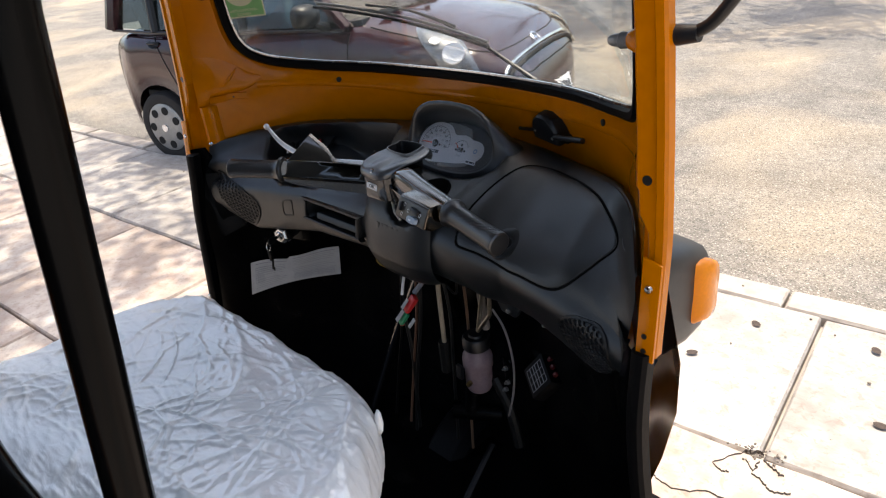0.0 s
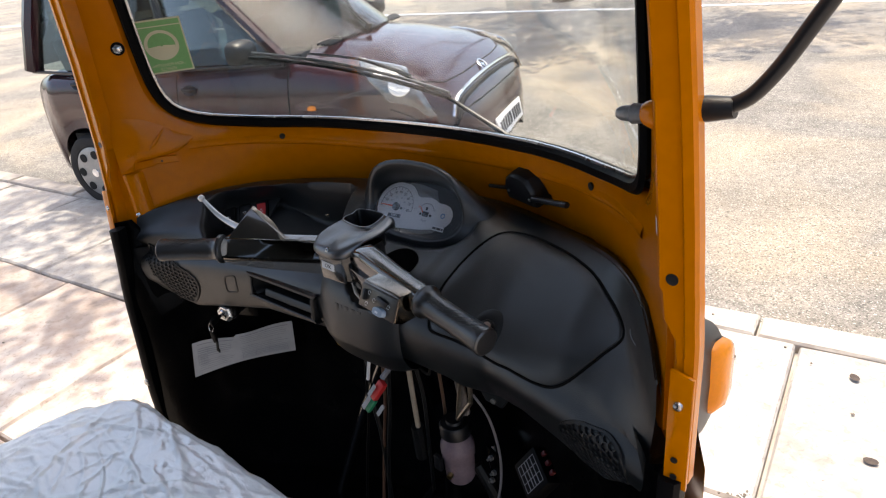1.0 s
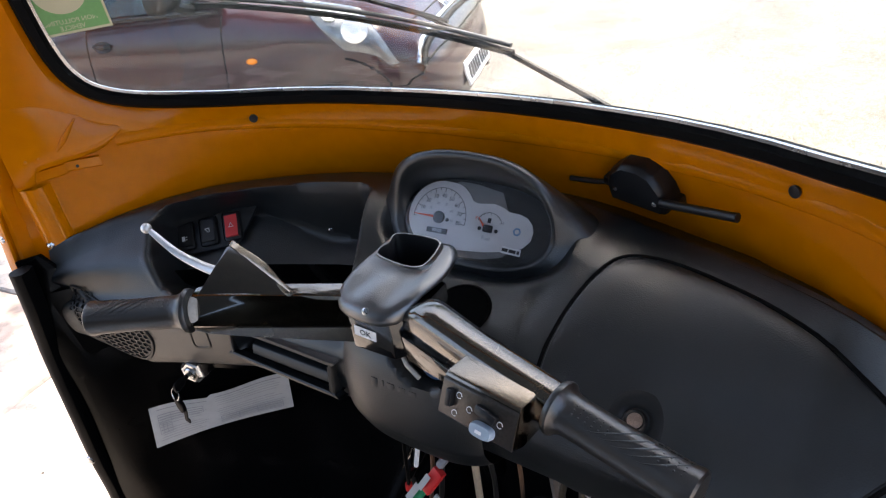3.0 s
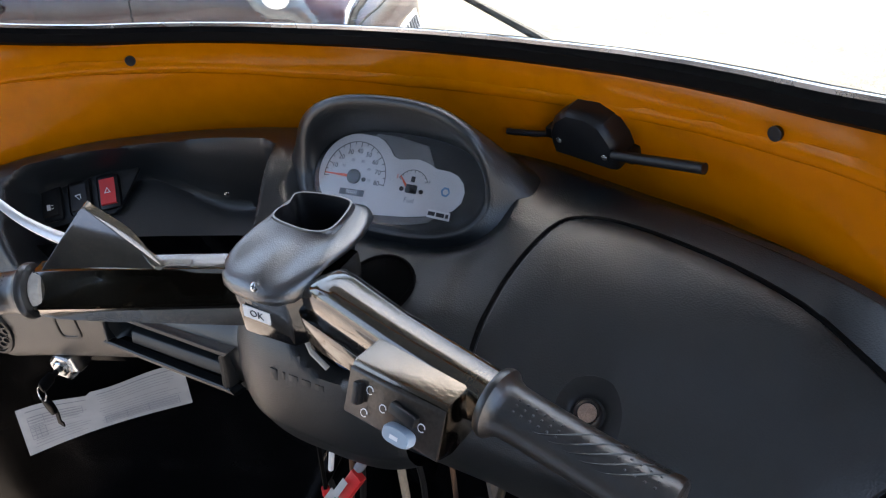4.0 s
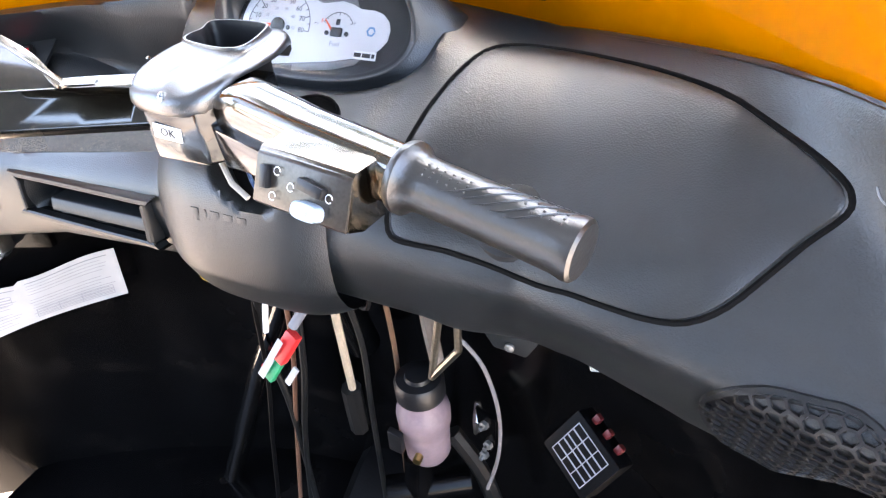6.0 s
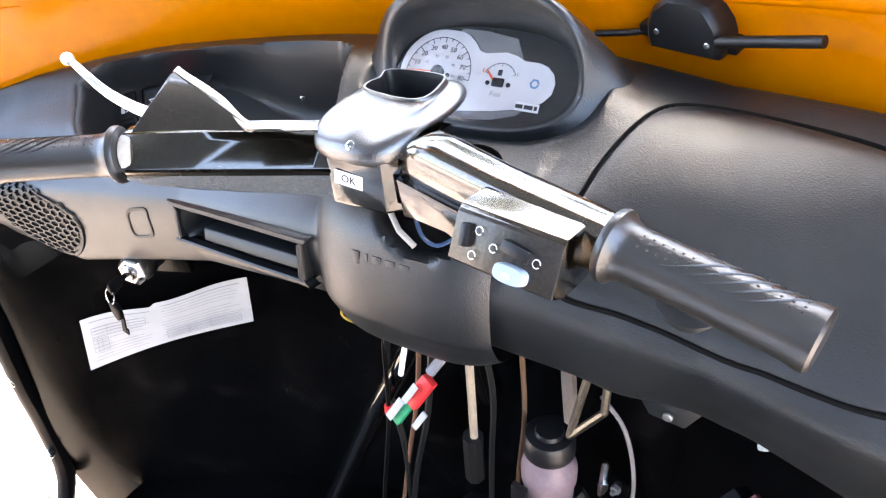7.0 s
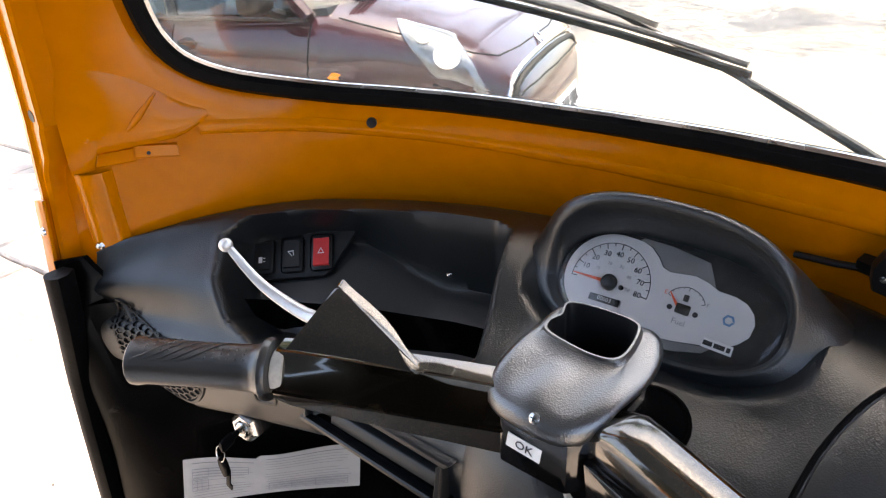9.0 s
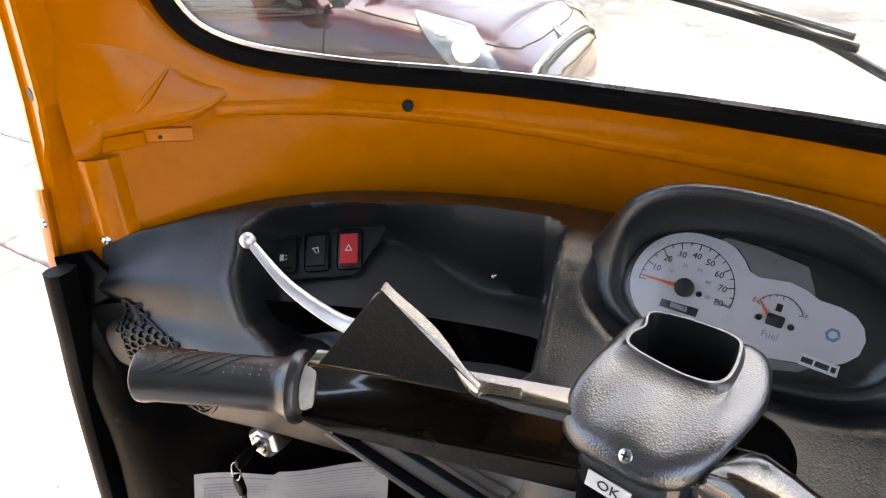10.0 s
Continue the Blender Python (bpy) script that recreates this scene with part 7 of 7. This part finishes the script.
JOINT = .36
SW = .94
ROWS = [(-.158, -1.0, SLAB), (-1.008, -1.86, SLABR), (-1.868, -2.72, SLABR), (-2.728, -3.58, SLAB), (-3.588, -4.44, SLABR)]
shapes = {}
for ri, (y0, y1, mat) in enumerate(ROWS):
    for v in range(3):
        shapes[ri, v] = slab_mesh(SW - .010, y0 - y1, .045, mat, "slab", ri * 7 + v)
kerbs = [slab_mesh(SW - .008, .148, .10, KERBM, "kerb_stone", 90 + v) for v in range(3)]
for i in range(-13, 8):
    x = JOINT + SW * (i + .5)
    ob = new("kerb_stone", kerbs[rng.randrange(3)])
    ob.parent = pave
    ob.location = (x - .15, -.075, rng.uniform(-.004, .003))
    ob.rotation_euler = (rng.gauss(0, .004), rng.gauss(0, .004), 0)
    for ri, (y0, y1, mat) in enumerate(ROWS):
        ob = new("slab", shapes[ri, rng.randrange(3)])
        ob.parent = pave
        ob.location = (x + (.0 if ri == 0 else .31 * (ri % 2)), (y0 + y1) / 2, rng.uniform(-.004, .003))
        ob.rotation_euler = (rng.gauss(0, .004), rng.gauss(0, .004), rng.gauss(0, .002))

# loose grit, broken mortar and dry leaves
GRIT = material("grit", (.20, .17, .14), .95, var=.5, scale=30)
bm = BM()
for k in range(180):
    if k < 50:
        x, y = JOINT + rng.gauss(-.01, .035), -1.0 + rng.gauss(0, .02)
    else:
        x, y = rng.uniform(-6, 3), rng.uniform(-3.2, -.02)
    r = rng.uniform(.001, .005) if k < 50 else rng.uniform(.0015, .006)
    q = bmesh.ops.create_icosphere(bm, subdivisions=1, radius=r)["verts"]
    for v in q:
        v.co = V(v.co.x * rng.uniform(.7, 1.3), v.co.y * rng.uniform(.7, 1.3), v.co.z * .7) + V(x, y, r * .5)
tagged(part("grit", bm, GRIT, m=G), "grey grit and crumbs on the paving", "grit", kind="stuff")
DRY = material("dry_leaf", (.07, .05, .04), .8, var=.4, scale=40)
for x, y in ((.02, -.62), (.16, -.33), (.62, -.70), (.80, -.42), (-.1, -.85), (.95, -.62), (.55, -.30)):
    bm = BM()
    lathe(bm, V(0, 0, 0), (0, 0, 1), [(0, .001), (.001, .012), (.003, .015), (.004, .010), (.003, .001)], 9)
    for v in bm.verts:
        v.co.x *= 1.4
        v.co.z += 2.5 * v.co.x ** 2 + .001
    bmesh.ops.rotate(bm, verts=bm.verts[:], matrix=Matrix.Rotation(rng.uniform(0, 6), 3, "Z"))
    bmesh.ops.translate(bm, verts=bm.verts[:], vec=V(x, y, .001))
    tagged(part("dry_leaf", bm, DRY, m=G), "small dark dry leaf on the paving", "leaf", "dry leaves on the paving")
# cracks running out from the end of the slab joint
ORIGIN[pave] = Vector()
CRACKM = material("cracked_edge", (.16, .14, .12), .95, var=.4, scale=40)
CRACKS = [[(.252, -1.108), (.285, -1.06), (.319, -1.01), (.353, -.99), (.367, -1.001)], [(.373, -1.023), (.396, -1.035), (.42, -1.053), (.433, -1.055)],
          [(.361, -1.091), (.388, -1.103), (.412, -1.125), (.439, -1.126), (.467, -1.111)], [(.089, -1.256), (.127, -1.244), (.175, -1.259), (.215, -1.258), (.273, -1.221), (.321, -1.224)],
          [(.252, -1.108), (.282, -1.126), (.304, -1.119)], [(.328, -1.044), (.357, -1.078), (.364, -1.029)]]
for line in CRACKS:
    bm = BM()
    pts = [V(x, y, 0) for x, y in line]
    fine = [a.lerp(b, f / 6) for a, b in zip(pts, pts[1:]) for f in range(6)] + [pts[-1]]
    rows = []
    for i, p in enumerate(fine):
        w = rng.uniform(.0003, .0011) * min(1, .3 + .7 * math.sin(math.pi * i / (len(fine) - 1)))
        q = p + V(rng.gauss(0, .0022), rng.gauss(0, .0022), 0)
        rows.append([q + V(w * .5, w, .0062), q + V(-w * .5, -w, .0062), q + V(-w * .5, -w, -.01), q + V(w * .5, w, -.01)])
    quad_grid(bm, rows, True, True)
    part("crack", bm, CRACKM, pave, m=Matrix())
# painted line on the road
bm = BM()
box(bm, (-14, 8.2, -.04), (30, .12, .004))
tagged(part("road_line", bm, INKW, m=G), "worn white line painted on the road", "road marking", kind="structure")
